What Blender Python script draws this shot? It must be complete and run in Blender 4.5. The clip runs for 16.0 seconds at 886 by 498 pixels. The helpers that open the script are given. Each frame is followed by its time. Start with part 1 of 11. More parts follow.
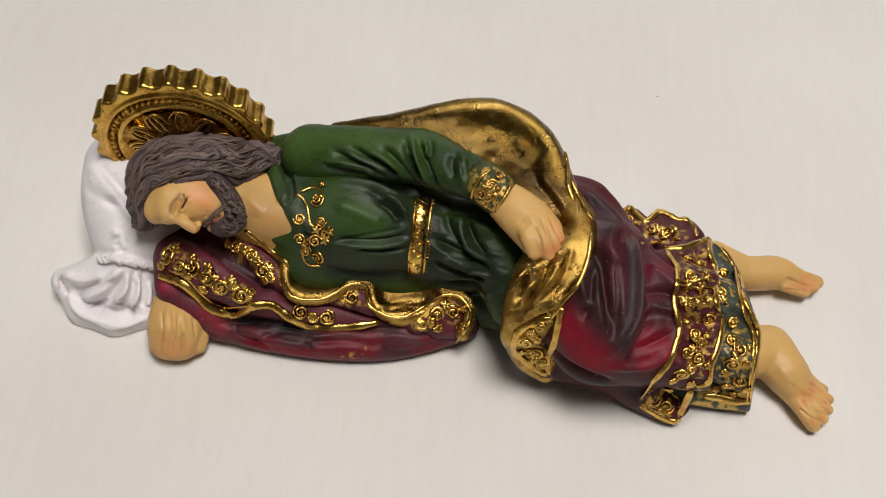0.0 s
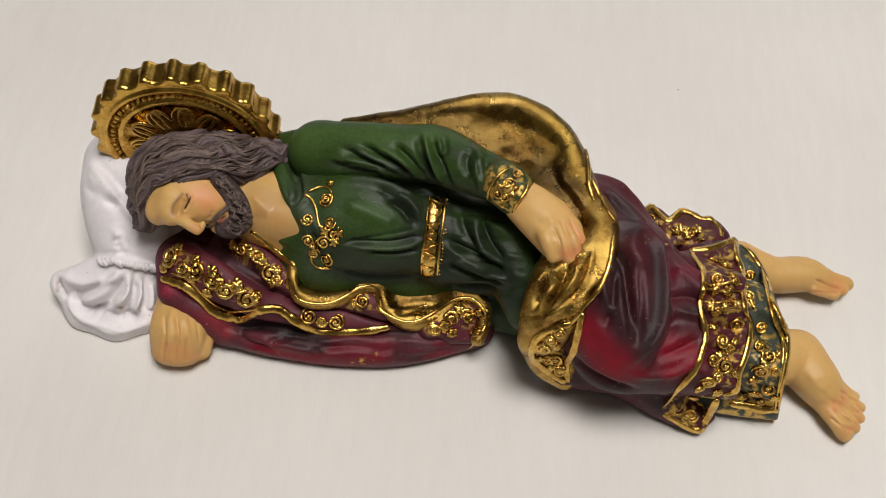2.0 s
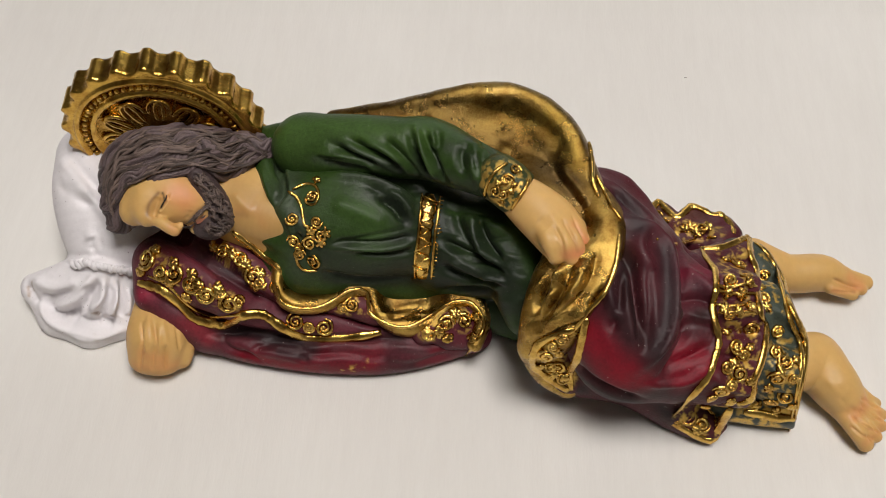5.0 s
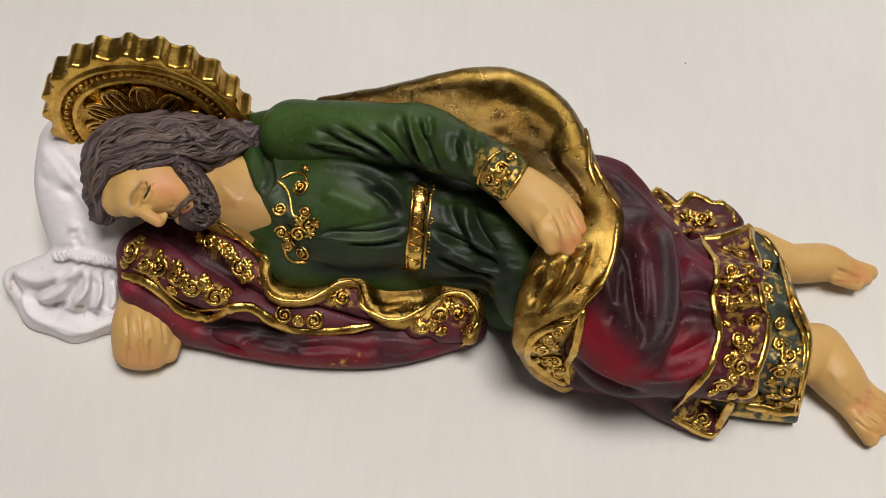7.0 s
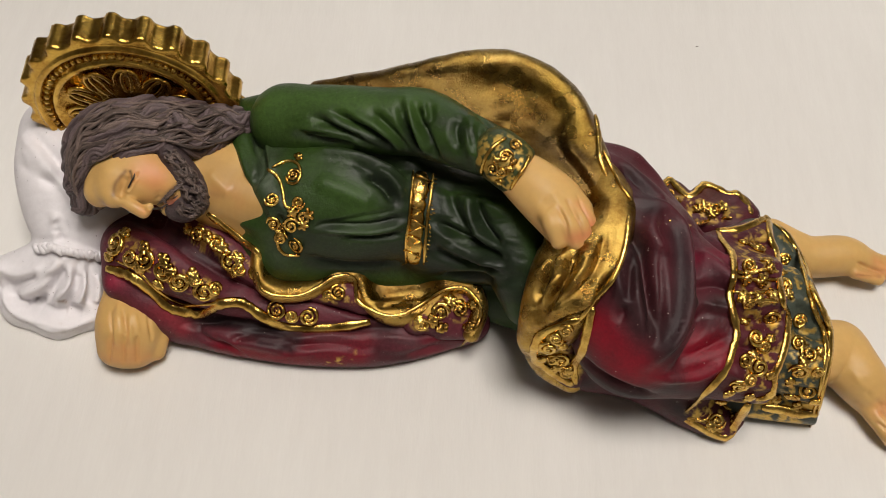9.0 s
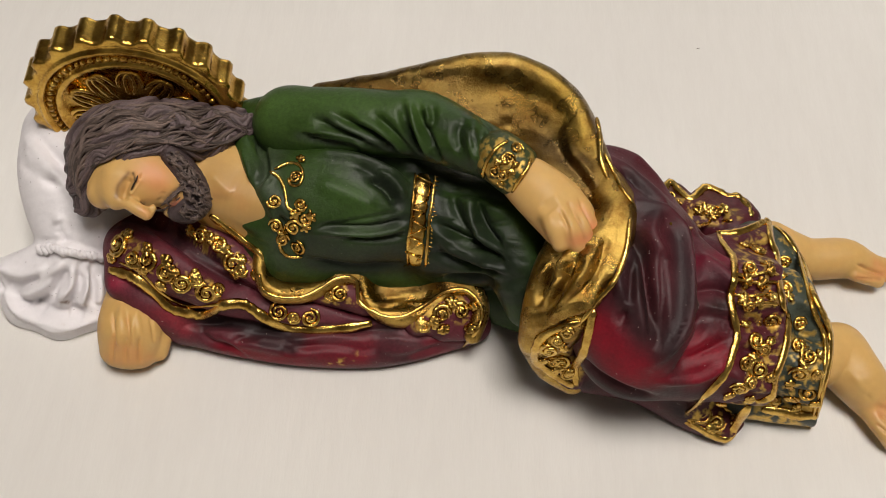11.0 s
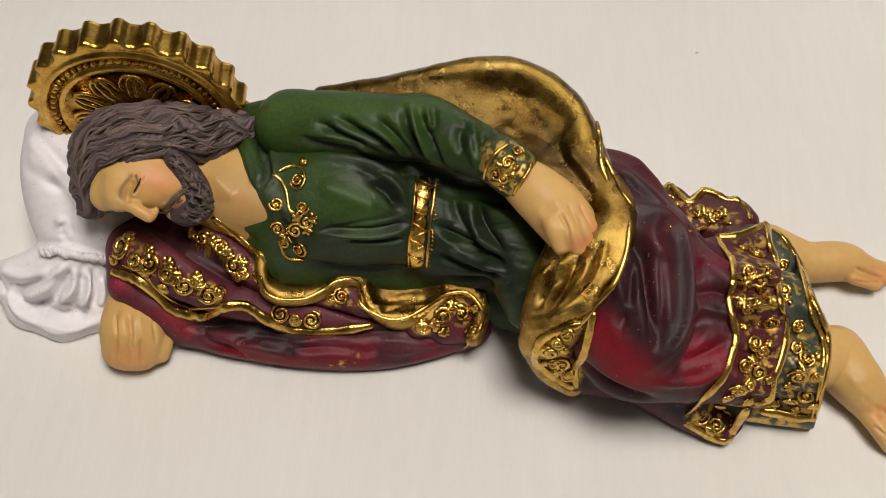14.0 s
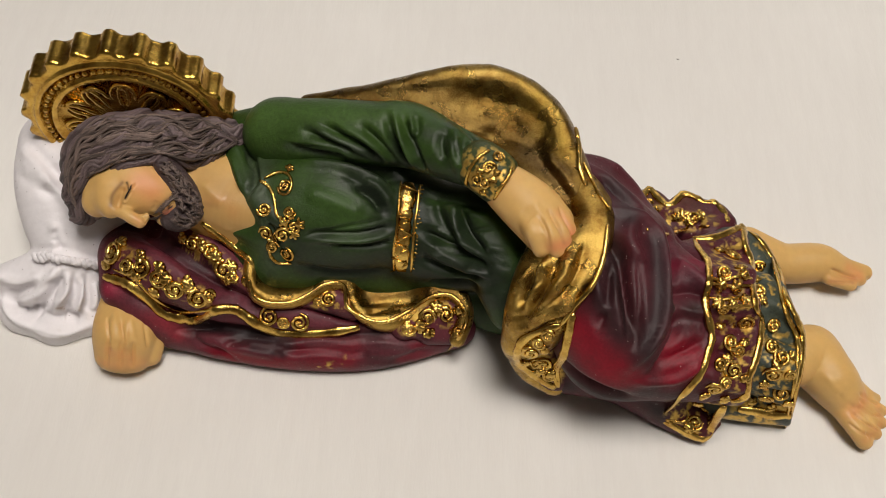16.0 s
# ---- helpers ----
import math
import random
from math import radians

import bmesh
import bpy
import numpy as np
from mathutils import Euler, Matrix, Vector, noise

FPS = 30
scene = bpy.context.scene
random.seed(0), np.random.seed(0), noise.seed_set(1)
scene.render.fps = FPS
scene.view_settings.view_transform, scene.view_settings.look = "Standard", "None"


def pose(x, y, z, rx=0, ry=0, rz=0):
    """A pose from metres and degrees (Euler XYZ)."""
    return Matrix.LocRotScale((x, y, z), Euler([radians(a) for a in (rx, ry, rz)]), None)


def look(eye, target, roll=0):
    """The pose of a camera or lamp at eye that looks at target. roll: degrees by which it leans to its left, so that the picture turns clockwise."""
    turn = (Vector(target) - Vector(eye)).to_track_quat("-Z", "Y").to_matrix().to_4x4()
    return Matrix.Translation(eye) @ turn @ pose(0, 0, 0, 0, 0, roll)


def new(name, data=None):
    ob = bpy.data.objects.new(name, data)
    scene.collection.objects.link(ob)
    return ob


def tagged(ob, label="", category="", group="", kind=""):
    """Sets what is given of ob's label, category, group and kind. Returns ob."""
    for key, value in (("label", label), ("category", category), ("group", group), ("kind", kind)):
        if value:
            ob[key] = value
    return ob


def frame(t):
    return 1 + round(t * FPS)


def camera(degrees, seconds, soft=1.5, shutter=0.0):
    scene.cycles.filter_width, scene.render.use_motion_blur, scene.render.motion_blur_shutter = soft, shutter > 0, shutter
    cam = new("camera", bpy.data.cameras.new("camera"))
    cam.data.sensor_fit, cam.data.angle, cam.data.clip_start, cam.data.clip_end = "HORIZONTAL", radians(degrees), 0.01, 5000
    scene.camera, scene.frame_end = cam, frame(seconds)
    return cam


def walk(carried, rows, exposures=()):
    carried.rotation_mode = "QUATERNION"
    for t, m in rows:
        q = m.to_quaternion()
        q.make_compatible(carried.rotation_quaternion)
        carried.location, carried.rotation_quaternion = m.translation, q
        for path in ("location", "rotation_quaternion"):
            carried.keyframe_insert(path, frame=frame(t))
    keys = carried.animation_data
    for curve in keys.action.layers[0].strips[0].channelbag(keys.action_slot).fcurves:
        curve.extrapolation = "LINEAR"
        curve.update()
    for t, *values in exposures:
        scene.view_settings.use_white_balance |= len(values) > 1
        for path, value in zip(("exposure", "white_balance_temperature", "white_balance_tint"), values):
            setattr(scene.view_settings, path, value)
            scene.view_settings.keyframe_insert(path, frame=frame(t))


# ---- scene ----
cam = camera(47.68, 16.0, soft=1.0)
PATH = [
    (0, (0.05022, -0.15627, 0.32556), (0.05007, 0.03944, 0.03539), 3.669),
    (0.5, (0.04914, -0.15480, 0.32356), (0.04876, 0.04016, 0.03289), 3.665),
    (1, (0.04787, -0.15190, 0.32143), (0.04653, 0.04201, 0.03006), 3.429),
    (1.5, (0.04789, -0.15028, 0.32045), (0.04586, 0.04373, 0.02915), 3.228),
    (2, (0.04777, -0.14543, 0.31507), (0.04518, 0.04775, 0.02322), 3.027),
    (2.5, (0.04840, -0.14348, 0.31240), (0.04545, 0.04941, 0.02037), 2.840),
    (3, (0.04857, -0.14113, 0.31100), (0.04546, 0.05054, 0.01816), 2.735),
    (3.5, (0.04881, -0.13790, 0.30718), (0.04525, 0.05294, 0.01381), 2.591),
    (6, (0.05058, -0.12807, 0.29614), (0.04868, 0.06034, 0.00119), 2.728),
    (6.5, (0.05160, -0.12693, 0.29375), (0.04970, 0.06041, -0.00188), 2.695),
    (7, (0.05140, -0.12594, 0.29251), (0.04907, 0.06106, -0.00334), 2.551),
    (7.5, (0.05102, -0.12415, 0.28979), (0.04778, 0.06180, -0.00671), 2.337),
    (8, (0.05089, -0.12162, 0.28763), (0.04717, 0.06400, -0.00907), 2.242),
    (8.5, (0.05173, -0.11838, 0.28342), (0.04861, 0.06621, -0.01393), 2.382),
    (9, (0.05100, -0.11625, 0.28019), (0.04880, 0.06692, -0.01805), 2.646),
    (11.5, (0.05031, -0.11550, 0.28192), (0.04844, 0.06691, -0.01678), 2.901),
    (12, (0.05025, -0.11522, 0.28137), (0.04881, 0.06747, -0.01717), 3.065),
    (12.5, (0.05017, -0.11519, 0.28149), (0.04854, 0.06738, -0.01712), 2.986),
    (13, (0.04951, -0.11625, 0.28295), (0.04857, 0.06713, -0.01516), 3.191),
    (13.5, (0.05039, -0.11627, 0.28239), (0.04848, 0.06729, -0.01561), 2.936),
    (14, (0.04940, -0.11684, 0.28302), (0.04818, 0.06666, -0.01502), 3.105),
    (14.5, (0.04991, -0.11621, 0.28359), (0.04865, 0.06757, -0.01428), 3.093),
    (15, (0.05024, -0.11561, 0.28231), (0.04877, 0.06848, -0.01536), 2.959),
    (15.5, (0.05098, -0.11742, 0.28509), (0.05002, 0.06688, -0.01246), 3.007),
    (16, (0.05308, -0.12074, 0.28921), (0.05303, 0.06412, -0.00799), 3.110),
]
walk(cam, [(t, look(eye, target, roll)) for t, eye, target, roll in PATH], [(0.0, 0.0, 6450, 10), (7.5, 0.0, 6450, 10), (9.0, 0.0, 6680, 10), (16.0, 0.0, 6680, 10)])

# ---- light: an overhead and a back area light, both added, no source in view ----
world = bpy.data.worlds.new("room_air")
scene.world = world
world.use_nodes = True
world.node_tree.nodes["Background"].inputs[0].default_value = (0.9, 0.95, 1.0, 1)
world.node_tree.nodes["Background"].inputs[1].default_value = 0.15


def area(name, at, aim, size, size_y, watts, colour):
    lamp = bpy.data.lights.new(name, "AREA")
    lamp.shape, lamp.size, lamp.size_y, lamp.energy, lamp.color = "RECTANGLE", size, size_y, watts, colour
    ob = new(name, lamp)
    ob.matrix_world = look(at, aim)
    return ob


area("overhead_light", (0.24, -0.10, 1.62), (0.22, -0.05, 0), 0.6, 0.6, 21.6, (1.0, 0.95, 0.90))
# back light added for rim highlights, just inside the unseen window
area("back_rim_light", (0.3, 1.97, 0.85), (0.3, 0.0, 0.85), 1.1, 0.9, 7, (0.95, 0.97, 1.0))
scene.view_settings.exposure = 0.0


# ---- materials ----
def nodes_of(name):
    m = bpy.data.materials.new(name)
    m.use_nodes = True
    t = m.node_tree
    return m, t, t.nodes["Principled BSDF"], t.links


def node(t, kind, **values):
    n = t.nodes.new(kind)
    for k, v in values.items():
        n.inputs[k.replace("_", " ")].default_value = v
    return n


def painted(name, rough, grain, bump, metal=0.0, coat=0.0, sss=0.0, mottle=0.25, spots=0.0, fleck=(0.5, 0.45, 0.4)):
    """Painted resin: the brushed colour, broken up at two scales, over fine relief."""
    m, t, b, link = nodes_of(name)
    where = t.nodes.new("ShaderNodeTexCoord")
    paint = t.nodes.new("ShaderNodeAttribute")
    paint.attribute_name = "paint"
    fine = node(t, "ShaderNodeTexNoise", Scale=grain, Detail=6.0, Roughness=0.65)
    wide = node(t, "ShaderNodeTexNoise", Scale=grain / 9, Detail=3.0)
    for n in (fine, wide):
        link.new(where.outputs["Object"], n.inputs["Vector"])
    both = t.nodes.new("ShaderNodeMath")
    both.operation = "ADD"
    link.new(fine.outputs["Fac"], both.inputs[0])
    link.new(wide.outputs["Fac"], both.inputs[1])
    level = node(t, "ShaderNodeMapRange")
    level.inputs["From Min"].default_value, level.inputs["From Max"].default_value = 0.7, 1.3
    level.inputs["To Min"].default_value, level.inputs["To Max"].default_value = 1 - mottle, 1 + mottle
    link.new(both.outputs[0], level.inputs["Value"])
    tone = t.nodes.new("ShaderNodeVectorMath")
    tone.operation = "SCALE"
    link.new(paint.outputs["Color"], tone.inputs[0])
    link.new(level.outputs[0], tone.inputs["Scale"])
    colour = tone.outputs[0]
    if metal:
        worn = node(t, "ShaderNodeTexNoise", Scale=140.0, Detail=5.0, Roughness=0.7)
        link.new(where.outputs["Object"], worn.inputs["Vector"])
        wash = t.nodes.new("ShaderNodeValToRGB")
        wash.color_ramp.elements[0].position, wash.color_ramp.elements[0].color = 0.36, (0.55, 0.46, 0.38, 1)
        wash.color_ramp.elements[1].position, wash.color_ramp.elements[1].color = 0.58, (1, 1, 1, 1)
        link.new(worn.outputs["Fac"], wash.inputs["Fac"])
        dull = t.nodes.new("ShaderNodeVectorMath")
        dull.operation = "MULTIPLY"
        link.new(colour, dull.inputs[0])
        link.new(wash.outputs["Color"], dull.inputs[1])
        colour = dull.outputs[0]
    if spots:
        speck = node(t, "ShaderNodeTexVoronoi", Scale=420.0, Randomness=1.0)
        link.new(where.outputs["Object"], speck.inputs["Vector"])
        cut = t.nodes.new("ShaderNodeMath")
        cut.operation = "LESS_THAN"
        cut.inputs[1].default_value = spots
        link.new(speck.outputs["Distance"], cut.inputs[0])
        mix = t.nodes.new("ShaderNodeMix")
        mix.data_type = "RGBA"
        link.new(cut.outputs[0], mix.inputs["Factor"])
        link.new(colour, mix.inputs[6])
        mix.inputs[7].default_value = (*fleck, 1)
        colour = mix.outputs[2]
    link.new(colour, b.inputs["Base Color"])
    gloss = node(t, "ShaderNodeMapRange")
    gloss.inputs["From Min"].default_value, gloss.inputs["From Max"].default_value = 0.3, 0.7
    gloss.inputs["To Min"].default_value, gloss.inputs["To Max"].default_value = rough - 0.07, rough + 0.09
    link.new(wide.outputs["Fac"], gloss.inputs["Value"])
    link.new(gloss.outputs[0], b.inputs["Roughness"])
    relief = node(t, "ShaderNodeBump", Strength=bump, Distance=0.0006)
    link.new(fine.outputs["Fac"], relief.inputs["Height"])
    link.new(relief.outputs["Normal"], b.inputs["Normal"])
    if metal:
        b.inputs["Metallic"].default_value = metal
    else:
        link.new(paint.outputs["Alpha"], b.inputs["Metallic"])
    b.inputs["Specular IOR Level"].default_value = 0.38
    b.inputs["Coat Weight"].default_value = coat
    b.inputs["Coat Roughness"].default_value = 0.25
    if sss:
        b.inputs["Subsurface Weight"].default_value = sss
        b.inputs["Subsurface Scale"].default_value = 0.003
        b.inputs["Subsurface Radius"].default_value = (1.0, 0.5, 0.3)
    return m


GREEN = painted("green_paint", 0.45, 900.0, 0.3, spots=0.045, fleck=(0.12, 0.13, 0.10), mottle=0.35)
MAROON = painted("maroon_paint", 0.49, 1100.0, 0.32, spots=0.06, fleck=(0.4, 0.3, 0.28), mottle=0.3)
GOLD = painted("bright_gold_paint", 0.19, 1200.0, 0.26, metal=1.0, mottle=0.2)
LINING = painted("satin_gold_paint", 0.29, 1700.0, 0.46, metal=1.0, mottle=0.22)
SKIN = painted("skin_coloured_paint", 0.42, 400.0, 0.08, sss=0.08, mottle=0.05)
HAIR = painted("brown_paint", 0.5, 1500.0, 0.5)
WHITE = painted("white_paint", 0.48, 500.0, 0.3, mottle=0.05, spots=0.07, fleck=(0.3, 0.25, 0.25))
MAROON.node_tree.nodes["Principled BSDF"].inputs["Specular IOR Level"].default_value = 0.3
GREEN.node_tree.nodes["Principled BSDF"].inputs["Specular IOR Level"].default_value = 0.3
MATERIALS = [GREEN, MAROON, GOLD, LINING, SKIN, HAIR, WHITE]


def part(name, bm, material, parent=None, label=""):
    me = bpy.data.meshes.new(name)
    bm.to_mesh(me)
    bm.free()
    me.materials.append(material)
    ob = new(name, me)
    ob.parent = parent
    return tagged(ob, label)


# ---- clay: forms modelled in millimetres, then skinned into one mesh ----
def spline(points, steps=5):
    """A smooth line through points of any number of values."""
    p = np.array(points, float)
    if len(p) < 3:
        return np.array([p[0] + (p[-1] - p[0]) * i / steps for i in range(steps + 1)])
    q = np.vstack([2 * p[0] - p[1], p, 2 * p[-1] - p[-2]])
    out = []
    for i in range(len(p) - 1):
        a, b, c, d = q[i:i + 4]
        for s in range(steps):
            t = s / steps
            out.append(0.5 * (2 * b + (c - a) * t + (2 * a - 5 * b + 4 * c - d) * t * t + (3 * b - a - 3 * c + d) * t ** 3))
    return np.array(out + [p[-1]])


def reach(points, line):
    """Distance from points to a polyline, and the share of its length at the foot."""
    best, where = np.full(len(points), 1e9), np.zeros(len(points))
    n = len(line) - 1
    for i in range(n):
        a, ab = line[i], line[i + 1] - line[i]
        t = np.clip(((points - a) @ ab) / max(ab @ ab, 1e-9), 0, 1)
        d = np.linalg.norm(points - a - t[:, None] * ab, axis=1)
        m = d < best
        best[m], where[m] = d[m], (i + t[m]) / n
    return best, where


class Clay:
    def __init__(self, grain, floor=0.0):
        self.grain, self.floor, self.forms = grain, floor, []

    def limb(self, points, k=3.0, flat=1.0, across=(0, -0.55, 0.83)):
        """A rounded limb through (x, y, z, radius); flat squeezes it along the direction across."""
        s = spline(points, 5)
        self.forms.append(("limb", s, k, flat, np.array(across) / np.linalg.norm(across)))
        return self

    def blob(self, centre, radii, turn=(0, 0, 0), k=3.0):
        self.forms.append(("blob", np.array(centre, float), np.array(radii, float), np.array(Euler([radians(a) for a in turn]).to_matrix()), k))
        return self

    def dig(self, points, k=2.0):
        """A hollow along (x, y, z, radius)."""
        self.forms.append(("dig", spline(points, 5), k, 1.0, np.array((0, 0, 1.0))))
        return self

    def cut(self, point, normal, k=1.0):
        """Takes away all that lies on the normal's side of a plane."""
        n = np.array(normal, float)
        self.forms.append(("cut", np.array(point, float), n / np.linalg.norm(n), k))
        return self

    def skin(self):
        lo, hi = np.full(3, 1e9), np.full(3, -1e9)
        for f in self.forms:
            if f[0] == "limb":
                r = f[1][:, 3:4] * max(1, f[3])
                lo, hi = np.minimum(lo, (f[1][:, :3] - r).min(0)), np.maximum(hi, (f[1][:, :3] + r).max(0))
            elif f[0] == "blob":
                r = f[2].max()
                lo, hi = np.minimum(lo, f[1] - r), np.maximum(hi, f[1] + r)
        lo, hi = lo - 3, hi + 3
        lo[2] = max(lo[2], self.floor - 2.5 * self.grain)
        g = self.grain
        n = np.ceil((hi - lo) / g).astype(int) + 1
        ax = [lo[i] + g * np.arange(n[i]) for i in range(3)]
        F = np.full(n, 50.0)
        for f in self.forms:
            if f[0] == "cut":
                x, y, z = np.meshgrid(*ax, indexing="ij", sparse=True)
                d = (x - f[1][0]) * f[2][0] + (y - f[1][1]) * f[2][1] + (z - f[1][2]) * f[2][2]
                h = np.clip(f[3] - np.abs(F - d), 0, None) / f[3]
                F = np.maximum(F, d) + h * h * f[3] / 4
                continue
            if f[0] == "blob":
                a, b = f[1] - f[2].max() - 8, f[1] + f[2].max() + 8
            else:
                r = f[1][:, 3:4] * max(1, f[3]) + 8
                a, b = (f[1][:, :3] - r).min(0), (f[1][:, :3] + r).max(0)
            i0 = np.clip(np.floor((a - lo) / g).astype(int), 0, n - 1)
            i1 = np.clip(np.ceil((b - lo) / g).astype(int) + 1, 1, n)
            sl = tuple(slice(i0[i], i1[i]) for i in range(3))
            X = np.stack(np.meshgrid(*[ax[i][sl[i]] for i in range(3)], indexing="ij"), -1).astype(np.float32)
            shape = X.shape[:3]
            X = X.reshape(-1, 3)
            if f[0] == "blob":
                q = (X - f[1]) @ f[3] / f[2]
                l = np.linalg.norm(q, axis=1)
                d = l * (l - 1) / np.maximum(np.linalg.norm(q / f[2], axis=1), 1e-6)
                k = f[4]
            else:
                d, k = np.full(len(X), 1e9), f[2]
                for i in range(len(f[1]) - 1):
                    p, e = f[1][i], f[1][i + 1] - f[1][i]
                    t = np.clip(((X - p[:3]) @ e[:3]) / max(e[:3] @ e[:3], 1e-9), 0, 1)
                    v = X - p[:3] - t[:, None] * e[:3]
                    if f[3] != 1:
                        v = v + (1 / f[3] - 1) * (v @ f[4])[:, None] * f[4]
                    d = np.minimum(d, np.linalg.norm(v, axis=1) - p[3] - t * e[3])
            d = d.reshape(shape)
            old = F[sl]
            if f[0] == "dig":
                d = -d
                h = np.clip(k - np.abs(old - d), 0, None) / k
                F[sl] = np.maximum(old, d) + h * h * k / 4
            else:
                h = np.clip(k - np.abs(old - d), 0, None) / k
                F[sl] = np.minimum(old, d) - h * h * k / 4
        F = np.maximum(F, (self.floor - ax[2])[None, None, :])
        F[0], F[-1], F[:, 0], F[:, -1], F[:, :, 0], F[:, :, -1] = 9, 9, 9, 9, 9, 9
        return Shell(*nets(F, lo, g))


def nets(F, lo, g):
    """Skins the zero level of a grid of distances."""
    S = F < 0
    c = S[:-1, :-1, :-1].astype(np.int8)
    corners = [(i, j, k) for i in (0, 1) for j in (0, 1) for k in (0, 1)]
    m = [s - 1 for s in F.shape]
    total = sum(S[i:m[0] + i, j:m[1] + j, k:m[2] + k].astype(np.int8) for i, j, k in corners)
    cells = np.argwhere((total > 0) & (total < 8))
    index = np.full(m, -1, np.int64)
    index[tuple(cells.T)] = np.arange(len(cells))
    val = {o: F[cells[:, 0] + o[0], cells[:, 1] + o[1], cells[:, 2] + o[2]] for o in corners}
    acc, cnt = np.zeros((len(cells), 3)), np.zeros(len(cells))
    for a in corners:
        for axis in range(3):
            if a[axis] == 0:
                b = tuple(1 if i == axis else a[i] for i in range(3))
                x = (val[a] < 0) != (val[b] < 0)
                t = val[a][x] / (val[a][x] - val[b][x])
                p = np.tile(np.array(a, float), (x.sum(), 1))
                p[:, axis] = t
                acc[x] += p
                cnt[x] += 1
    V = lo + g * (cells + acc / cnt[:, None])
    quads = []
    for axis in range(3):
        u, w = [(1, 2), (2, 0), (0, 1)][axis]
        a = [slice(1, -1)] * 3
        b = [slice(1, -1)] * 3
        a[axis], b[axis] = slice(0, -1), slice(1, None)
        s0, s1 = S[tuple(a)], S[tuple(b)]
        e = np.argwhere(s0 != s1)
        inside = s0[tuple(e.T)]
        e = e + 1
        e[:, axis] -= 1
        q = []
        for du, dw in ((-1, -1), (0, -1), (0, 0), (-1, 0)):
            o = e.copy()
            o[:, u] += du
            o[:, w] += dw
            q.append(index[tuple(o.T)])
        q = np.stack(q, 1)
        q[~inside] = q[~inside][:, ::-1]
        quads.append(q)
    return V, np.vstack(quads)


class Shell:
    def __init__(self, V, Q):
        self.V, self.Q = V, Q
        self.C = np.tile((1.0, 1.0, 1.0, 0.0), (len(V), 1))
        self.H = np.zeros(len(V))
        self.smooth(2)

    def smooth(self, times, share=0.5):
        for _ in range(times):
            acc, cnt = np.zeros_like(self.V), np.zeros(len(self.V))
            for i in range(4):
                a, b = self.Q[:, i], self.Q[:, (i + 1) % 4]
                for k in range(3):
                    acc[:, k] += np.bincount(a, self.V[b, k], len(self.V)) + np.bincount(b, self.V[a, k], len(self.V))
                cnt += np.bincount(a, minlength=len(self.V)) + np.bincount(b, minlength=len(self.V))
            ok = cnt > 0
            self.V[ok] += share * (acc[ok] / cnt[ok, None] - self.V[ok])
        self.normals()
        return self

    def normals(self):
        p = self.V[self.Q]
        f = np.cross(p[:, 2] - p[:, 0], p[:, 3] - p[:, 1])
        N = np.zeros_like(self.V)
        for i in range(4):
            for k in range(3):
                N[:, k] += np.bincount(self.Q[:, i], f[:, k], len(self.V))
        self.N = N / np.maximum(np.linalg.norm(N, axis=1), 1e-9)[:, None]

    def near(self, line, width):
        m = ((self.V > line.min(0) - width) & (self.V < line.max(0) + width)).all(1)
        i = np.nonzero(m)[0]
        d, s = reach(self.V[i], line)
        k = d < width
        return i[k], d[k], s[k]

    def tool(self, height, width, *points, sharp=False, taper=True):
        """Draws a ridge (height above 0) or a crease along points on the surface."""
        line = spline(points, 6)
        i, d, s = self.near(line, width * 2)
        f = np.clip(1 - d / width, 0, 1) ** 1.5 if sharp else np.exp(-(d / width) ** 2 * 1.6)
        if taper:
            f = f * np.clip(np.minimum(s, 1 - s) * 5 + 0.25, 0, 1)
        self.V[i] += self.N[i] * (height * f)[:, None]
        self.H[i] += height * f
        return self

    def drybrush(self, colour, amount):
        """Lighter paint caught on the ridges that the tool has raised."""
        f = amount * np.clip(self.H / 0.5, 0, 1)
        self.C[:, :3] += (np.array(colour) - self.C[:, :3]) * f[:, None]
        return self

    def brush(self, colour, amount, width, *points, hard=False):
        """Paint laid along points on the surface."""
        line = spline(points, 6)
        i, d, s = self.near(line, width * (1 if hard else 2))
        f = amount * (np.clip((1 - d / width) * 4, 0, 1) if hard else np.exp(-(d / width) ** 2 * 1.5))
        self.C[i, :3] += (np.array(colour) - self.C[i, :3]) * f[:, None]
        return self

    def base(self, colour):
        self.C[:, :3] = colour
        return self

    def gild(self, amount, width, *points):
        """Broken gold wash laid along points; the fourth value of the paint says how much is metal."""
        i, d, s = self.near(spline(points, 6), width)
        worn = np.array([noise.noise(Vector(v) * 0.42) * 1.6 + noise.noise(Vector(v) * 1.1) for v in self.V[i]])
        f = np.clip(worn * 2.2 + amount * 2.4 - 0.9, 0, 1) * np.clip((1 - d / width) * 3, 0, 1)
        self.C[i, :3] += (np.array((0.62, 0.41, 0.10)) - self.C[i, :3]) * f[:, None]
        self.C[i, 3] = np.maximum(self.C[i, 3], f)
        return self

    def ripple(self, height, size, along=(1, 1, 1), mask=None):
        """Uneven, hand-worked relief."""
        p = self.V / size * np.array(along)
        w = np.zeros(len(p))
        for j, (a, b, c) in enumerate(((1.0, 1.7, 0.6), (-1.3, 0.8, 1.5), (0.7, -1.1, 1.9), (1.9, 1.2, -0.7))):
            w += np.sin(p @ np.array((a, b, c)) * 2.2 + 1.3 * j + 1.5 * np.sin(p @ np.array((c, a, b)) * 1.3 + j))
        w = w / 4 if mask is None else w / 4 * mask
        self.V += self.N * (height * w)[:, None]
        return self


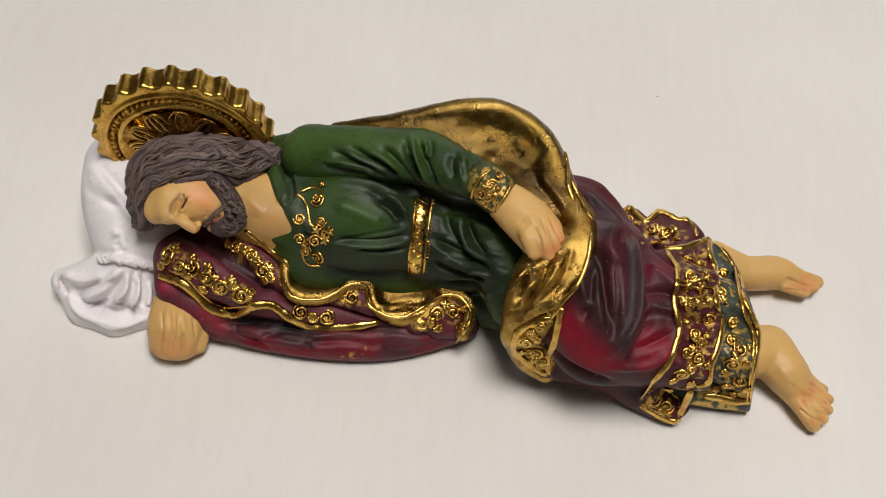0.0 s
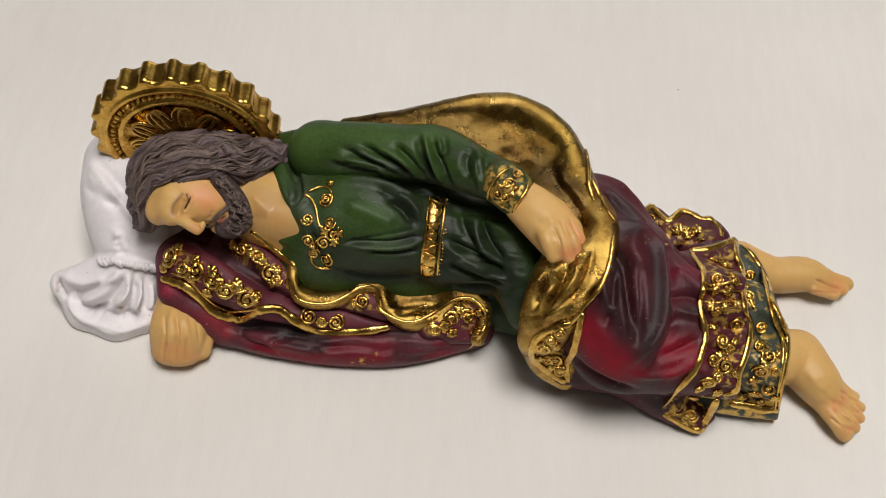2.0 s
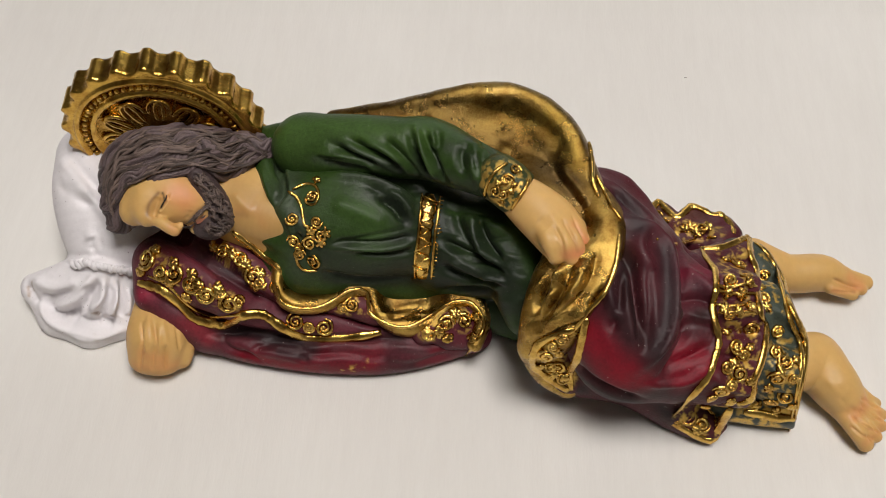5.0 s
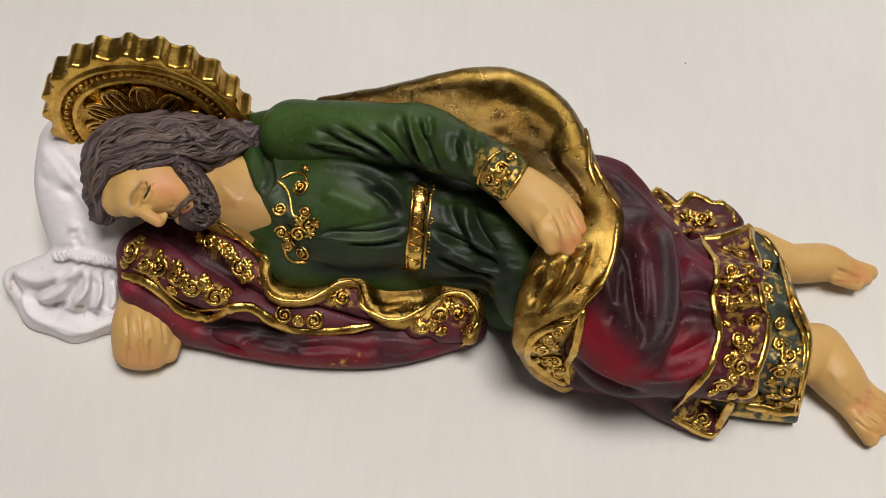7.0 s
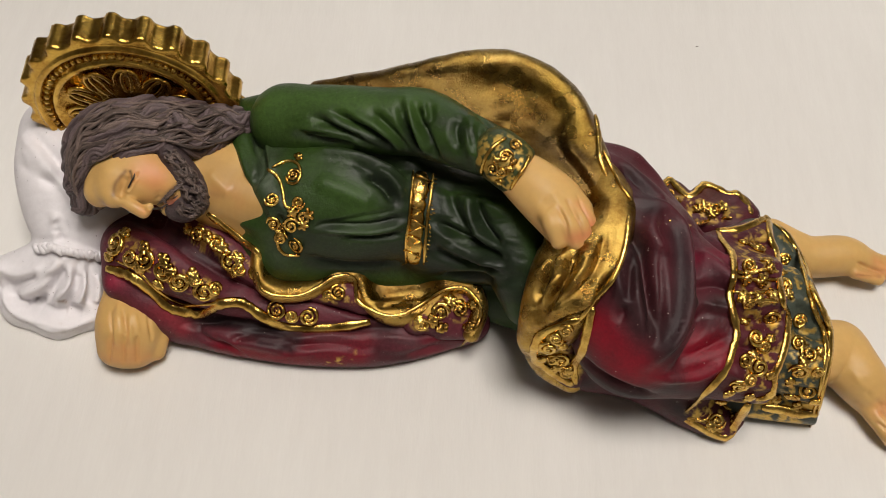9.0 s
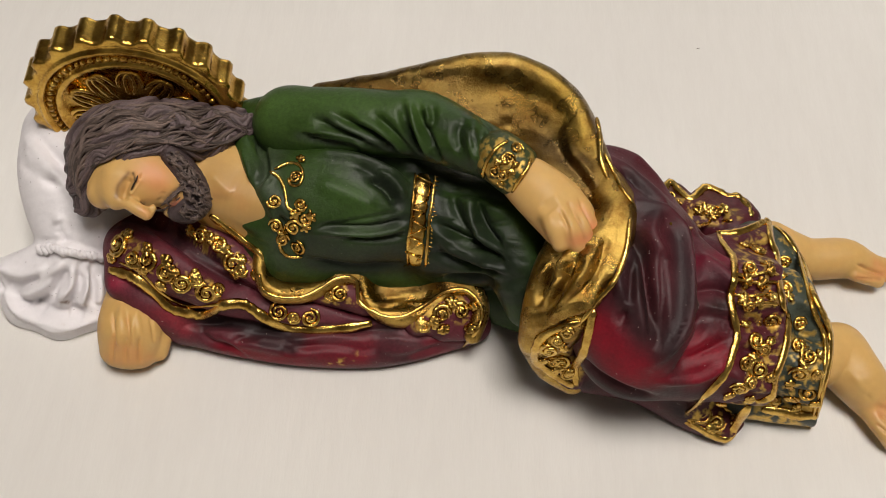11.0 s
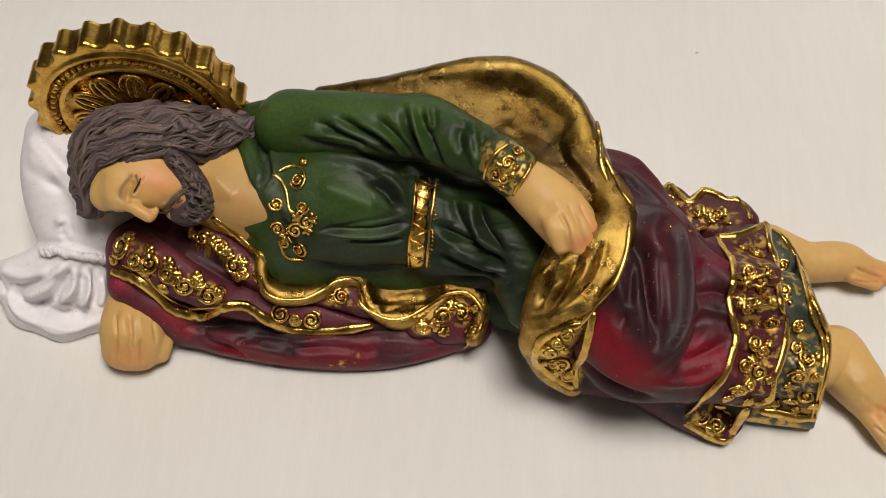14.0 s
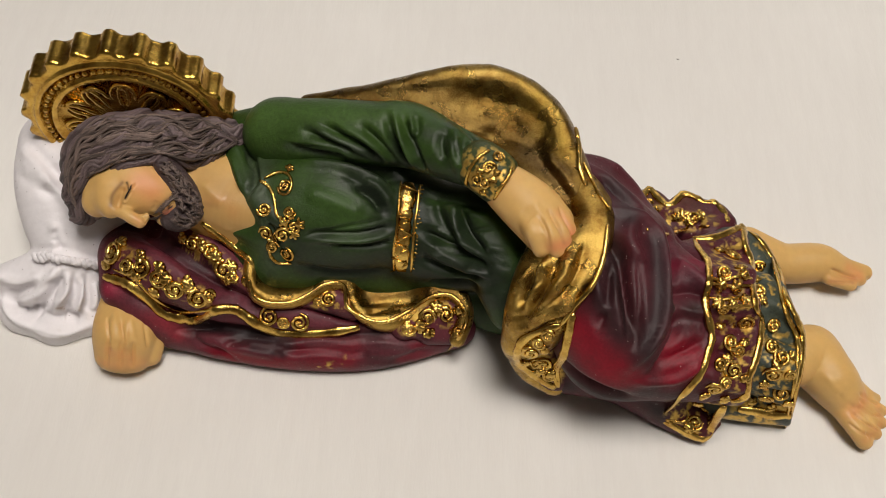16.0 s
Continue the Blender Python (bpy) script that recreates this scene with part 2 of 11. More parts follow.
    def comb(self, guides, strand, height, wave):
        """Combs strands that run along guide lines, in locks of a few strands each."""
        flat = np.array(((1.0, 0.0), (0.0, 0.77), (0.0, 0.63)))
        p = self.V @ flat
        along, level, total, last, step = p[:, 0], np.zeros(len(p)), np.zeros(len(p)), None, 0.0
        for guide in guides:
            line = spline(guide, 6) @ flat
            if last is not None:
                step += reach(line, last)[0].mean()
            last = line
            best, side = np.full(len(p), 1e9), np.zeros(len(p))
            for a, b in zip(line[:-1], line[1:]):
                ab, ap = b - a, p - a
                t = np.clip(ap @ ab / max(ab @ ab, 1e-9), 0, 1)
                d = np.linalg.norm(ap - t[:, None] * ab, axis=1)
                m = d < best
                best[m] = d[m]
                side[m] = (np.sign(ab[0] * ap[:, 1] - ab[1] * ap[:, 0]) * d)[m]
            w = 1 / (best ** 2 + 0.4)
            level += w * (step + side)
            total += w
        level = level / total
        drift = np.array([(noise.noise(Vector((q[0] * 0.11, q[1] * 0.11, 3.0))), noise.noise(Vector((q[0] * 0.3, q[1] * 0.3, 9.0)))) for q in p])
        bend = wave * np.clip((along + 50) / 25, 0.25, 1)
        level = level + bend * np.sin(along / 1.9 + level / 2.6 + 3 * drift[:, 0]) + 2.4 * drift[:, 0] + 0.5 * drift[:, 1]
        locks = np.abs(np.sin(np.pi * level / (4.2 * strand))) ** 0.7
        fine = np.abs(np.sin(np.pi * level / strand + 1.5 * drift[:, 1])) ** 0.7
        rise = height * (1.25 * (locks - 0.65) + 0.95 * (fine - 0.6) * (0.6 + 0.4 * np.abs(drift[:, 1])))
        self.V += self.N * rise[:, None]
        self.H += rise * 1.3
        return self


class Figure:
    """Gathers skinned forms and rods into the one mesh of the cast figurine."""

    def __init__(self):
        self.v, self.q, self.c, self.m, self.n = [], [], [], [], 0

    def add(self, shell, material, colour=None):
        self.v.append(shell.V)
        self.q.append(shell.Q + self.n)
        self.c.append(shell.C if colour is None else np.tile((*colour, 0.0), (len(shell.V), 1)))
        self.m.append(np.full(len(shell.Q), MATERIALS.index(material)))
        self.n += len(shell.V)

    def mesh(self, name):
        v, q, c, m = np.vstack(self.v) / 1000, np.vstack(self.q), np.vstack(self.c), np.concatenate(self.m)
        me = bpy.data.meshes.new(name)
        me.vertices.add(len(v))
        me.vertices.foreach_set("co", v.ravel())
        me.loops.add(q.size)
        me.loops.foreach_set("vertex_index", q.ravel())
        me.polygons.add(len(q))
        me.polygons.foreach_set("loop_start", np.arange(0, q.size, 4))
        me.polygons.foreach_set("loop_total", np.full(len(q), 4))
        for x in MATERIALS:
            me.materials.append(x)
        me.polygons.foreach_set("material_index", m)
        me.polygons.foreach_set("use_smooth", np.ones(len(q), bool))
        me.update(calc_edges=True)
        layer = me.attributes.new("paint", "FLOAT_COLOR", "POINT")
        layer.data.foreach_set("color", c.ravel())
        return new(name, me)


class Sheet(Shell):
    """A grid of points skinned as it stands; wrap closes its second direction."""

    def __init__(self, grid, wrap=False):
        g = np.array(grid, float)
        a, b = g.shape[:2]
        i = np.arange(a * b).reshape(a, b)
        if wrap:
            i = np.hstack([i, i[:, :1]])
        self.V = g.reshape(-1, 3)
        self.Q = np.stack([i[:-1, :-1], i[:-1, 1:], i[1:, 1:], i[1:, :-1]], -1).reshape(-1, 4)
        self.C = np.tile((1.0, 1.0, 1.0, 0.0), (len(self.V), 1))
        self.normals()


def rod(points, radius, normal=None, sides=7, high=1.0, ends=0.45):
    """A rod along points; high flattens it against the surface whose normal is given."""
    p = spline(points, 5) if len(points) > 2 else np.array(points, float)
    n = len(p)
    t = np.gradient(p, axis=0)
    t /= np.maximum(np.linalg.norm(t, axis=1), 1e-9)[:, None]
    up = np.tile(np.array(normal if normal is not None else (0, -0.55, 0.83), float), (n, 1))
    s = np.cross(t, up)
    s /= np.maximum(np.linalg.norm(s, axis=1), 1e-6)[:, None]
    up = np.cross(s, t)
    r = radius * np.clip(np.minimum(np.arange(n), np.arange(n)[::-1]) / max(2, n * 0.15) + ends, 0, 1)
    r = r * np.array([1 + 0.28 * noise.noise(Vector(q) * 0.9) + 0.14 * noise.noise(Vector(q) * 2.3) for q in p])
    a = np.linspace(0, 2 * np.pi, sides, endpoint=False)
    grid = p[:, None] + r[:, None, None] * (np.cos(a)[None, :, None] * s[:, None] + high * np.sin(a)[None, :, None] * up[:, None])
    first, last = np.tile(p[0], (1, sides, 1)), np.tile(p[-1], (1, sides, 1))
    return Sheet(np.concatenate([first, grid, last]), True)


figure = Figure()

tunic = Clay(0.65)
tunic.limb(((6.2, 50.3, 34.5, 17.83), (12.9, 50.4, 33.3, 20.4), (24.4, 51.9, 32.6, 21.31), (38.1, 52, 30.5, 18.89), (50.1, 47.7, 27.8, 17.17), (61.9, 42.5, 30, 14.37)))
tunic.limb(((48.2, 47.1, 28.5, 16.26), (63.3, 44.9, 35.2, 14.24), (70.2, 33, 35.1, 10.59), (74.3, 22.4, 27.9, 7.14)))
tunic.limb(((2.1, 38.3, 24, 11.88), (29.1, 40.9, 19.6, 11.15), (49.1, 41.1, 12.3, 11.34), (65.5, 37.2, 9, 10.44), (74.8, 29.9, 7, 5.73)))
tunic.limb(((-12.8, 63.2, 45.7, 2.96), (-7.7, 53.2, 46.8, 3.45), (-2, 43.6, 47.2, 2.86), (2.4, 37.8, 45.7, 2.84)), k=2)
tunic.limb(((-9.1, 38.9, 38.1, 2.27), (-4.2, 37.5, 38.4, 3.16), (3.2, 37.6, 36.8, 6.29)), k=3)
tunic.limb(((-5.9, 37.1, 30.2, 4.59), (2.9, 35.7, 29.9, 7.27)), k=4)
tunic.limb(((-14.2, 74.2, 39.6, 5.7), (-6.9, 73.7, 41.9, 6.59)), k=4)
tunic.limb(((-9.7, 69.7, 37.8, 6.61), (-0.1, 65.2, 39.7, 9.26), (12.1, 62.6, 42.8, 9.15)), k=4)
tunic = tunic.skin().base((0.025, 0.053, 0.009))
tunic.tool(-3.52, 3.41, (6.7, 57.4, 51.9), (20.8, 56.4, 53.6), (32, 52.9, 52.7), (39.8, 50.9, 50), sharp=True)
tunic.tool(1.56, 2.2, (9.9, 52.9, 53.3), (24.9, 51.6, 54), (36.3, 48.6, 50.9))
tunic.tool(-4.16, 2.48, (27, 46.1, 52.9), (31.8, 44, 51.1), (35.3, 40.7, 48), sharp=True)
tunic.tool(1.69, 1.8, (28.7, 47.7, 53), (33.3, 46.4, 51.6), (37.5, 42.8, 48.4))
tunic.tool(-2.4, 2.02, (15.1, 33.7, 45.2), (28.1, 34.8, 44.8), (37.7, 38.2, 44.6), sharp=True)
tunic.tool(1.3, 1.4, (15.1, 33, 43.9), (28.1, 33.6, 42.8), (37.9, 36.8, 42.8))
tunic.tool(-1.92, 1.86, (21, 32, 42.4), (30.2, 33.1, 41), (37.9, 35.2, 40.3), sharp=True)
tunic.tool(-1.6, 2.48, (11.2, 29.9, 33.2), (22.3, 30.3, 29.9), (37.2, 32.8, 28.6), sharp=True)
tunic.tool(-2.56, 2.33, (26.7, 52.8, 53), (33.2, 51.6, 49.9), (39, 47.7, 49.8), sharp=True)
tunic.tool(-3.2, 2.48, (47, 38.2, 43.3), (57.8, 33.1, 41.9), (65.9, 27.1, 42.7), sharp=True)
tunic.tool(1.56, 1.5, (46.3, 36.1, 41.5), (58, 30.8, 39), (67.1, 24.8, 41))
tunic.tool(-2.88, 2.48, (46.7, 32.4, 36.7), (56.3, 29.8, 34.8), (67.1, 24.9, 41.6), sharp=True)
tunic.tool(1.69, 1.6, (47.6, 34.1, 39.7), (57.2, 30.3, 37.9), (62.9, 26.5, 41.2))
tunic.tool(-2.88, 2.48, (57.6, 43.4, 48.4), (60.6, 35.9, 46.3), (65, 30.6, 45.1), sharp=True)
tunic.tool(1.82, 2, (55.2, 43.7, 47.7), (57.3, 36.4, 45.1), (62.9, 31.2, 42.5))
tunic.tool(-2.08, 2.79, (50.2, 46.4, 46.8), (53.4, 38.3, 45.1), (57.6, 34.4, 43.2), sharp=True)
tunic.tool(-1.6, 3.1, (46.7, 47.9, 47.1), (56.9, 45.7, 48.5), (65.2, 43.1, 49.3), sharp=True)
tunic.tool(1.3, 2, (47.6, 44.9, 46.4), (56.7, 42.5, 48.1), (65.8, 39.2, 48.8))
tunic.tool(-3.52, 3.41, (48.9, 30.1, 26), (60.3, 27.9, 30.9), (71, 23.4, 40.6), sharp=True)
tunic.tool(-2.24, 2.48, (-6.8, 60.7, 46.4), (-2.6, 48.4, 50.4), (-5.1, 43.7, 48.8), sharp=True)
tunic.tool(1.3, 1.4, (-3.7, 60, 47.5), (-0.5, 48.3, 50.8), (-2.4, 43.1, 50))
tunic.tool(-1.92, 2.33, (1.5, 37.5, 48.5), (4, 33.8, 43.1), (6.7, 30.1, 35.7), sharp=True)
tunic.tool(1.04, 3, (12.5, 43.8, 52.6), (22.3, 40.7, 51.2), (29.4, 38.7, 48.6))
tunic.tool(-1.3, 1.6, (23.2, 49.0, 54.1), (29.9, 46.7, 52.4), (35.8, 42.1, 48.1), sharp=True)
tunic.tool(-1.2, 1.4, (12.8, 33.3, 44.4), (24.1, 35.5, 46.5), (36.0, 39.3, 46.5), sharp=True)
tunic.tool(0.7, 1.2, (13.6, 32.3, 42.9), (24.8, 35.3, 43.7), (36.6, 38.6, 44.3))
tunic.tool(-1.2, 1.5, (50.0, 38.8, 44.2), (58.2, 37.0, 46.2), (67.0, 37.2, 48.4), sharp=True)
tunic.tool(-1.2, 1.5, (49.6, 33.0, 41.0), (60.3, 32.0, 40.6), (71.6, 27.0, 43.7), sharp=True)
tunic.tool(0.8, 1.3, (49.4, 36.6, 41.5), (59.2, 33.1, 45.5), (70.5, 31.2, 46.1))
tunic.tool(0.9, 1.0, (-12.8, 58.1, 50.6), (-8.8, 51.1, 49.6), (-6.1, 45.1, 48.4))
tunic.tool(-1.0, 1.2, (-5.0, 58.3, 51.0), (-3.2, 52.6, 48.2), (-3.8, 43.8, 49.1), sharp=True)
tunic.tool(0.7, 1.0, (-7.0, 60.0, 47.7), (-4.7, 52.4, 48.4), (-5.4, 45.0, 48.6))
tunic.normals()
# antique wash plus fold shade in the paint: near-black along creases, under the sleeve
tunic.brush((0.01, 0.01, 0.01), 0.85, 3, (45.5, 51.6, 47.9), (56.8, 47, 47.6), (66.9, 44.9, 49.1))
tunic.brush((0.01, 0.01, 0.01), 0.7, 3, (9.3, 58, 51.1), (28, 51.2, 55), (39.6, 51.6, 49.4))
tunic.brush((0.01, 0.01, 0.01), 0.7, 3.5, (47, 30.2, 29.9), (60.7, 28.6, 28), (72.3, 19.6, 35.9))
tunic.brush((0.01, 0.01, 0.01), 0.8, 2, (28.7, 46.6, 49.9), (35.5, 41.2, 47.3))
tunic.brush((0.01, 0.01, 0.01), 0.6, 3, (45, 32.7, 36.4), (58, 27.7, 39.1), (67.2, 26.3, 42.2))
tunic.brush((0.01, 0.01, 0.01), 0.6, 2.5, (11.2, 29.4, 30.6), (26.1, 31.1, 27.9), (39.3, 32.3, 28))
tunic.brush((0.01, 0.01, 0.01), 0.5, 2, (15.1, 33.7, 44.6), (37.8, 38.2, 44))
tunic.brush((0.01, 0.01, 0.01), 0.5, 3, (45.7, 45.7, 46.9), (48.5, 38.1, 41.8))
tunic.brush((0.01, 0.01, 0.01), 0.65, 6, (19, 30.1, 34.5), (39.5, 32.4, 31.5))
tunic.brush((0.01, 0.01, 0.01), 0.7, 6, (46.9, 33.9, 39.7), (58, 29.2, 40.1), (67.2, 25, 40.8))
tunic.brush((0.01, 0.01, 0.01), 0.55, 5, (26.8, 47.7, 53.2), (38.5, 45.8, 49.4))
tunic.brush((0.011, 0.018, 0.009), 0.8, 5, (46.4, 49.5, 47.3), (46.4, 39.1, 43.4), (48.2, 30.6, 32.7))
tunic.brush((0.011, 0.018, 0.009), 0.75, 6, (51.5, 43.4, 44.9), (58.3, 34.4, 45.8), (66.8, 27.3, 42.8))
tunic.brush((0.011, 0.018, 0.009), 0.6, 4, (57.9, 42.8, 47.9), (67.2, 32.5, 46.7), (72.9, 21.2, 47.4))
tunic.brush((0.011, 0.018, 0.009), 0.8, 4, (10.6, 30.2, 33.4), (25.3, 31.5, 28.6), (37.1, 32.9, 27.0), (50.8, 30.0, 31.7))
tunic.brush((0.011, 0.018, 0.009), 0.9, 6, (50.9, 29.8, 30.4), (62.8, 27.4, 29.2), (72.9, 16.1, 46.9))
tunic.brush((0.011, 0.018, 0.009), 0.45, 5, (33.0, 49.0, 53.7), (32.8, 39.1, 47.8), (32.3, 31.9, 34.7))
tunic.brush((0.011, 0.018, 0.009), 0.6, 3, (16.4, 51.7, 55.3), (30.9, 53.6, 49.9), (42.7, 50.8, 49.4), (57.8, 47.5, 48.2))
tunic.brush((0.05, 0.056, 0.046), 0.45, 5, (-0.8, 54.0, 50.7), (-0.9, 43.1, 50.3), (3.4, 36.0, 43.6), (2.5, 29.6, 35.2))
tunic.brush((0.05, 0.056, 0.046), 0.5, 2.5, (-7.3, 60.2, 46.1), (-4.3, 52.8, 47.8), (-3.6, 43.6, 49.3))
tunic.brush((0.045, 0.05, 0.045), 0.4, 3, (23.4, 46.5, 53.5), (31.5, 45.9, 50.9), (35.9, 41.5, 47.6))
tunic.brush((0.05, 0.056, 0.05), 0.4, 2.2, (17.7, 33.6, 44.3), (27.2, 35.7, 43.5), (36.9, 38.7, 44.5))
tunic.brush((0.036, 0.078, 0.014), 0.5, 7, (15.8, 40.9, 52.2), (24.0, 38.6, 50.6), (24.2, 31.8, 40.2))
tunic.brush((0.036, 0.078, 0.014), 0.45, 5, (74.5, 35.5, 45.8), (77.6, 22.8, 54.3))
# lower torso darkened in the paint to stand in for its shading
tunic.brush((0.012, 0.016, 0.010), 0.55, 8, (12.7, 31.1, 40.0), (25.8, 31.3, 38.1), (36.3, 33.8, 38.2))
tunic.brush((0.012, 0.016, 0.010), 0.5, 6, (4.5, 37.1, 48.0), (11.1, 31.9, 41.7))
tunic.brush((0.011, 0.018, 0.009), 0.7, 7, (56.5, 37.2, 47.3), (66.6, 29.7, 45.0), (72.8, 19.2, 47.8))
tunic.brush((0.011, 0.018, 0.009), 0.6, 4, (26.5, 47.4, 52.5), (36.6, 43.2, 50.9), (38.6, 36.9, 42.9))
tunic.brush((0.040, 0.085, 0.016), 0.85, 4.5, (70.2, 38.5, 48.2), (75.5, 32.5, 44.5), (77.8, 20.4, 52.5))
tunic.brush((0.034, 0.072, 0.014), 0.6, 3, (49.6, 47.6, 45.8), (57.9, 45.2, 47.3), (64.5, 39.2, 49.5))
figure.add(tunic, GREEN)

sleeve = Clay(0.6)
sleeve.limb(((1.6, 66.5, 48.6, 10.84), (16.3, 63.9, 54.4, 9.77), (31.5, 61.6, 57.6, 9.48), (41.7, 61, 58.5, 9.62), (53.6, 53.9, 60.7, 8.02), (64.5, 48.2, 61.6, 6.84)))
sleeve.limb(((2.6, 67.5, 48.6, 9.53), (7.7, 61.8, 49, 7.68)))
sleeve = sleeve.skin().base((0.025, 0.053, 0.009))
sleeve.tool(-2.08, 2.33, (10.8, 59, 61.4), (19.3, 55.1, 60.6), (26.5, 53.1, 59.7), sharp=True)
sleeve.tool(-2.4, 2.33, (17.3, 58.9, 63.5), (26.5, 54.4, 62.5), (34.3, 52, 59), sharp=True)
sleeve.tool(1.3, 1.6, (14.6, 58.7, 62.3), (23, 55.2, 61.2), (30.8, 53.3, 59.5))
sleeve.tool(1.56, 1.7, (21.1, 58.6, 64), (30.3, 54.1, 62.9), (36.7, 52, 57.3))
sleeve.tool(-2.24, 2.33, (28.3, 57.9, 65.8), (33.1, 53.8, 63.7), (37.8, 51.8, 57.9), sharp=True)
sleeve.tool(-3.2, 2.33, (35.5, 60.3, 67.5), (37.7, 54, 64.1), (42.5, 50.4, 58.5), sharp=True)
sleeve.tool(2.08, 1.9, (36.5, 61.5, 67.6), (39.7, 54.3, 65), (45.2, 49.1, 59.1))
sleeve.tool(-2.88, 2.33, (39.7, 59.2, 67.9), (42.6, 52.3, 65.2), (46, 48.4, 59.7), sharp=True)
sleeve.tool(1.56, 1.5, (41.5, 59.7, 67.9), (42.7, 56.7, 67.4), (42.6, 55.7, 64.9))
sleeve.tool(-2.08, 2.02, (43.3, 60.3, 68.3), (43.8, 56.6, 68.3), (43.3, 54.5, 65), sharp=True)
sleeve.tool(-1.92, 2.63, (51.7, 54.9, 68.6), (50.9, 51.1, 67.7), (52.1, 47.4, 65.3), sharp=True)
sleeve.tool(1.3, 2, (54.7, 53.7, 68.7), (54.6, 48.9, 67.6), (56.5, 44.8, 64.4))
sleeve.tool(-1.92, 2.48, (57.1, 54.3, 68.5), (57.6, 48.8, 68.2), (59.1, 44.9, 66), sharp=True)
sleeve.tool(-1.6, 2.33, (7.9, 56, 56.6), (15.7, 54.4, 56.7), (24.7, 53, 57.3), sharp=True)
sleeve.tool(1.3, 1.8, (6.9, 57, 57.6), (17.5, 54.8, 59), (26.5, 52.7, 57.3))
sleeve.tool(-1.2, 1.3, (7.0, 56.4, 57.2), (14.8, 54.1, 59.2), (23.0, 53.0, 58.7), sharp=True)
sleeve.tool(-1.1, 1.3, (56.4, 58.4, 66.6), (59.7, 53.9, 68.0), (60.0, 48.5, 69.4), sharp=True)
sleeve.tool(-1.0, 1.3, (51.7, 56.1, 68.4), (54.7, 50.4, 69.5), (55.6, 45.6, 67.0), sharp=True)
sleeve.tool(0.7, 1.1, (54.0, 57.1, 68.1), (57.1, 52.7, 67.3), (58.0, 47.3, 68.2))
sleeve.normals()
# dark wash in the sleeve folds and underside, with their shade put into it
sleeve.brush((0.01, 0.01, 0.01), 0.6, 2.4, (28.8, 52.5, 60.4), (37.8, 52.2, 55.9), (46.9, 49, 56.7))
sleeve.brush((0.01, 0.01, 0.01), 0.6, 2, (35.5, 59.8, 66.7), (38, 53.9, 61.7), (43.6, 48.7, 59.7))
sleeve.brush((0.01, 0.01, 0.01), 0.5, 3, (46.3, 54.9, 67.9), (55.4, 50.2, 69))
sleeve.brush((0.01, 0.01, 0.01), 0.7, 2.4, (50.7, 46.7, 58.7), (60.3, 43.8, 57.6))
# shoulder sheen painted in as a brighter green
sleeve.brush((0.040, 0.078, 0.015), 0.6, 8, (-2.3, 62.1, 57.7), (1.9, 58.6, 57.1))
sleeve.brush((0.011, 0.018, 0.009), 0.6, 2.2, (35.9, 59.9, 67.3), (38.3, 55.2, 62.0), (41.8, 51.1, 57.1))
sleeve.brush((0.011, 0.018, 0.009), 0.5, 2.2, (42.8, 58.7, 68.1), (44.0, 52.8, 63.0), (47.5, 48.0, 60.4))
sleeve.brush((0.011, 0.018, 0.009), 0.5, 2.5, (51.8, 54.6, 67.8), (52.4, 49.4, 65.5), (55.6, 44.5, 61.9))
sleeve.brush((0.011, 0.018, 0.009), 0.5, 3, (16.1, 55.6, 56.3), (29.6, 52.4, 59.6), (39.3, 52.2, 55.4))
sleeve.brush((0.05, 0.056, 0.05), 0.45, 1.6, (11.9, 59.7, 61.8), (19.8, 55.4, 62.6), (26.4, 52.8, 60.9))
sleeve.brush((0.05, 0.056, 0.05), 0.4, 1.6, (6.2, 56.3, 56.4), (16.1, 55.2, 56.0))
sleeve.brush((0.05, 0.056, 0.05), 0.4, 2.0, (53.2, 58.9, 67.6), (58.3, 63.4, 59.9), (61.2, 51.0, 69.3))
# light along the shoulder and sleeve top, put into the colour as paler olive
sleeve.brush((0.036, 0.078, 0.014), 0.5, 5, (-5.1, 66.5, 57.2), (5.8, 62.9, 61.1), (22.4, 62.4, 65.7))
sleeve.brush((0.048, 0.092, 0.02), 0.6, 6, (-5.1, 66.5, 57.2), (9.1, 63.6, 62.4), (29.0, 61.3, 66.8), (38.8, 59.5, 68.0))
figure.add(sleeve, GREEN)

cuff = Clay(0.5)
cuff.limb(((62.3, 48.6, 62.6, 7.24), (64.8, 46.5, 62.7, 7.3), (67.4, 44.6, 61.9, 7.12)), k=1)
cuff.cut((73, 47.7, 66), (0.876, -0.42, -0.237), 0.8)
cuff = cuff.skin().base((0.035, 0.047, 0.014))
cuff.gild(0.42, 9, (62.8, 42.4, 68.4), (65.3, 40.9, 67.8))
figure.add(cuff, GREEN)

cloak = Clay(0.6)
cloak.limb(((-45.8, 37.4, 22.3, 6.98), (-37.8, 33.1, 23.8, 8.7), (-25.4, 29.1, 24.4, 9.07), (-8.8, 27.5, 16.1, 9.23), (10.7, 24.9, 10.7, 8.4), (34.2, 25.9, 8, 8), (55.9, 26.4, 9.9, 7.05)))
cloak.limb(((-29.8, 21.3, 5.7, 6.15), (-12.7, 19.3, 5.4, 7.7), (11.2, 17.4, 5.4, 7.8), (34.6, 19.4, 4.8, 7.6), (59.1, 25.9, 6, 5.71)))
cloak.limb(((-26.8, 43.2, 24.9, 7.46), (-15.6, 35.1, 25.9, 7.34), (-7.4, 28.5, 22.2, 6.88)))
cloak.limb(((-47.5, 46.1, 15.4, 8.13), (-32.5, 47.9, 12.6, 11.48), (-18.8, 39.6, 14.1, 9.46)))
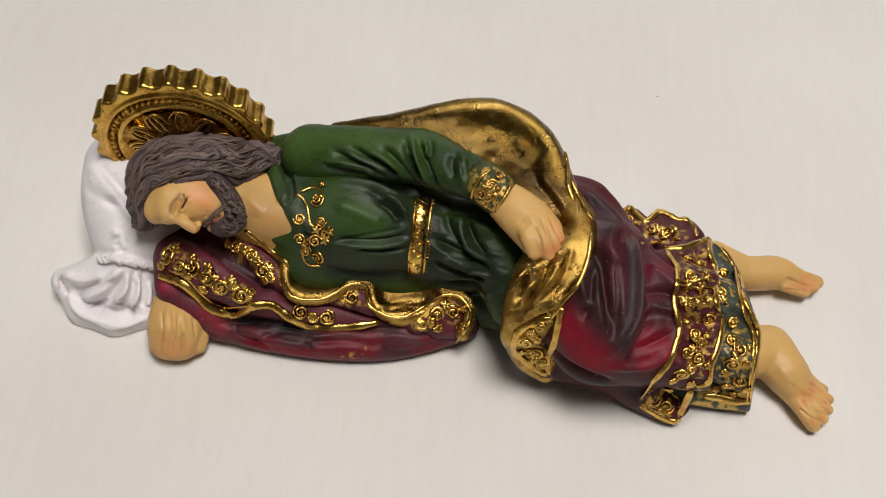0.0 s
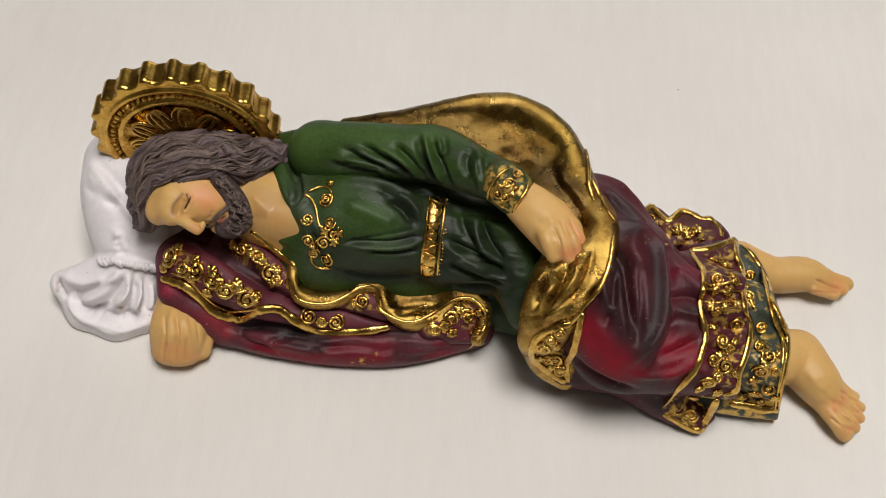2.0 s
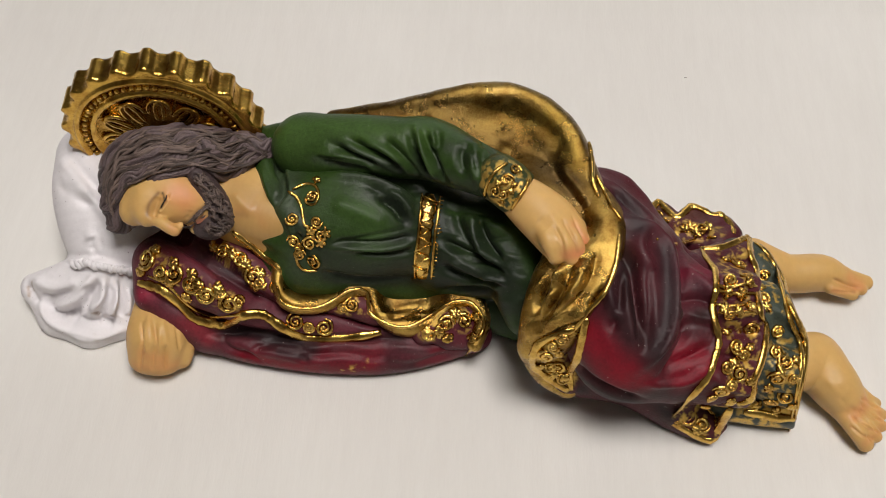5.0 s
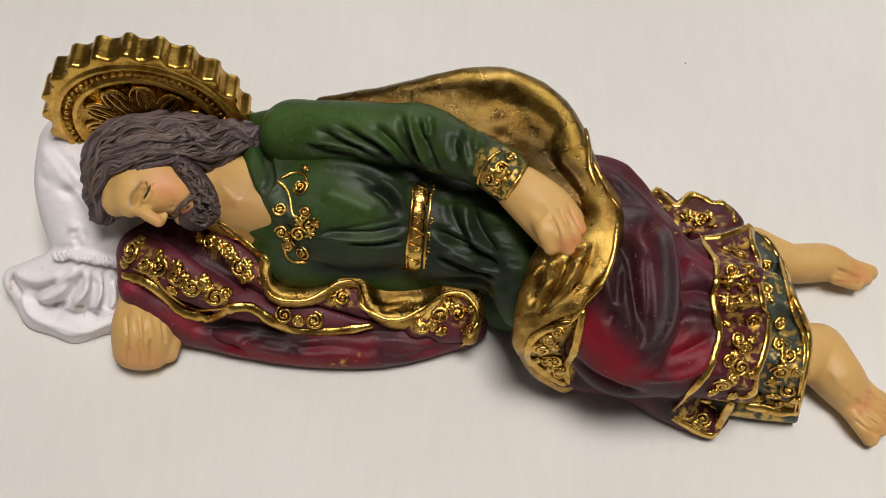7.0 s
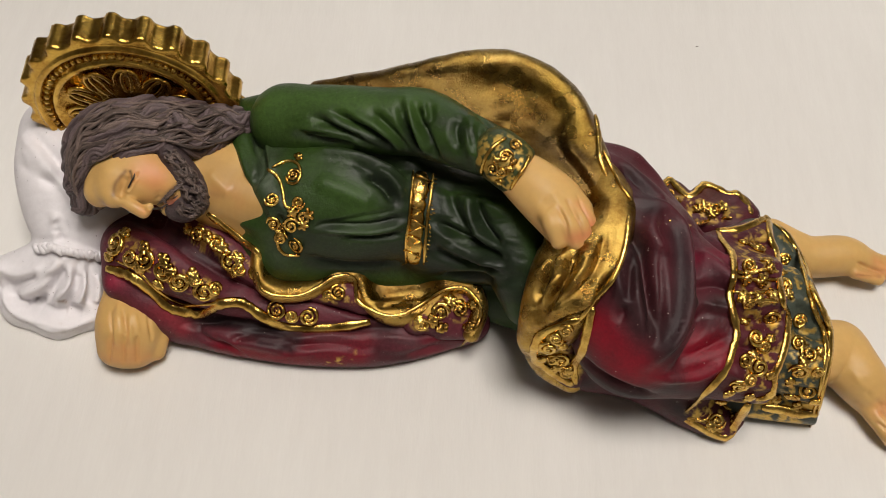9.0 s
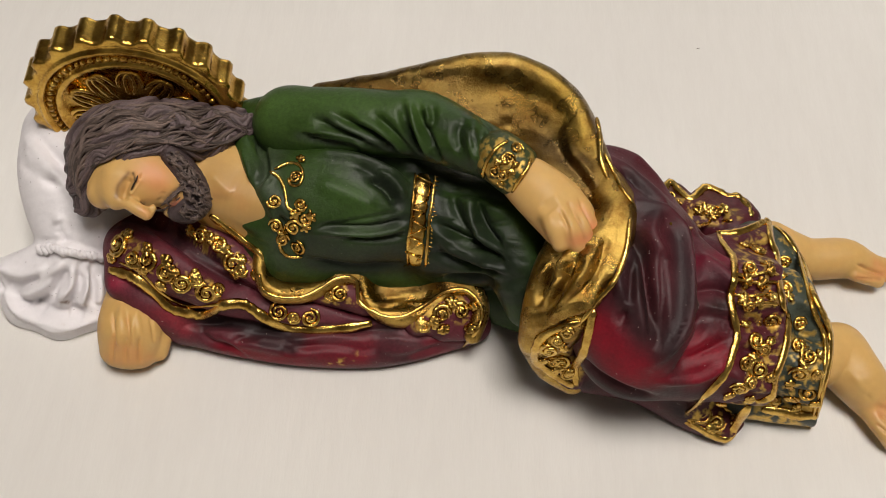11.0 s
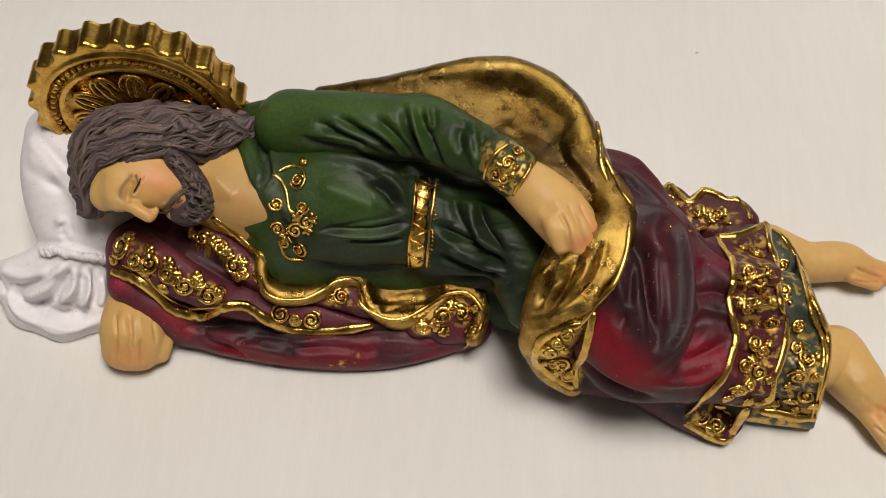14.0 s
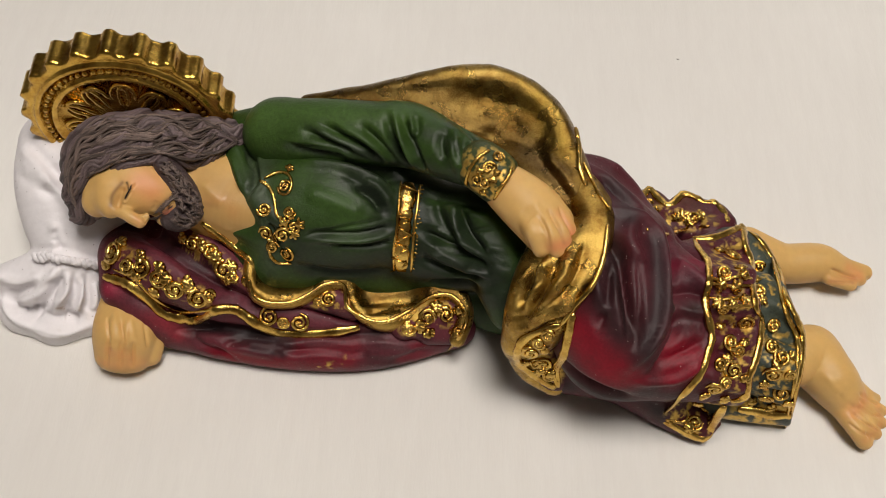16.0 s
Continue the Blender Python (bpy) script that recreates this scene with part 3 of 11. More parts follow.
cloak.limb(((-45.8, 27.9, 19.1, 4.65), (-37.6, 23.1, 14.1, 6.96), (-28.6, 21.9, 7.5, 7.52)))
cloak.limb(((-49.4, 46.3, 20.1, 4.78), (-48.2, 33.2, 20.5, 4.21), (-46.8, 25.2, 18.9, 3.72)))
cloak = cloak.skin().base((0.10, 0.018, 0.027))
cloak.tool(-5.12, 4.96, (-38.5, 40.9, 28.2), (-22.3, 30.6, 32.8), (-10.8, 23.1, 26.7), (0.1, 21.9, 21.3), sharp=True)
cloak.tool(-1.92, 2.17, (-32.8, 42.6, 29.1), (-21.3, 32.4, 30.2), (-7.5, 25, 25.3), sharp=True)
cloak.tool(-3.52, 3.1, (-27.1, 16.6, 12.8), (-15.7, 18.4, 12.8), (0.5, 16.6, 13.8), (19.7, 17.2, 13.4), (34.7, 19.3, 13.1), sharp=True)
cloak.tool(-2.56, 2.79, (-13.3, 13.9, 10.1), (-3.7, 15.1, 11.7), (6.5, 13.5, 11.1), sharp=True)
cloak.tool(1.56, 2, (-17, 14.7, 10.5), (-3.4, 12.9, 9.9), (11.9, 11.9, 9))
cloak.tool(-2.88, 2.79, (4, 11.3, 10.5), (16.1, 14, 11.2), (27.5, 13.9, 9.5), (31.1, 16, 10.9), sharp=True)
cloak.tool(1.56, 1.5, (29, 16.3, 9.3), (34.7, 17, 11.2), (44.9, 17.2, 9.6))
cloak.tool(-2.24, 2.48, (31, 13.8, 8.3), (38.9, 14.4, 6.6), (50.3, 17.6, 7.8), sharp=True)
cloak.tool(-1.6, 2.33, (38.8, 19.5, 12.9), (50.3, 19, 11.5), (59.3, 19.7, 9), sharp=True)
cloak.tool(1.3, 2.2, (11.8, 16.3, 11.7), (23.3, 17.3, 11.3), (31, 18.7, 11.6))
cloak.tool(-1.92, 2.17, (-23.1, 17.2, 10.8), (-19.3, 14, 8.8), (-13.3, 12.8, 8.2), sharp=True)
cloak.tool(-2.4, 2.48, (-0.2, 22.6, 20.2), (11.3, 25.2, 19.2), (22.7, 22.8, 16.8), (34.7, 21.4, 14.5), sharp=True)
cloak.tool(-1.6, 2.0, (-4.9, 13.1, 11.0), (0.4, 12.3, 10.9), (6.5, 11.1, 9.5), sharp=True)
cloak.tool(-1.4, 1.6, (31.3, 14.4, 7.9), (35.6, 14.0, 5.3), (40.0, 14.3, 0.0), sharp=True)
cloak.tool(1.2, 2.0, (21.0, 13.2, 8.9), (28.5, 16.1, 7.9), (34.7, 15.0, 8.2))
cloak.tool(-1.3, 1.8, (-17.3, 14.7, 10.8), (-10.5, 12.2, 6.9), (-4.5, 13.0, 0), sharp=True)
cloak.normals()
# airbrushed black and red, with the shade of the hollows put into the black
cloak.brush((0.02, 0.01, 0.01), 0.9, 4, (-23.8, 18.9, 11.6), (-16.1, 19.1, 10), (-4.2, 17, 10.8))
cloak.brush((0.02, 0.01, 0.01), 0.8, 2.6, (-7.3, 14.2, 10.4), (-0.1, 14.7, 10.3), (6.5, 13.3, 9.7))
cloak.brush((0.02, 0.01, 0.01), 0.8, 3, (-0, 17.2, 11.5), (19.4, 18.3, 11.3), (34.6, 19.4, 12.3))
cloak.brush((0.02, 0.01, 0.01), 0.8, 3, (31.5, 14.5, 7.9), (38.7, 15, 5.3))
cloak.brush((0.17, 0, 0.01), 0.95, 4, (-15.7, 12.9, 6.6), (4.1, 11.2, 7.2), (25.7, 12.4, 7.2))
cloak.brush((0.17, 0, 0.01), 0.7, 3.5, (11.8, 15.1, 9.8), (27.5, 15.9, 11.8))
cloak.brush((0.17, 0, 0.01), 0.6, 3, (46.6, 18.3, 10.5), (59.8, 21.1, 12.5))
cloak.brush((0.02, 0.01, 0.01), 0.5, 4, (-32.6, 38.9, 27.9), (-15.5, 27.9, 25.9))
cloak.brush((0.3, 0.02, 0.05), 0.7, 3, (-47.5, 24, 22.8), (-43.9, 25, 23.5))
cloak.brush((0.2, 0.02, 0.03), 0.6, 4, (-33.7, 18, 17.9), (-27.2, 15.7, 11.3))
cloak.gild(0.4, 4, (-46.3, 33.5, 29.5), (-35.1, 26.7, 32), (-25.3, 22.3, 30.4), (-18.1, 20.7, 26.6))
cloak.gild(0.4, 4, (-22.9, 36.6, 32.4), (-15.1, 30.9, 31.9), (-9.1, 28.1, 30.2))
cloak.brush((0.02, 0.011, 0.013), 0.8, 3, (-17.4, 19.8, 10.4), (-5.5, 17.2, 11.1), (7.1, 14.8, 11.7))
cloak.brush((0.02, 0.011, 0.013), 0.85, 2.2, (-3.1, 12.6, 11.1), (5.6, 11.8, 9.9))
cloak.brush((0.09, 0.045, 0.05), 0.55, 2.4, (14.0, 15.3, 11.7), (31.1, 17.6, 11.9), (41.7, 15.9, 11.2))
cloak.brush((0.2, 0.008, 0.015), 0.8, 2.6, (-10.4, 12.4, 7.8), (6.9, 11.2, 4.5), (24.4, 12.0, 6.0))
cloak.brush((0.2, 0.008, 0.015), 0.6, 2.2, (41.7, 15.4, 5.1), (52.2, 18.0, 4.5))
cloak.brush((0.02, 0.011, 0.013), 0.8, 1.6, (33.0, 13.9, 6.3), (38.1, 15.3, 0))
# recess below the chin darkened again in the paint, where shade falls
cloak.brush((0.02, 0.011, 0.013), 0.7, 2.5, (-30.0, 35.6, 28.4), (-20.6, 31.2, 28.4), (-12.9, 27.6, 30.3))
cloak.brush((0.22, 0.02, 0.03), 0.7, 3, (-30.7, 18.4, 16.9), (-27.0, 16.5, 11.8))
cloak.gild(0.1, 2.4, (16.1, 11.3, 6.3), (21.0, 11.7, 6.8), (26.1, 13.5, 7.9))
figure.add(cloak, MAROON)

lining_front = Clay(0.5)
lining_front.limb(((-3.2, 31.6, 30.3, 3.19), (-2.5, 27.6, 27.9, 3.64), (0.9, 25.3, 24.1, 4.57), (9.3, 26.2, 22.5, 4.14), (18.5, 30.2, 23.2, 3.24), (26, 31.9, 22.6, 2.79)))
lining_front.limb(((0.2, 31.8, 25.1, 4.61), (10.6, 31.6, 23.1, 4.63), (22.1, 32.8, 23.2, 3.26)))
lining_front.limb(((27.3, 28.1, 21.6, 2.78), (30.5, 24.6, 18.4, 4.17), (37.3, 24.1, 15.6, 5.11), (44.9, 26, 17.8, 3.72), (51.3, 30.7, 20.2, 3.27), (58.1, 30.3, 20.6, 2.8), (60.9, 25.1, 17.6, 2.8), (59, 18.9, 12.7, 2.62)))
lining_front.limb(((30.1, 28.7, 19, 4.65), (39.7, 30.4, 18.2, 5.59), (49.3, 31.5, 19.8, 3.74)))
lining_front.dig(((34.1, 27.2, 25.8, 7.24), (41.7, 27.3, 25.8, 7.24)), k=3)
lining_front.dig(((4.1, 27.5, 31.7, 6.26), (11.4, 28.7, 30.7, 6.29)), k=3)
lining_front = lining_front.skin().base((0.50, 0.325, 0.08))
lining_front.tool(-1, 1.5, (30.7, 22.1, 20.6), (37.4, 25.5, 18.7), (45.4, 28.5, 19.7))
lining_front.tool(-0.8, 1.4, (0.9, 27.5, 26.2), (9.1, 28.1, 24.6), (14.9, 29.5, 25.3))
lining_front.ripple(0.06, 3.0, (1, 1, 1))
lining_front.tool(-0.8, 1.6, (30.7, 25.8, 19.6), (39.1, 28.3, 18.6), (49.4, 28.2, 22.7))
lining_front.tool(0.6, 1.2, (27.5, 22.8, 21.2), (37.6, 25.3, 17.7), (47.9, 26.0, 21.2))
lining_front.normals()
# upper hollows of the front folds browned in the paint
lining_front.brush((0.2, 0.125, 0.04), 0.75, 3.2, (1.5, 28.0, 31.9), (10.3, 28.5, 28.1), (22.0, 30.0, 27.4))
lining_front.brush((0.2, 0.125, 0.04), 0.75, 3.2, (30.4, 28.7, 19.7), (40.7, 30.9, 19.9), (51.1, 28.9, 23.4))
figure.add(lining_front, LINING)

lapel_end = Clay(0.5)
lapel_end.limb(((42.3, 21.7, 13.3, 4.2), (49.8, 25.7, 15.1, 5.59), (58.5, 27.6, 14.9, 4.68)))
lapel_end.limb(((50.2, 21, 11.7, 3.75), (57.9, 23.1, 10.9, 4.7)))
lapel_end.limb(((12.9, 26.9, 19.8, 3.71), (20.6, 26.9, 19, 4.64), (26.5, 25.3, 16.8, 3.73)))
lapel_end = lapel_end.skin().base((0.10, 0.018, 0.027))
lapel_end.gild(0.5, 5, (44.4, 20.5, 17.9), (51.4, 23.1, 19.8), (58.5, 24.4, 18.6))
lapel_end.gild(0.4, 4, (16.9, 24.2, 22.7), (22.7, 24.7, 22.7))
figure.add(lapel_end, MAROON)

lining_back = Clay(0.65)
lining_back.limb(((9.6, 75.6, 52.9, 2.79), (19, 74.6, 54.9, 4.14), (32.4, 74.3, 56.6, 6.36), (47.7, 73.0, 58.6, 10.1), (63.2, 72.0, 58.9, 13.3), (74.2, 66.2, 56.2, 14.2), (80.6, 57.2, 55.2, 12.0), (86.6, 49.9, 55.1, 8.6), (92.1, 42.1, 52.4, 6.93)))
lining_back.limb(((57.6, 55.9, 59.2, 8.67), (71, 54.2, 53.7, 10.47), (84.2, 48.1, 51, 8.74)))
lining_back.dig(((38, 65.0, 68.0, 5.5), (50, 65.0, 70.0, 8.0), (61, 64.5, 71.0, 11.0), (72, 59.5, 70.5, 12.0), (79.5, 50.2, 69.8, 9.4)), k=7)
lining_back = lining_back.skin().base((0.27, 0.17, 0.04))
lining_back.tool(0.7, 2.6, (59, 66, 60), (63, 70, 61), (67, 68, 60), (66, 63, 59), (62, 61, 59))
lining_back.tool(0.5, 3.4, (70, 70, 62), (77, 65, 60), (82, 57, 60), (86, 48, 60))
lining_back.ripple(0.2, 7.0)
lining_back.tool(0.5, 3.0, (28, 74, 62), (43, 76, 66), (55, 79, 68))
lining_back.tool(-0.5, 2.6, (26, 72, 61), (43, 72, 66), (53, 74, 66))
lining_back.ripple(0.05, 3.0, (1, 1, 1))
lining_back.tool(0.8, 2.0, (81.0, 54.8, 61.1), (86.4, 46.9, 61.5), (90.2, 39.9, 60.8))
lining_back.tool(-0.9, 1.8, (78.7, 54.5, 59.9), (84.1, 45.9, 60.5), (88.6, 40.0, 59.2))
lining_back.normals()
# dusty brown wash that also carries the hollow's dim reflections in its colour
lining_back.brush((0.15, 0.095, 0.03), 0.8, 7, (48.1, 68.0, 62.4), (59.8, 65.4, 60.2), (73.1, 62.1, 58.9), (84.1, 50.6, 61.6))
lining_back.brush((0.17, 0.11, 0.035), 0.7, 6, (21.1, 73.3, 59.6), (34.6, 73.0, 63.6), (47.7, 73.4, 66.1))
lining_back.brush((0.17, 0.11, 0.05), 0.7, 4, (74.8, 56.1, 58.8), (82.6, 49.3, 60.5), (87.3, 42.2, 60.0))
# lit rim and bright spots painted in as lighter gold
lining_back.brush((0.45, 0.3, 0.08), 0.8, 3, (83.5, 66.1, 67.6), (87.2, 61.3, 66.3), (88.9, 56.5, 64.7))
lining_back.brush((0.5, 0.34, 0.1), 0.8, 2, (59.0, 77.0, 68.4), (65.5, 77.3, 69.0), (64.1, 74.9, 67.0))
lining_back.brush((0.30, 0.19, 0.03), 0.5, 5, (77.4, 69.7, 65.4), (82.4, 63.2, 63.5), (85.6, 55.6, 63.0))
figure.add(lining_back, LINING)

lining_fold = Clay(0.55)
lining_fold.limb(((85, 59.5, 52.8, 5.38), (91, 47, 54.8, 6.52), (94.9, 37.7, 55.8, 6.4), (92.8, 29.7, 54.6, 7.15), (87.7, 21.8, 51.7, 8.74), (84.6, 16, 45.5, 8.79), (81.2, 12.2, 37.4, 7.68), (77.5, 10.2, 29.4, 5.25)))
lining_fold.limb(((81.2, 27.6, 51.8, 5.1), (78.2, 21.5, 47.7, 5.1), (76.3, 14.2, 40.6, 5.14), (75.4, 9.5, 32.2, 4.35)))
lining_fold.limb(((75.6, 9.9, 26.9, 3.54), (80.8, 8, 16.8, 3.62), (88.6, 6.1, 11.8, 3.65)), k=2)
lining_fold = lining_fold.skin().base((0.50, 0.325, 0.08))
lining_fold.tool(-2.56, 2.48, (80, 23.4, 56.4), (76.7, 16.9, 51.4), (74.9, 12.4, 46.6), sharp=True)
lining_fold.tool(1.56, 1.5, (82.1, 22.8, 58.3), (79.2, 15.6, 53.9), (76.5, 11.3, 47.2))
lining_fold.tool(-2.24, 2.33, (84.3, 21.7, 59.7), (80.7, 14.3, 54.7), (77.3, 10.4, 47.5), sharp=True)
lining_fold.tool(1.56, 1.6, (88.1, 21.3, 60.8), (83.2, 13.1, 55.3), (78.4, 8.3, 45.9))
lining_fold.tool(-1.92, 2.48, (91.4, 26.1, 61.5), (89.7, 17.3, 58.9), (85.9, 11.7, 54.5), sharp=True)
lining_fold.tool(-2.56, 2.79, (90.2, 9.7, 48.3), (82.6, 7.1, 47), (77.6, 5.7, 39.5), sharp=True)
lining_fold.tool(1.3, 1.8, (97.7, 33, 61.2), (95.7, 24, 59.3), (91.9, 15.3, 55.9))
lining_fold.ripple(0.06, 3.0, (1, 1, 1))
lining_fold.tool(-1.3, 1.5, (75.5, 22.0, 52.5), (79.4, 22.1, 58.7), (86.7, 23.0, 60.8), sharp=True)
lining_fold.tool(1.0, 1.3, (74.9, 19.3, 50.9), (79.5, 19.2, 57.6), (87.4, 20.2, 61.1))
lining_fold.tool(-1.2, 1.5, (73.7, 15.7, 47.7), (78.9, 15.8, 55.7), (85.2, 16.4, 59.9), sharp=True)
lining_fold.tool(-1.2, 1.6, (73.3, 10.9, 43.4), (80.1, 9.4, 51.9), (88.7, 15.3, 56.2), sharp=True)
lining_fold.tool(0.9, 1.6, (73.9, 8.1, 40.4), (82.2, 8.7, 47.0), (90.4, 11.3, 54.3))
lining_fold.normals()
figure.add(lining_fold, LINING)

fold_band = Clay(0.55)
fold_band.limb(((83.9, 13.7, 29.4, 5.28), (83.4, 11.1, 18.5, 6.29), (87.8, 7.9, 13, 4.56)))
fold_band.limb(((90.5, 15.7, 28.7, 6.18), (89.4, 10.9, 15.6, 7.22)))
fold_band.limb(((79.5, 16.9, 14.0, 5), (84.5, 14.8, 8.0, 5.5), (89.2, 13.7, 5.0, 5), (94.4, 10.7, 5.0, 4.5)), k=4)
fold_band = fold_band.skin().base((0.07, 0.0105, 0.016))
fold_band.gild(0.45, 6, (83.5, 10.3, 33.4), (80.5, 8, 26.4), (85.7, 5.1, 20.5))
figure.add(fold_band, MAROON)

skirt = Clay(0.65)
skirt.limb(((95, 49, 41.2, 18.29), (99.8, 32.1, 40.2, 19.03), (102, 16.8, 37.4, 18.29), (105.5, 12.1, 31.5, 16.83)))
skirt.limb(((103.7, 12, 31.5, 16.83), (119.5, 10.9, 29.9, 15.26), (132.8, 11, 27.6, 14.54), (150, 10.5, 25.1, 12.97)))
skirt.limb(((95.2, 50, 39.8, 17.56), (109.5, 40.5, 36.9, 12.38), (121.6, 33.5, 35.4, 9.3), (141, 42.3, 28.9, 10.03), (153.6, 44, 25.9, 10.13)))
skirt.limb(((113.8, 25.4, 35.1, 15.43), (132.2, 23.9, 34.6, 13.77), (151.3, 23.6, 32, 12.19)))
skirt.limb(((91.4, 9.8, 14.8, 5.89), (108.8, 11.6, 7.5, 7.0), (126.4, 2.9, 4.4, 6.42), (137.5, -2.5, 3.8, 3.67)))
skirt.limb(((95.9, 13.9, 4.2, 6.54), (111.7, 12.2, 2.2, 6.3), (128.8, 3, 2.1, 5.55)))
skirt.dig(((97, 69.6, 61.9, 14), (103.1, 65.7, 61.5, 14), (107.4, 62.9, 61.2, 14), (112.3, 59.8, 59.1, 14), (118.5, 55.6, 56.3, 13.4)), k=2)
skirt.limb(((95, 12.5, 12, 7.4), (108, 11.2, 12, 8.0), (122, 6.6, 10, 7.4)), k=6)
skirt.cut((143.7, 54.8, 40), (0.943, 0.005, 0.332), 1.0)
skirt.cut((148.5, 23.3, 34), (0.945, -0.28, 0.17), 1.0)
skirt.cut((147.5, 4.6, 20), (0.74, -0.667, -0.089), 1.0)
skirt = skirt.skin().base((0.07, 0.0105, 0.016))
skirt.tool(2.86, 2.6, (98.1, 38.6, 59.6), (108.3, 36.7, 57), (113, 30.8, 53.9), (113.5, 19.1, 52.5), (113.2, 8.7, 49.5), (109.2, 2, 47), (105.2, -1.9, 43.1))
skirt.tool(-4.16, 4.03, (96.1, 32.1, 59), (101.3, 23, 58.1), (103.9, 11.3, 54.8), (106.6, 2.6, 49), sharp=True)
skirt.tool(2.6, 2.6, (93.5, 23, 56.6), (96.1, 13.9, 55.1), (98, 7.9, 52.8))
skirt.tool(-2.88, 3.41, (98.9, 23.2, 56.9), (97.3, 11.5, 56.7), (96.1, 5.2, 50.3), sharp=True)
skirt.tool(-2.88, 3.1, (117.4, 39.3, 47.3), (116.5, 22.3, 51), (115.9, 11.2, 49), sharp=True)
skirt.tool(1.82, 2.2, (116.2, 10, 47.5), (113, 2.9, 46.2), (109.1, -2.5, 40.9))
skirt.tool(-2.56, 3.1, (119.6, 13.2, 46.2), (116, 5, 46.1), (112.8, -0.9, 42.1), sharp=True)
skirt.tool(1.82, 2.4, (117.5, 29.2, 48.6), (124.7, 23.7, 49.4), (127.3, 20.5, 48.6))
skirt.tool(-2.24, 3.1, (114.2, 17, 48.6), (122.1, 19.2, 48.6), (126.7, 18.4, 48), sharp=True)
skirt.tool(1.56, 2, (114.9, 11.2, 52.9), (121.5, 14.6, 46.1), (128, 14.3, 45.1))
skirt.tool(-2.56, 3.41, (88.1, 3.9, 33.2), (96.8, -3.7, 33.2), (107.8, -5.4, 30.6), sharp=True)
skirt.tool(1.69, 2.4, (108.6, 41.8, 56), (104, 30.8, 58.7), (107.4, 22.3, 56.8))
skirt.tool(-1.92, 3.1, (111.4, -2.1, 42.9), (119.6, 2.8, 43.1), (126.7, 7.4, 43.5), sharp=True)
skirt.tool(1.56, 2, (107.8, -4, 38.1), (118.9, -2.4, 37.7), (126, 1.7, 40.8))
skirt.tool(-2.56, 2.48, (96.5, 49.6, 59.5), (102.7, 43.8, 58.6), (109.2, 39.4, 57.7), sharp=True)
skirt.tool(-1.92, 2.33, (121.1, 41.5, 43.2), (124.8, 34.7, 45.6), (127.6, 30.4, 47.8), sharp=True)
skirt.tool(-1.92, 2.79, (131.9, 39.3, 41.5), (139.7, 39.9, 39.6), (143.9, 40, 38), sharp=True)
skirt.tool(1.69, 2, (128, 26.9, 48.8), (136.4, 26.3, 47.5), (142.5, 29.5, 43.7))
skirt.tool(-2.08, 2.79, (127.4, 20.4, 49), (135.8, 21, 47.6), (142.2, 23.7, 44.8), sharp=True)
skirt.tool(1.82, 2, (126.7, 16.5, 46.9), (135.8, 17.2, 46.1), (142.6, 19.1, 43.8))
skirt.tool(-2.24, 3.1, (128.6, 12, 44), (136.5, 12.4, 42.5), (143.9, 15.2, 40), sharp=True)
skirt.tool(-1.92, 3.1, (128.7, 4.8, 42.1), (136.4, 4.9, 40.3), (141.6, 5.4, 39.1), sharp=True)
skirt.tool(1.56, 2.2, (126.7, -0.3, 38.9), (133.2, -1.5, 35.1), (140.4, -1.9, 32.1))
skirt.tool(-2.24, 3.41, (120.8, -3.8, 26), (129.3, -2.4, 22.1), (136.5, -3.3, 26.5), sharp=True)
skirt.tool(-1.6, 1.8, (101.2, 27.9, 57.5), (103.1, 15.1, 52.2), (103.7, 4.3, 49.8), sharp=True)
skirt.tool(1.1, 1.5, (98.8, 27.6, 57.7), (100.1, 13.1, 55.3), (102.2, 2.7, 49.4))
skirt.tool(-1.5, 1.8, (106.1, 23.8, 58.7), (107.1, 11.1, 53.5), (106.2, 2.0, 47.9), sharp=True)
skirt.tool(1.2, 1.5, (113.4, 34.6, 57.0), (114.3, 21.1, 55.2), (113.4, 8.9, 52.0), (109.7, 0.1, 48.9))
skirt.tool(-1.3, 1.6, (117.3, 19.9, 48.3), (112.6, 7.4, 51.5), (108.3, 0.2, 48.4), sharp=True)
skirt.normals()
# airbrushed red and black paint; the black carries the deep folds' shade
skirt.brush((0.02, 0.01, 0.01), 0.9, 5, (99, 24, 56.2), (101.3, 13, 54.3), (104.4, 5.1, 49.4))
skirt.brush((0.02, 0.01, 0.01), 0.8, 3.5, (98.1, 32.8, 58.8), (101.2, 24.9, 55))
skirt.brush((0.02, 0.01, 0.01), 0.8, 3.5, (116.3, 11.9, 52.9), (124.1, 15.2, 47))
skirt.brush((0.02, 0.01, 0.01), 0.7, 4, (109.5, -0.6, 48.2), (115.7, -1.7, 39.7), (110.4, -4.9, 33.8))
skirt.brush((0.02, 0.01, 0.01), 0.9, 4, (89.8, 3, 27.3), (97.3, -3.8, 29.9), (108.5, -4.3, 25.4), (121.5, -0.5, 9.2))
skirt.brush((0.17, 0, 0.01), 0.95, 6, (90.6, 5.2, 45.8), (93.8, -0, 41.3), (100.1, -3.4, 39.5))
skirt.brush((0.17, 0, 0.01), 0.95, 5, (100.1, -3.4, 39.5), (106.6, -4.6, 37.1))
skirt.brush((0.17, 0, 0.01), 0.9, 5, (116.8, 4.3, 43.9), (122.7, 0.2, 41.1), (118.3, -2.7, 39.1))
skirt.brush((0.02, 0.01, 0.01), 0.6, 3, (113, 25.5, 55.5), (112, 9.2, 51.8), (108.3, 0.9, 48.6))
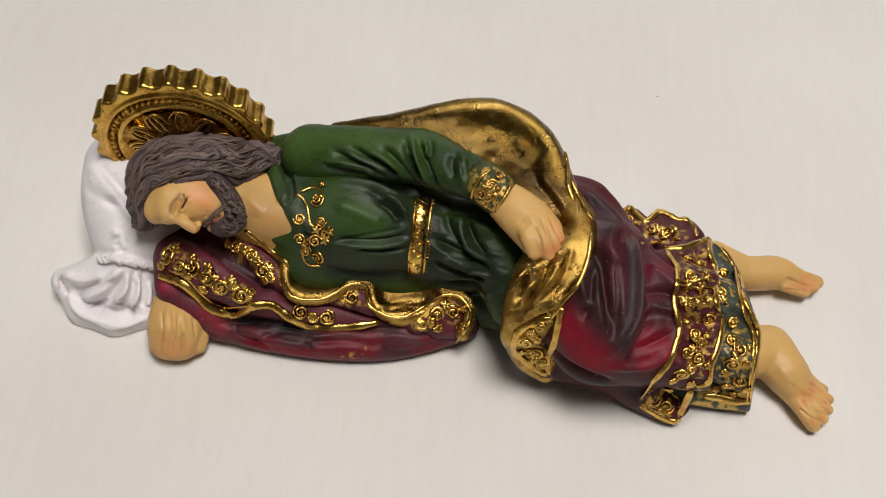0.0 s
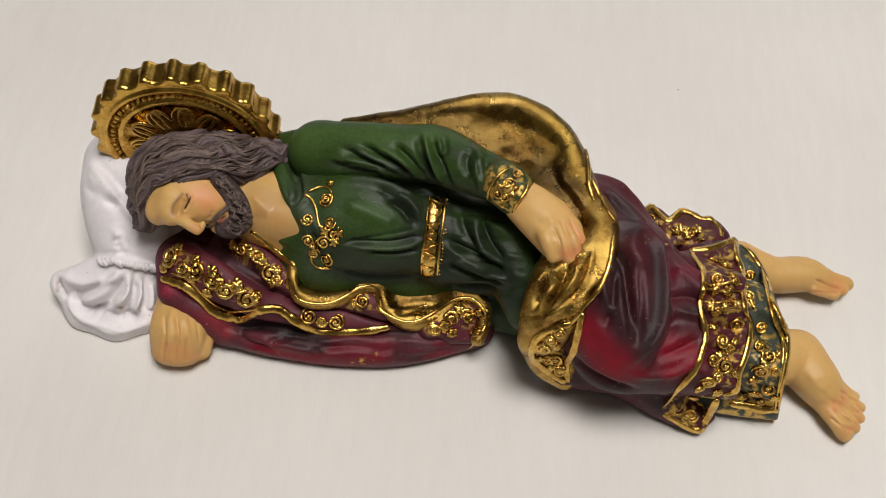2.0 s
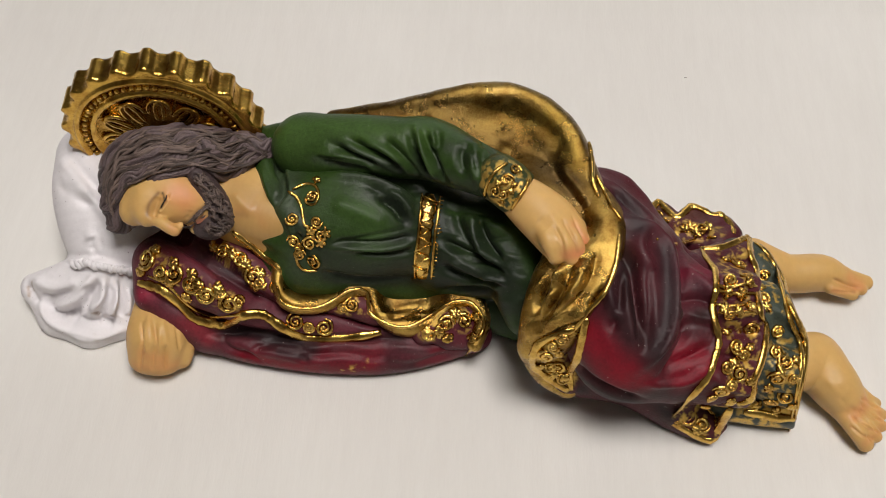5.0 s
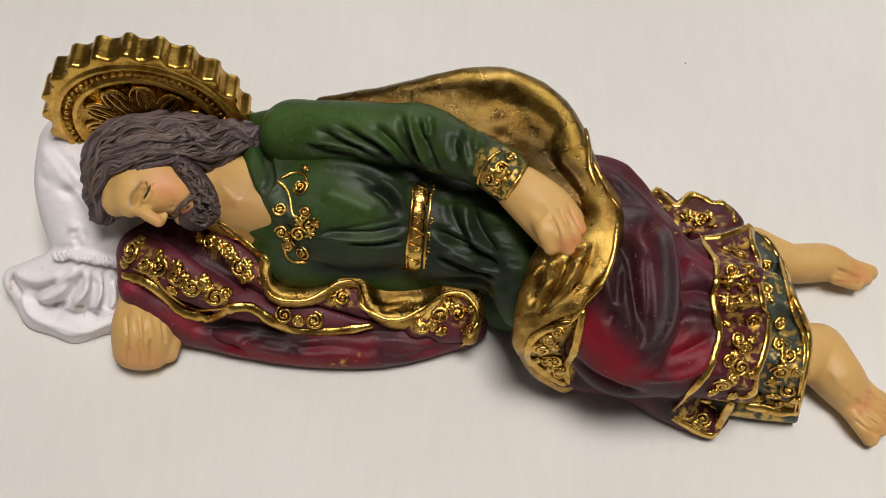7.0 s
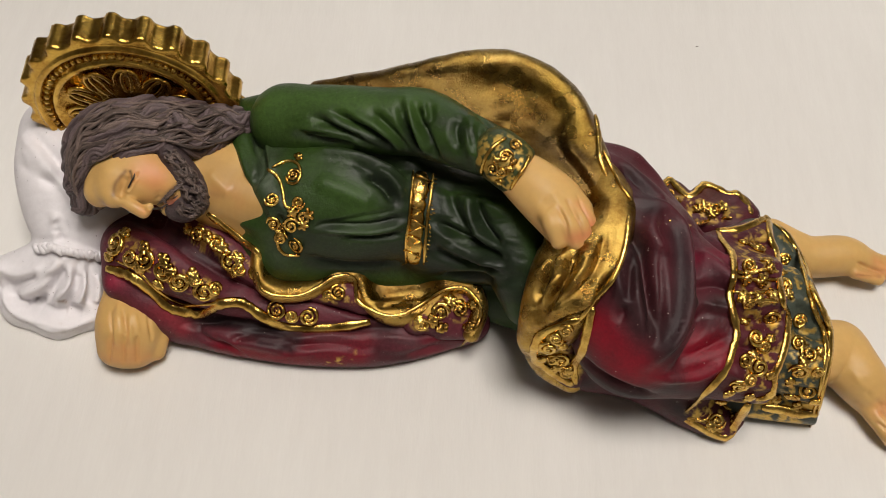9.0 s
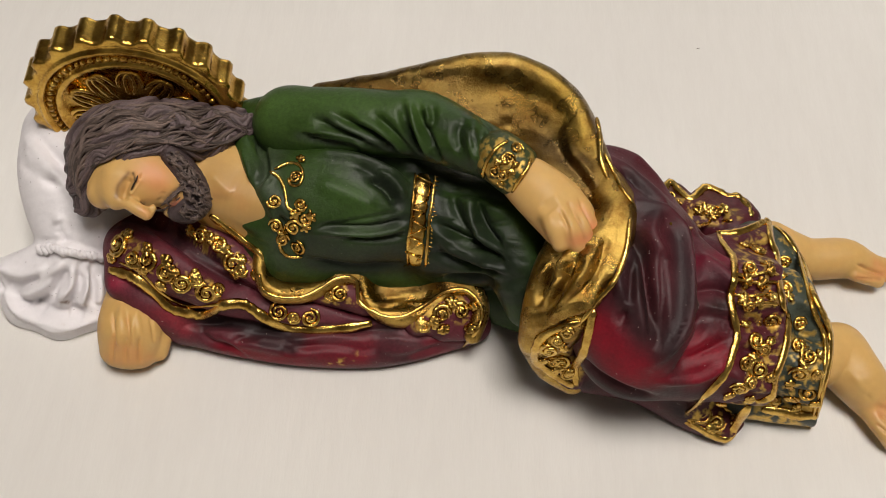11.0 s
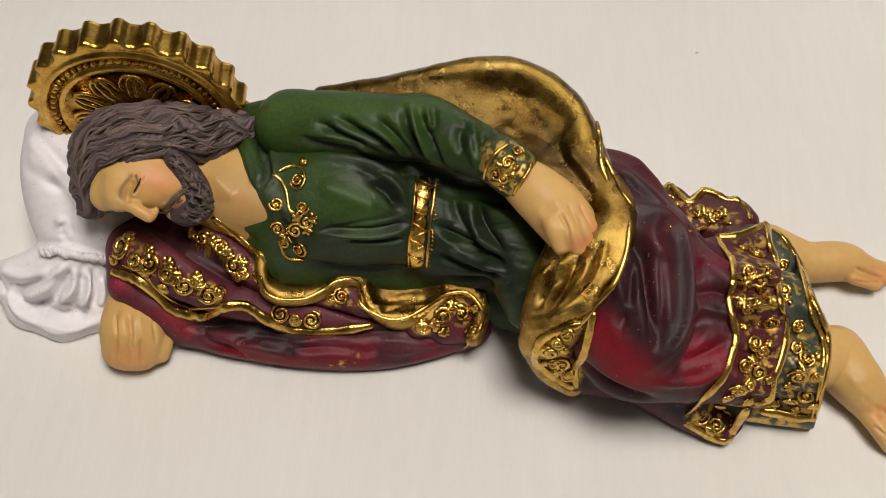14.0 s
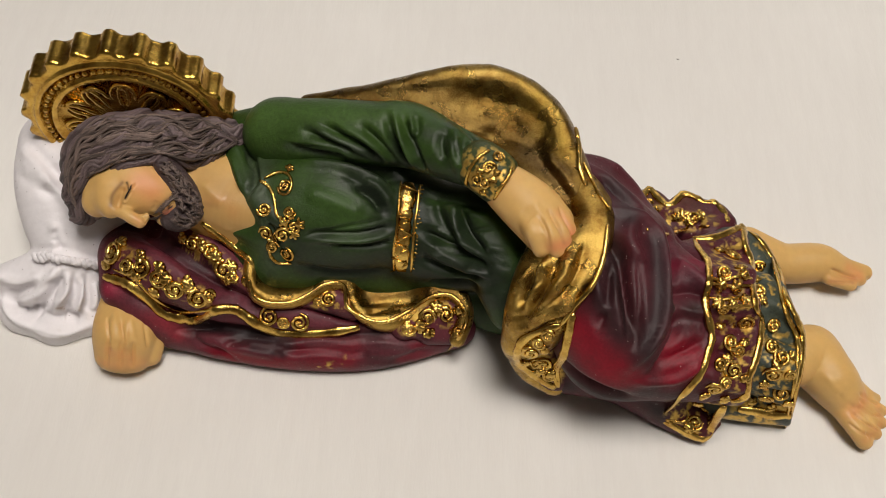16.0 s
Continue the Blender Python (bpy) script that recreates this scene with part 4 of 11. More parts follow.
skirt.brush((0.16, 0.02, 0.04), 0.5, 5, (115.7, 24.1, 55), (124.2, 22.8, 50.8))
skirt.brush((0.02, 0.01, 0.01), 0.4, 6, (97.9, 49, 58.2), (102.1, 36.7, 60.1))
skirt.gild(0.2, 6, (137.1, 41.8, 39.9), (134.6, 25, 49), (134.1, 16, 47.9))
skirt.gild(0.16, 6, (137, 14.3, 43), (136.4, 6.2, 39.6), (135.2, -0.5, 36.6))
skirt.gild(0.3, 6, (126.7, 0.2, 10.2), (133.4, -1.2, 8.7), (135.1, -2, 21.1))
# more fold shading in black paint, then red patches
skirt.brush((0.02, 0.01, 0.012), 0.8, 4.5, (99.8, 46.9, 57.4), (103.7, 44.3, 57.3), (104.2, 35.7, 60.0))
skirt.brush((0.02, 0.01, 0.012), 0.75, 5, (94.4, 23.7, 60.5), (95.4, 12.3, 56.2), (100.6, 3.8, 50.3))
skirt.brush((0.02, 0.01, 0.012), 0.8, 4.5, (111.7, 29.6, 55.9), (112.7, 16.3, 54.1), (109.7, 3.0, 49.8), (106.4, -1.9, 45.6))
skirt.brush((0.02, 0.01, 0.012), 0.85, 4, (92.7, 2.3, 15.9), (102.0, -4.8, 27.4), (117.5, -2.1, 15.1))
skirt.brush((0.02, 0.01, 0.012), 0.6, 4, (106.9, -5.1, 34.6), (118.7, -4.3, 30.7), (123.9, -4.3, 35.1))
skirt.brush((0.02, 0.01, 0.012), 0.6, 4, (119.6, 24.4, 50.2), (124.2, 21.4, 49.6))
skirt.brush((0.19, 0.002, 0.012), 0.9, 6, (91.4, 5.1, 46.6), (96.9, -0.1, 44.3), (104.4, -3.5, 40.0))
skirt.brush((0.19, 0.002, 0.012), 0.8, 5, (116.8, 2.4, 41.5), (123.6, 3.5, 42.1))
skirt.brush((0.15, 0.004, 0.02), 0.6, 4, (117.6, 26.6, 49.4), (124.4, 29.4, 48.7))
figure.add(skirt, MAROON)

far_hem = Clay(0.55)
far_hem.limb(((114.4, 65.4, 17.6, 4.0), (120.2, 71.5, 18.0, 3.9), (126.5, 65.3, 18.5, 3.9), (131.1, 69.8, 18.5, 3.9), (136.0, 67.4, 19.5, 3.9), (140.9, 65.9, 20.0, 3.9), (143.4, 61.4, 21.0, 3.9)))
far_hem.limb(((117.7, 62.5, 16.5, 6.88), (129.5, 60.7, 18.0, 6.83), (138.5, 57.2, 20.6, 5.6)))
far_hem = far_hem.skin().base((0.07, 0.0105, 0.016))
far_hem.tool(-1.5, 1.6, (123.8, 68.4, 25.2), (124.9, 62.9, 24.7), (126.6, 58, 21.2))
far_hem.tool(-1.2, 1.5, (133.1, 66.3, 25.8), (133.1, 60.2, 26.1), (134.1, 56.1, 24.7))
far_hem.tool(1.2, 1.5, (119.4, 71.7, 23.9), (121.1, 64.1, 24.1), (122.6, 58.9, 20.9))
far_hem.normals()
far_hem.gild(0.45, 5, (122, 62.6, 24.7), (129.9, 60.2, 25), (136.3, 60.7, 26.9))
far_hem.brush((0.16, 0.11, 0.03), 0.6, 3, (118.8, 72.3, 23.9), (123.3, 67.9, 24.7), (130.4, 69, 25.2), (137.5, 60.7, 27.2))
figure.add(far_hem, MAROON)

under_hem = Clay(0.6)
under_hem.limb(((144, 49.3, 20, 9.9), (155.4, 44.8, 20.1, 9.83), (169.1, 31.4, 20.6, 9.16)))
under_hem.limb(((139.4, 15.9, 25.1, 10.55), (151, 13, 22.4, 11.42), (167.5, 10.8, 16.7, 11.11)))
under_hem.limb(((139.6, 26.9, 28.5, 11.51), (151.3, 26.5, 26.9, 11.12), (167.1, 23.2, 23.2, 10.73)))
under_hem.limb(((135.7, 7.9, 7, 6.89), (151.3, 7.7, 6.3, 7.79), (170.3, 6.9, 6.4, 7.78)))
under_hem.cut((148.6, 58.5, 30), (0.82, 0.286, 0.495), 1.0)
under_hem.cut((158.4, 39.2, 25), (0.883, 0.162, 0.44), 1.0)
under_hem.cut((163.9, 22.6, 20), (0.941, -0.246, 0.23), 1.0)
under_hem = under_hem.skin().base((0.042, 0.052, 0.038))
under_hem.tool(-1.68, 2, (151.2, 49.8, 29.5), (153.4, 41.2, 29), (151.8, 28.8, 37.9))
under_hem.tool(1.44, 2, (147.6, 24, 38.5), (152.4, 21, 36.5), (156.6, 18.7, 34.3))
under_hem.tool(-1.68, 2, (147, 15.6, 34.8), (152.4, 14.4, 33.7), (157.2, 14.4, 32.4))
under_hem.tool(1.44, 2.2, (145.8, 6.6, 31.9), (151.2, 5.6, 31.1), (155.9, 6.1, 30.6))
under_hem.tool(-1.44, 2, (145.8, 2.6, 24), (151.3, 1.5, 23.3), (156.6, 1.4, 24))
under_hem.normals()
under_hem.gild(0.3, 6, (151.2, 12, 33.9), (150.6, 4, 30.2), (152.5, 1.5, 18.8))
under_hem.gild(0.15, 5, (150, 45, 29.6), (148.8, 25.8, 38.7))
under_hem.gild(0.7, 4, (145.2, 2, 11.2), (153, 1.3, 10.8), (158.6, 1.5, 14.6))
under_hem.gild(0.5, 5, (143.4, 8.4, 40.0), (148.8, 6.2, 34.3), (147.6, 1.3, 25.9))
under_hem.gild(0.8, 3.5, (143.6, 0.5, 5.5), (152.1, -0.1, 5.6), (161.7, 1.5, 0.0))
under_hem.gild(0.45, 3, (136.2, 22.6, 49.0), (139.4, 19.9, 47.7))
figure.add(under_hem, GREEN)

fist = Clay(0.45)
fist.limb(((-46.9, 24.7, 12.3, 5.63), (-46.9, 16.3, 11.3, 6.12), (-47.2, 10.5, 6.5, 5.21)), k=2)
fist.limb(((-41.4, 25.1, 12.2, 5.63), (-39.6, 16.8, 11.3, 6.12), (-40, 10.6, 6.5, 5.21)), k=5)
fist.limb(((-43.1, 14.2, 11.5, 6.45), (-43.3, 11.2, 8.2, 5.56)), k=4)
fist.limb(((-37.1, 19.6, 8.6, 3.96), (-35.1, 15, 7.1, 3.39), (-35.4, 11.3, 4.9, 3.01)), k=1.2)
fist = fist.skin().base((0.60, 0.365, 0.125))
fist.tool(-1.1, 1, (-45.7, 9.9, 16.4), (-46.5, 7.3, 12.8), (-47.1, 5, 8.1), sharp=True)
fist.tool(-1.1, 1, (-41.8, 10, 16.8), (-42.3, 7.1, 13.4), (-42.7, 4.7, 9), sharp=True)
fist.tool(-1.1, 1, (-38.4, 10.8, 16), (-38.7, 7.9, 12.6), (-39.1, 5.3, 8.6), sharp=True)
fist.tool(0.7, 1.1, (-45, 16.5, 18.7), (-44.5, 10.8, 17.4), (-44.1, 7.8, 14.4))
fist.tool(0.7, 1.1, (-40.9, 16.9, 18.6), (-40.3, 11.3, 17.3), (-40.3, 8.1, 14.2))
fist.tool(-0.9, 1.0, (-46.9, 16.6, 18.4), (-45.5, 11.3, 17.7), (-45.2, 8.1, 14.6), sharp=True)
fist.tool(-0.9, 1.0, (-42.8, 16.6, 18.8), (-41.1, 11.4, 17.9), (-40.8, 8.2, 15.0), sharp=True)
fist.tool(0.6, 1.2, (-45.3, 19.5, 18.5), (-43.6, 13.7, 18.7), (-43.0, 9.3, 16.4))
fist.tool(0.6, 1.2, (-40.3, 17.9, 18.5), (-38.9, 13.6, 17.7), (-38.5, 10.4, 14.7))
fist.tool(-0.8, 1.0, (-36.2, 17.5, 18.0), (-35.3, 13.4, 14.9), (-35.1, 11.0, 12.1), sharp=True)
fist.normals()
fist.brush((0.6, 0.26, 0.1), 0.5, 3, (-48.4, 5.8, 9.3), (-41.6, 5, 9.7), (-36.5, 7, 8.5))
fist.brush((0.5, 0.24, 0.09), 0.5, 0.8, (-46.5, 14.7, 18.3), (-45.5, 11.3, 17.7), (-45.2, 8.1, 14.6))
fist.brush((0.5, 0.24, 0.09), 0.5, 0.8, (-42.4, 14.7, 18.8), (-41.1, 11.4, 17.9), (-40.8, 8.2, 15.0))
fist.brush((0.62, 0.24, 0.1), 0.4, 3, (-45.6, 7.7, 13.5), (-39.8, 7.2, 12.3))
figure.add(fist, SKIN)

hand = Clay(0.42)
hand.limb(((66, 45.3, 60.5, 5.2), (71.0, 41.0, 60.3, 6.6), (76.5, 35.5, 59.6, 7.0), (80.5, 30.5, 58.2, 6.2)), flat=0.8)
hand.limb(((72.5, 43.5, 60.2, 4.2), (79.5, 39.5, 59.0, 4.6), (84.5, 34.5, 58.0, 4.2)), k=5)
hand.limb(((75.8, 33.5, 61.6, 2.6), (77.0, 28.0, 62.0, 2.5), (79.5, 24.2, 58.6, 2.2)), k=2)
hand.limb(((79.0, 32.5, 62.0, 2.5), (81.4, 27.6, 62.2, 2.4), (84.0, 23.6, 58.8, 2.0)), k=1.6)
hand.limb(((82.0, 33.5, 61.6, 2.4), (84.6, 28.6, 61.8, 2.2), (87.0, 24.6, 58.4, 1.9)), k=1.2)
hand.limb(((84.4, 35.5, 60.4, 2.2), (87.0, 30.8, 60.2, 2.0), (88.8, 27.0, 57.2, 1.8)), k=1.0)
hand = hand.skin().base((0.60, 0.365, 0.125))
hand.tool(-0.9, 0.9, (78.6, 30.8, 65), (80.6, 26.6, 64), (82.0, 24.0, 61), sharp=True)
hand.tool(-0.9, 0.9, (81.0, 33.4, 65), (83.4, 28.6, 64), (85.6, 25.0, 61), sharp=True)
hand.tool(-0.8, 0.8, (83.6, 35.4, 63.5), (86.0, 30.6, 63), (88.0, 26.8, 60), sharp=True)
hand.tool(-0.7, 2.2, (73.6, 33.0, 65.5), (76.4, 30.0, 65.5))
hand.tool(0.5, 1.4, (77.0, 35.0, 66), (80.2, 29.5, 65.5))
hand.normals()
hand.brush((0.62, 0.2, 0.09), 0.75, 2.6, (83.0, 24.0, 61), (86.5, 25.0, 60.8), (88.4, 27.8, 60.8))
hand.brush((0.62, 0.2, 0.09), 0.45, 2.4, (84.6, 32.5, 63.8), (87.5, 29.5, 61.5))
hand.brush((0.42, 0.18, 0.07), 0.5, 0.7, (81.0, 33.0, 65), (83.4, 28.4, 64), (85.4, 25.0, 61.5))
hand.brush((0.42, 0.18, 0.07), 0.4, 0.7, (78.6, 30.4, 65), (80.6, 26.4, 64), (82.0, 24.0, 61.5))
figure.add(hand, SKIN)

near_foot = Clay(0.45)
near_foot.limb(((156.8, 15.2, 13.5, 7.75), (168.6, 20.7, 10.4, 7.97), (174.3, 14.3, 9.3, 8.09), (179.7, 8.7, 5.7, 6.28)))
near_foot.limb(((164, 21.2, 11.2, 6.96), (170.4, 25.4, 9.0, 5.4)), k=7)
near_foot.limb(((178.1, 4.4, 6.3, 3.23), (181, -1.1, 6.2, 2.75), (183.8, -3.6, 3.8, 2.66)), k=1)
near_foot.limb(((180.1, 6.6, 6.8, 2.6), (183.9, 1.2, 6.7, 2.12), (187.4, -1.1, 4.3, 2.03)), k=1)
near_foot.limb(((181.6, 9.2, 6.9, 2.51), (185.8, 4.3, 6.8, 2.03), (189.7, 2.5, 4.4, 1.95)), k=1)
near_foot.limb(((182.6, 11.5, 7, 2.43), (186.7, 7.4, 6.9, 1.95), (190.6, 6.5, 4.4, 1.87)), k=1)
near_foot.limb(((182.5, 14, 7.1, 2.25), (186.1, 10.6, 7, 1.78), (189.4, 10.4, 4.6, 1.69)), k=1)
near_foot = near_foot.skin().base((0.60, 0.365, 0.125))
near_foot.tool(-1.1, 0.9, (179.1, 2.7, 9.4), (184.4, -3.9, 6.6), sharp=True)
near_foot.tool(-1.1, 0.9, (180.5, 4.8, 10.5), (187.1, -0.8, 7), sharp=True)
near_foot.tool(-1.1, 0.9, (181.2, 6.4, 11.6), (188.7, 2.7, 7.3), sharp=True)
near_foot.tool(-1.1, 0.9, (181, 8, 12.7), (188.6, 6.7, 8.1), sharp=True)
near_foot.tool(0.5, 1.4, (169.7, 12.1, 16.3), (178.2, 4.8, 10.9))
near_foot.tool(-0.5, 1.2, (173.7, 7.2, 13.9), (180.3, 3.8, 9.7))
near_foot.tool(-0.8, 0.8, (178.1, -0.0, 8.5), (181.0, -2.6, 8.5), (185.9, -2.7, 5.8), sharp=True)
near_foot.tool(-0.8, 0.7, (179.7, 2.9, 9.2), (183.0, 0.1, 8.5), (187.9, -0.7, 6.4), sharp=True)
near_foot.tool(-0.8, 0.7, (181.6, 5.1, 10.4), (185.5, 3.3, 8.5), (189.4, 3.4, 6.9), sharp=True)
near_foot.tool(-0.7, 0.7, (182.9, 8.6, 11.4), (186.0, 7.4, 8.9), (188.2, 6.9, 7.9), sharp=True)
near_foot.normals()
near_foot.brush((0.62, 0.2, 0.09), 0.3, 2.2, (179.1, 2.7, 9.1), (182.2, 5.9, 10.1), (183.6, 8.5, 10.8))
near_foot.brush((0.62, 0.2, 0.09), 0.3, 2.2, (182.7, -4.6, 6.8), (188.3, 0.7, 5.6), (188.4, 6, 7.9))
near_foot.brush((0.45, 0.19, 0.07), 0.6, 0.6, (178.1, -0.0, 8.5), (181.0, -2.6, 8.5), (185.3, -2.7, 6.2))
near_foot.brush((0.45, 0.19, 0.07), 0.6, 0.6, (179.7, 2.9, 9.2), (183.0, 0.1, 8.5), (187.0, -0.7, 6.8))
near_foot.brush((0.45, 0.19, 0.07), 0.6, 0.6, (181.6, 5.1, 10.4), (185.5, 3.3, 8.5), (188.6, 3.4, 7.4))
near_foot.brush((0.45, 0.19, 0.07), 0.5, 0.6, (182.9, 8.6, 11.4), (186.0, 7.4, 8.9))
near_foot.brush((0.66, 0.27, 0.11), 0.35, 3.5, (179.3, 4.2, 9.7), (183.5, 7.4, 10.3))
figure.add(near_foot, SKIN)

far_foot = Clay(0.45)
far_foot.limb(((150.2, 58.0, 14.8, 5.4), (164, 55.6, 8.6, 6.6), (176.9, 56.9, 7.8, 6.54), (184, 56.1, 6.1, 4.99)))
far_foot.limb(((153, 59.8, 16.2, 3.0), (161.3, 57.6, 11.2, 3.9)), k=3)
far_foot.limb(((184.2, 56.6, 7.6, 3.1), (193.7, 55.8, 4.9, 2.72)), k=0.8)
far_foot.limb(((182.1, 53.1, 8, 2.59), (191.6, 52.8, 5.3, 2.2)), k=0.8)
far_foot.limb(((180.1, 51.1, 8.1, 2.38), (188.3, 50.3, 5.4, 2)), k=0.8)
far_foot = far_foot.skin().base((0.60, 0.365, 0.125))
far_foot.tool(-0.6, 0.9, (181.2, 52.3, 11.2), (190.6, 51.8, 7.7))
far_foot.tool(-0.5, 0.9, (179.4, 50.5, 10.3), (188.3, 50.1, 7.5))
far_foot.tool(-0.9, 0.8, (179.6, 52.3, 11.8), (184.6, 51.9, 9.2), (188.9, 51.7, 7.7), sharp=True)
far_foot.tool(-0.7, 0.8, (179.6, 49.1, 9.1), (184.5, 49.3, 8.3), (188.1, 50.1, 7.4), sharp=True)
far_foot.normals()
far_foot.brush((0.62, 0.2, 0.09), 0.3, 2, (180.3, 49.2, 9.5), (190.6, 51.9, 7.5))
far_foot.brush((0.42, 0.16, 0.06), 0.7, 0.7, (180.9, 52.4, 11.2), (184.6, 51.9, 9.2), (188.9, 51.7, 7.7))
far_foot.brush((0.42, 0.16, 0.06), 0.6, 0.7, (180.1, 49.0, 9.0), (184.5, 49.3, 8.3), (188.1, 50.1, 7.4))
far_foot.brush((0.66, 0.25, 0.1), 0.5, 3, (186.9, 54.2, 9.7), (190.5, 53.1, 7.9))
figure.add(far_foot, SKIN)

pillow = Clay(0.6)
pillow.limb(((-74, 74.5, 25.2, 12.5), (-70.7, 61.8, 23.7, 13.9), (-67.8, 49.9, 18.2, 12.3), (-65, 41.1, 16.5, 8.06)))
pillow.limb(((-59.4, 65.4, 28.5, 12.29), (-57.1, 51.7, 20.2, 12.27), (-59.7, 42.5, 17.5, 8.05)))
pillow.limb(((-64.8, 38, 16.6, 6.62), (-77.1, 33.9, 11.6, 6.66), (-87.9, 32.5, 9.5, 4.32)), k=3)
pillow.limb(((-64.6, 38, 16.6, 6.62), (-73.5, 29.1, 5.3, 8.12), (-80.2, 24.6, 2.2, 5.77)), k=3)
pillow.limb(((-63.5, 38.1, 16.6, 6.63), (-65.5, 27.9, 6.3, 8.08), (-67.7, 20.6, 1.6, 5.27)), k=3)
pillow.limb(((-61.5, 38.8, 14.6, 6.67), (-59, 29.5, 6.4, 6.7), (-57.8, 24.2, 2.9, 4.81)), k=3)
pillow.limb(((-86.8, 31.7, 7.1, 4.82), (-80.3, 24.7, 2, 4.82), (-68.3, 20.2, 1.4, 4.32), (-57.5, 23.9, 2.3, 4.34)), k=3)
pillow = pillow.skin().base((0.78, 0.75, 0.77))
pillow.tool(1.44, 2.4, (-80.2, 66.6, 34.4), (-71.5, 56.5, 35.9), (-58.3, 44.8, 30.2))
pillow.tool(-1.68, 2.2, (-76.9, 66.6, 36.5), (-68.5, 57.4, 36.4), (-56.5, 47.3, 32))
pillow.tool(1.32, 1.8, (-67.9, 43, 28.4), (-65.5, 40.6, 26.6), (-66.5, 36.3, 24.3))
pillow.tool(-1.68, 2, (-66.7, 41, 28.4), (-64.5, 39.5, 26.8), (-64.9, 36, 24.6))
pillow.tool(-1.2, 1.5, (-73.7, 37.9, 20.8), (-63.7, 36.8, 24.1), (-54.7, 36.5, 19.8))
pillow.tool(2.4, 1.9, (-64.3, 31.6, 21.3), (-69.1, 26.6, 15.4), (-77.9, 24.3, 10.5))
pillow.tool(-2.64, 2, (-66.2, 27.9, 20.7), (-69.2, 23.2, 12.2), (-74.6, 21.9, 9.3))
pillow.tool(2.4, 1.8, (-61.9, 31.3, 20.4), (-62.5, 26.3, 15.2), (-66.1, 23.3, 12.7))
pillow.tool(-2.64, 1.8, (-60.2, 30.6, 19.2), (-62.5, 23.4, 12.7), (-64.3, 21.7, 11.3))
pillow.tool(2.16, 1.7, (-58.2, 31.7, 18.1), (-58.8, 25.6, 12.8), (-61.4, 22.6, 10.5))
pillow.tool(-2.16, 1.6, (-57.2, 31.9, 17.9), (-57.1, 25.8, 12.7), (-58.1, 23.1, 9.9))
pillow.tool(1.56, 1.6, (-55.8, 31.7, 15.2), (-55.1, 26.8, 11.1), (-56, 23.5, 8.9))
pillow.tool(-2.4, 2.2, (-83.5, 26.6, 10.1), (-77.6, 22.7, 9.7), (-67.3, 20, 9.4), (-60.1, 21.4, 8.6))
pillow.tool(1.68, 1.6, (-85.7, 26.8, 9.9), (-78.7, 20, 6.5), (-66.7, 16.4, 5.3), (-55.9, 20.4, 6))
pillow.tool(1.92, 2, (-69.1, 30.2, 19.1), (-77.5, 29, 16.1), (-86.6, 31.8, 14.6))
pillow.tool(-1.68, 2, (-71.6, 28, 17), (-79.9, 27, 12), (-83.5, 27.8, 11.9))
pillow.tool(-1.8, 1.6, (-88.7, 30.8, 13.6), (-86.9, 27.9, 11.7), (-85.4, 25.5, 9.3))
pillow.tool(-2.2, 1.9, (-62.1, 29.6, 20.4), (-68.0, 26.5, 14.9), (-74.4, 24.0, 8.5))
pillow.tool(1.6, 1.5, (-65.3, 29.7, 21.3), (-73.2, 26.8, 14.5), (-80.5, 24.7, 7.6))
pillow.tool(1.5, 1.4, (-59.7, 30.5, 17.7), (-62.5, 24.2, 16.3), (-66.2, 22.4, 12.6))
pillow.tool(-2.0, 1.6, (-57.7, 30.4, 17.4), (-60.2, 25.2, 13.3), (-63.0, 22.3, 8.9))
pillow.tool(1.5, 1.3, (-56.7, 31.5, 15.8), (-57.9, 25.0, 14.7), (-59.2, 22.9, 10.3))
pillow.tool(-1.6, 1.4, (-55.4, 31.5, 15.3), (-56.0, 26.8, 12.1), (-55.9, 22.9, 8.8))
pillow.tool(-2.4, 3.0, (-75.8, 24.1, 8.0), (-71.4, 22.4, 7.6))
pillow.tool(-2.2, 2.6, (-64.0, 22.1, 7.9), (-59.4, 21.5, 7.8))
pillow.tool(1.3, 1.5, (-81.2, 20.9, 8.8), (-74.2, 18.8, 6.5), (-64.7, 16.8, 6.6), (-56.8, 19.5, 6.4))
pillow.tool(1.6, 1.8, (-78.3, 60.2, 34.8), (-68.4, 53.5, 36.1), (-57.3, 41.5, 47.0))
pillow.tool(-1.8, 1.8, (-79.1, 57.1, 32.9), (-69.3, 50.8, 33.6), (-58.1, 40.3, 42.1))
pillow.tool(-1.3, 1.6, (-66.4, 39.4, 26.3), (-65.0, 36.7, 23.3))
pillow.tool(0.9, 1.1, (-68.0, 40.4, 26.5), (-65.9, 41.7, 27.9), (-64.6, 40.2, 25.4), (-64.0, 37.0, 23.0))
pillow.normals()
pillow.brush((0.45, 0.33, 0.25), 0.8, 0.6, (-88.6, 30.5, 12.3), (-88.3, 28, 10.7))
pillow.brush((0.45, 0.33, 0.25), 0.8, 0.5, (-65.5, 22.4, 12.4), (-64.2, 23.3, 10))
pillow.brush((0.40, 0.32, 0.26), 0.8, 0.6, (-86.9, 31.0, 14.7), (-86.9, 29.9, 11.5))
pillow.brush((0.40, 0.32, 0.26), 0.8, 0.6, (-65.5, 22.4, 12.3), (-64.3, 23.6, 10.0))
pillow.brush((0.40, 0.32, 0.26), 0.8, 0.6, (-65.1, 17.1, 6.7), (-64.1, 15.7, 6.1))
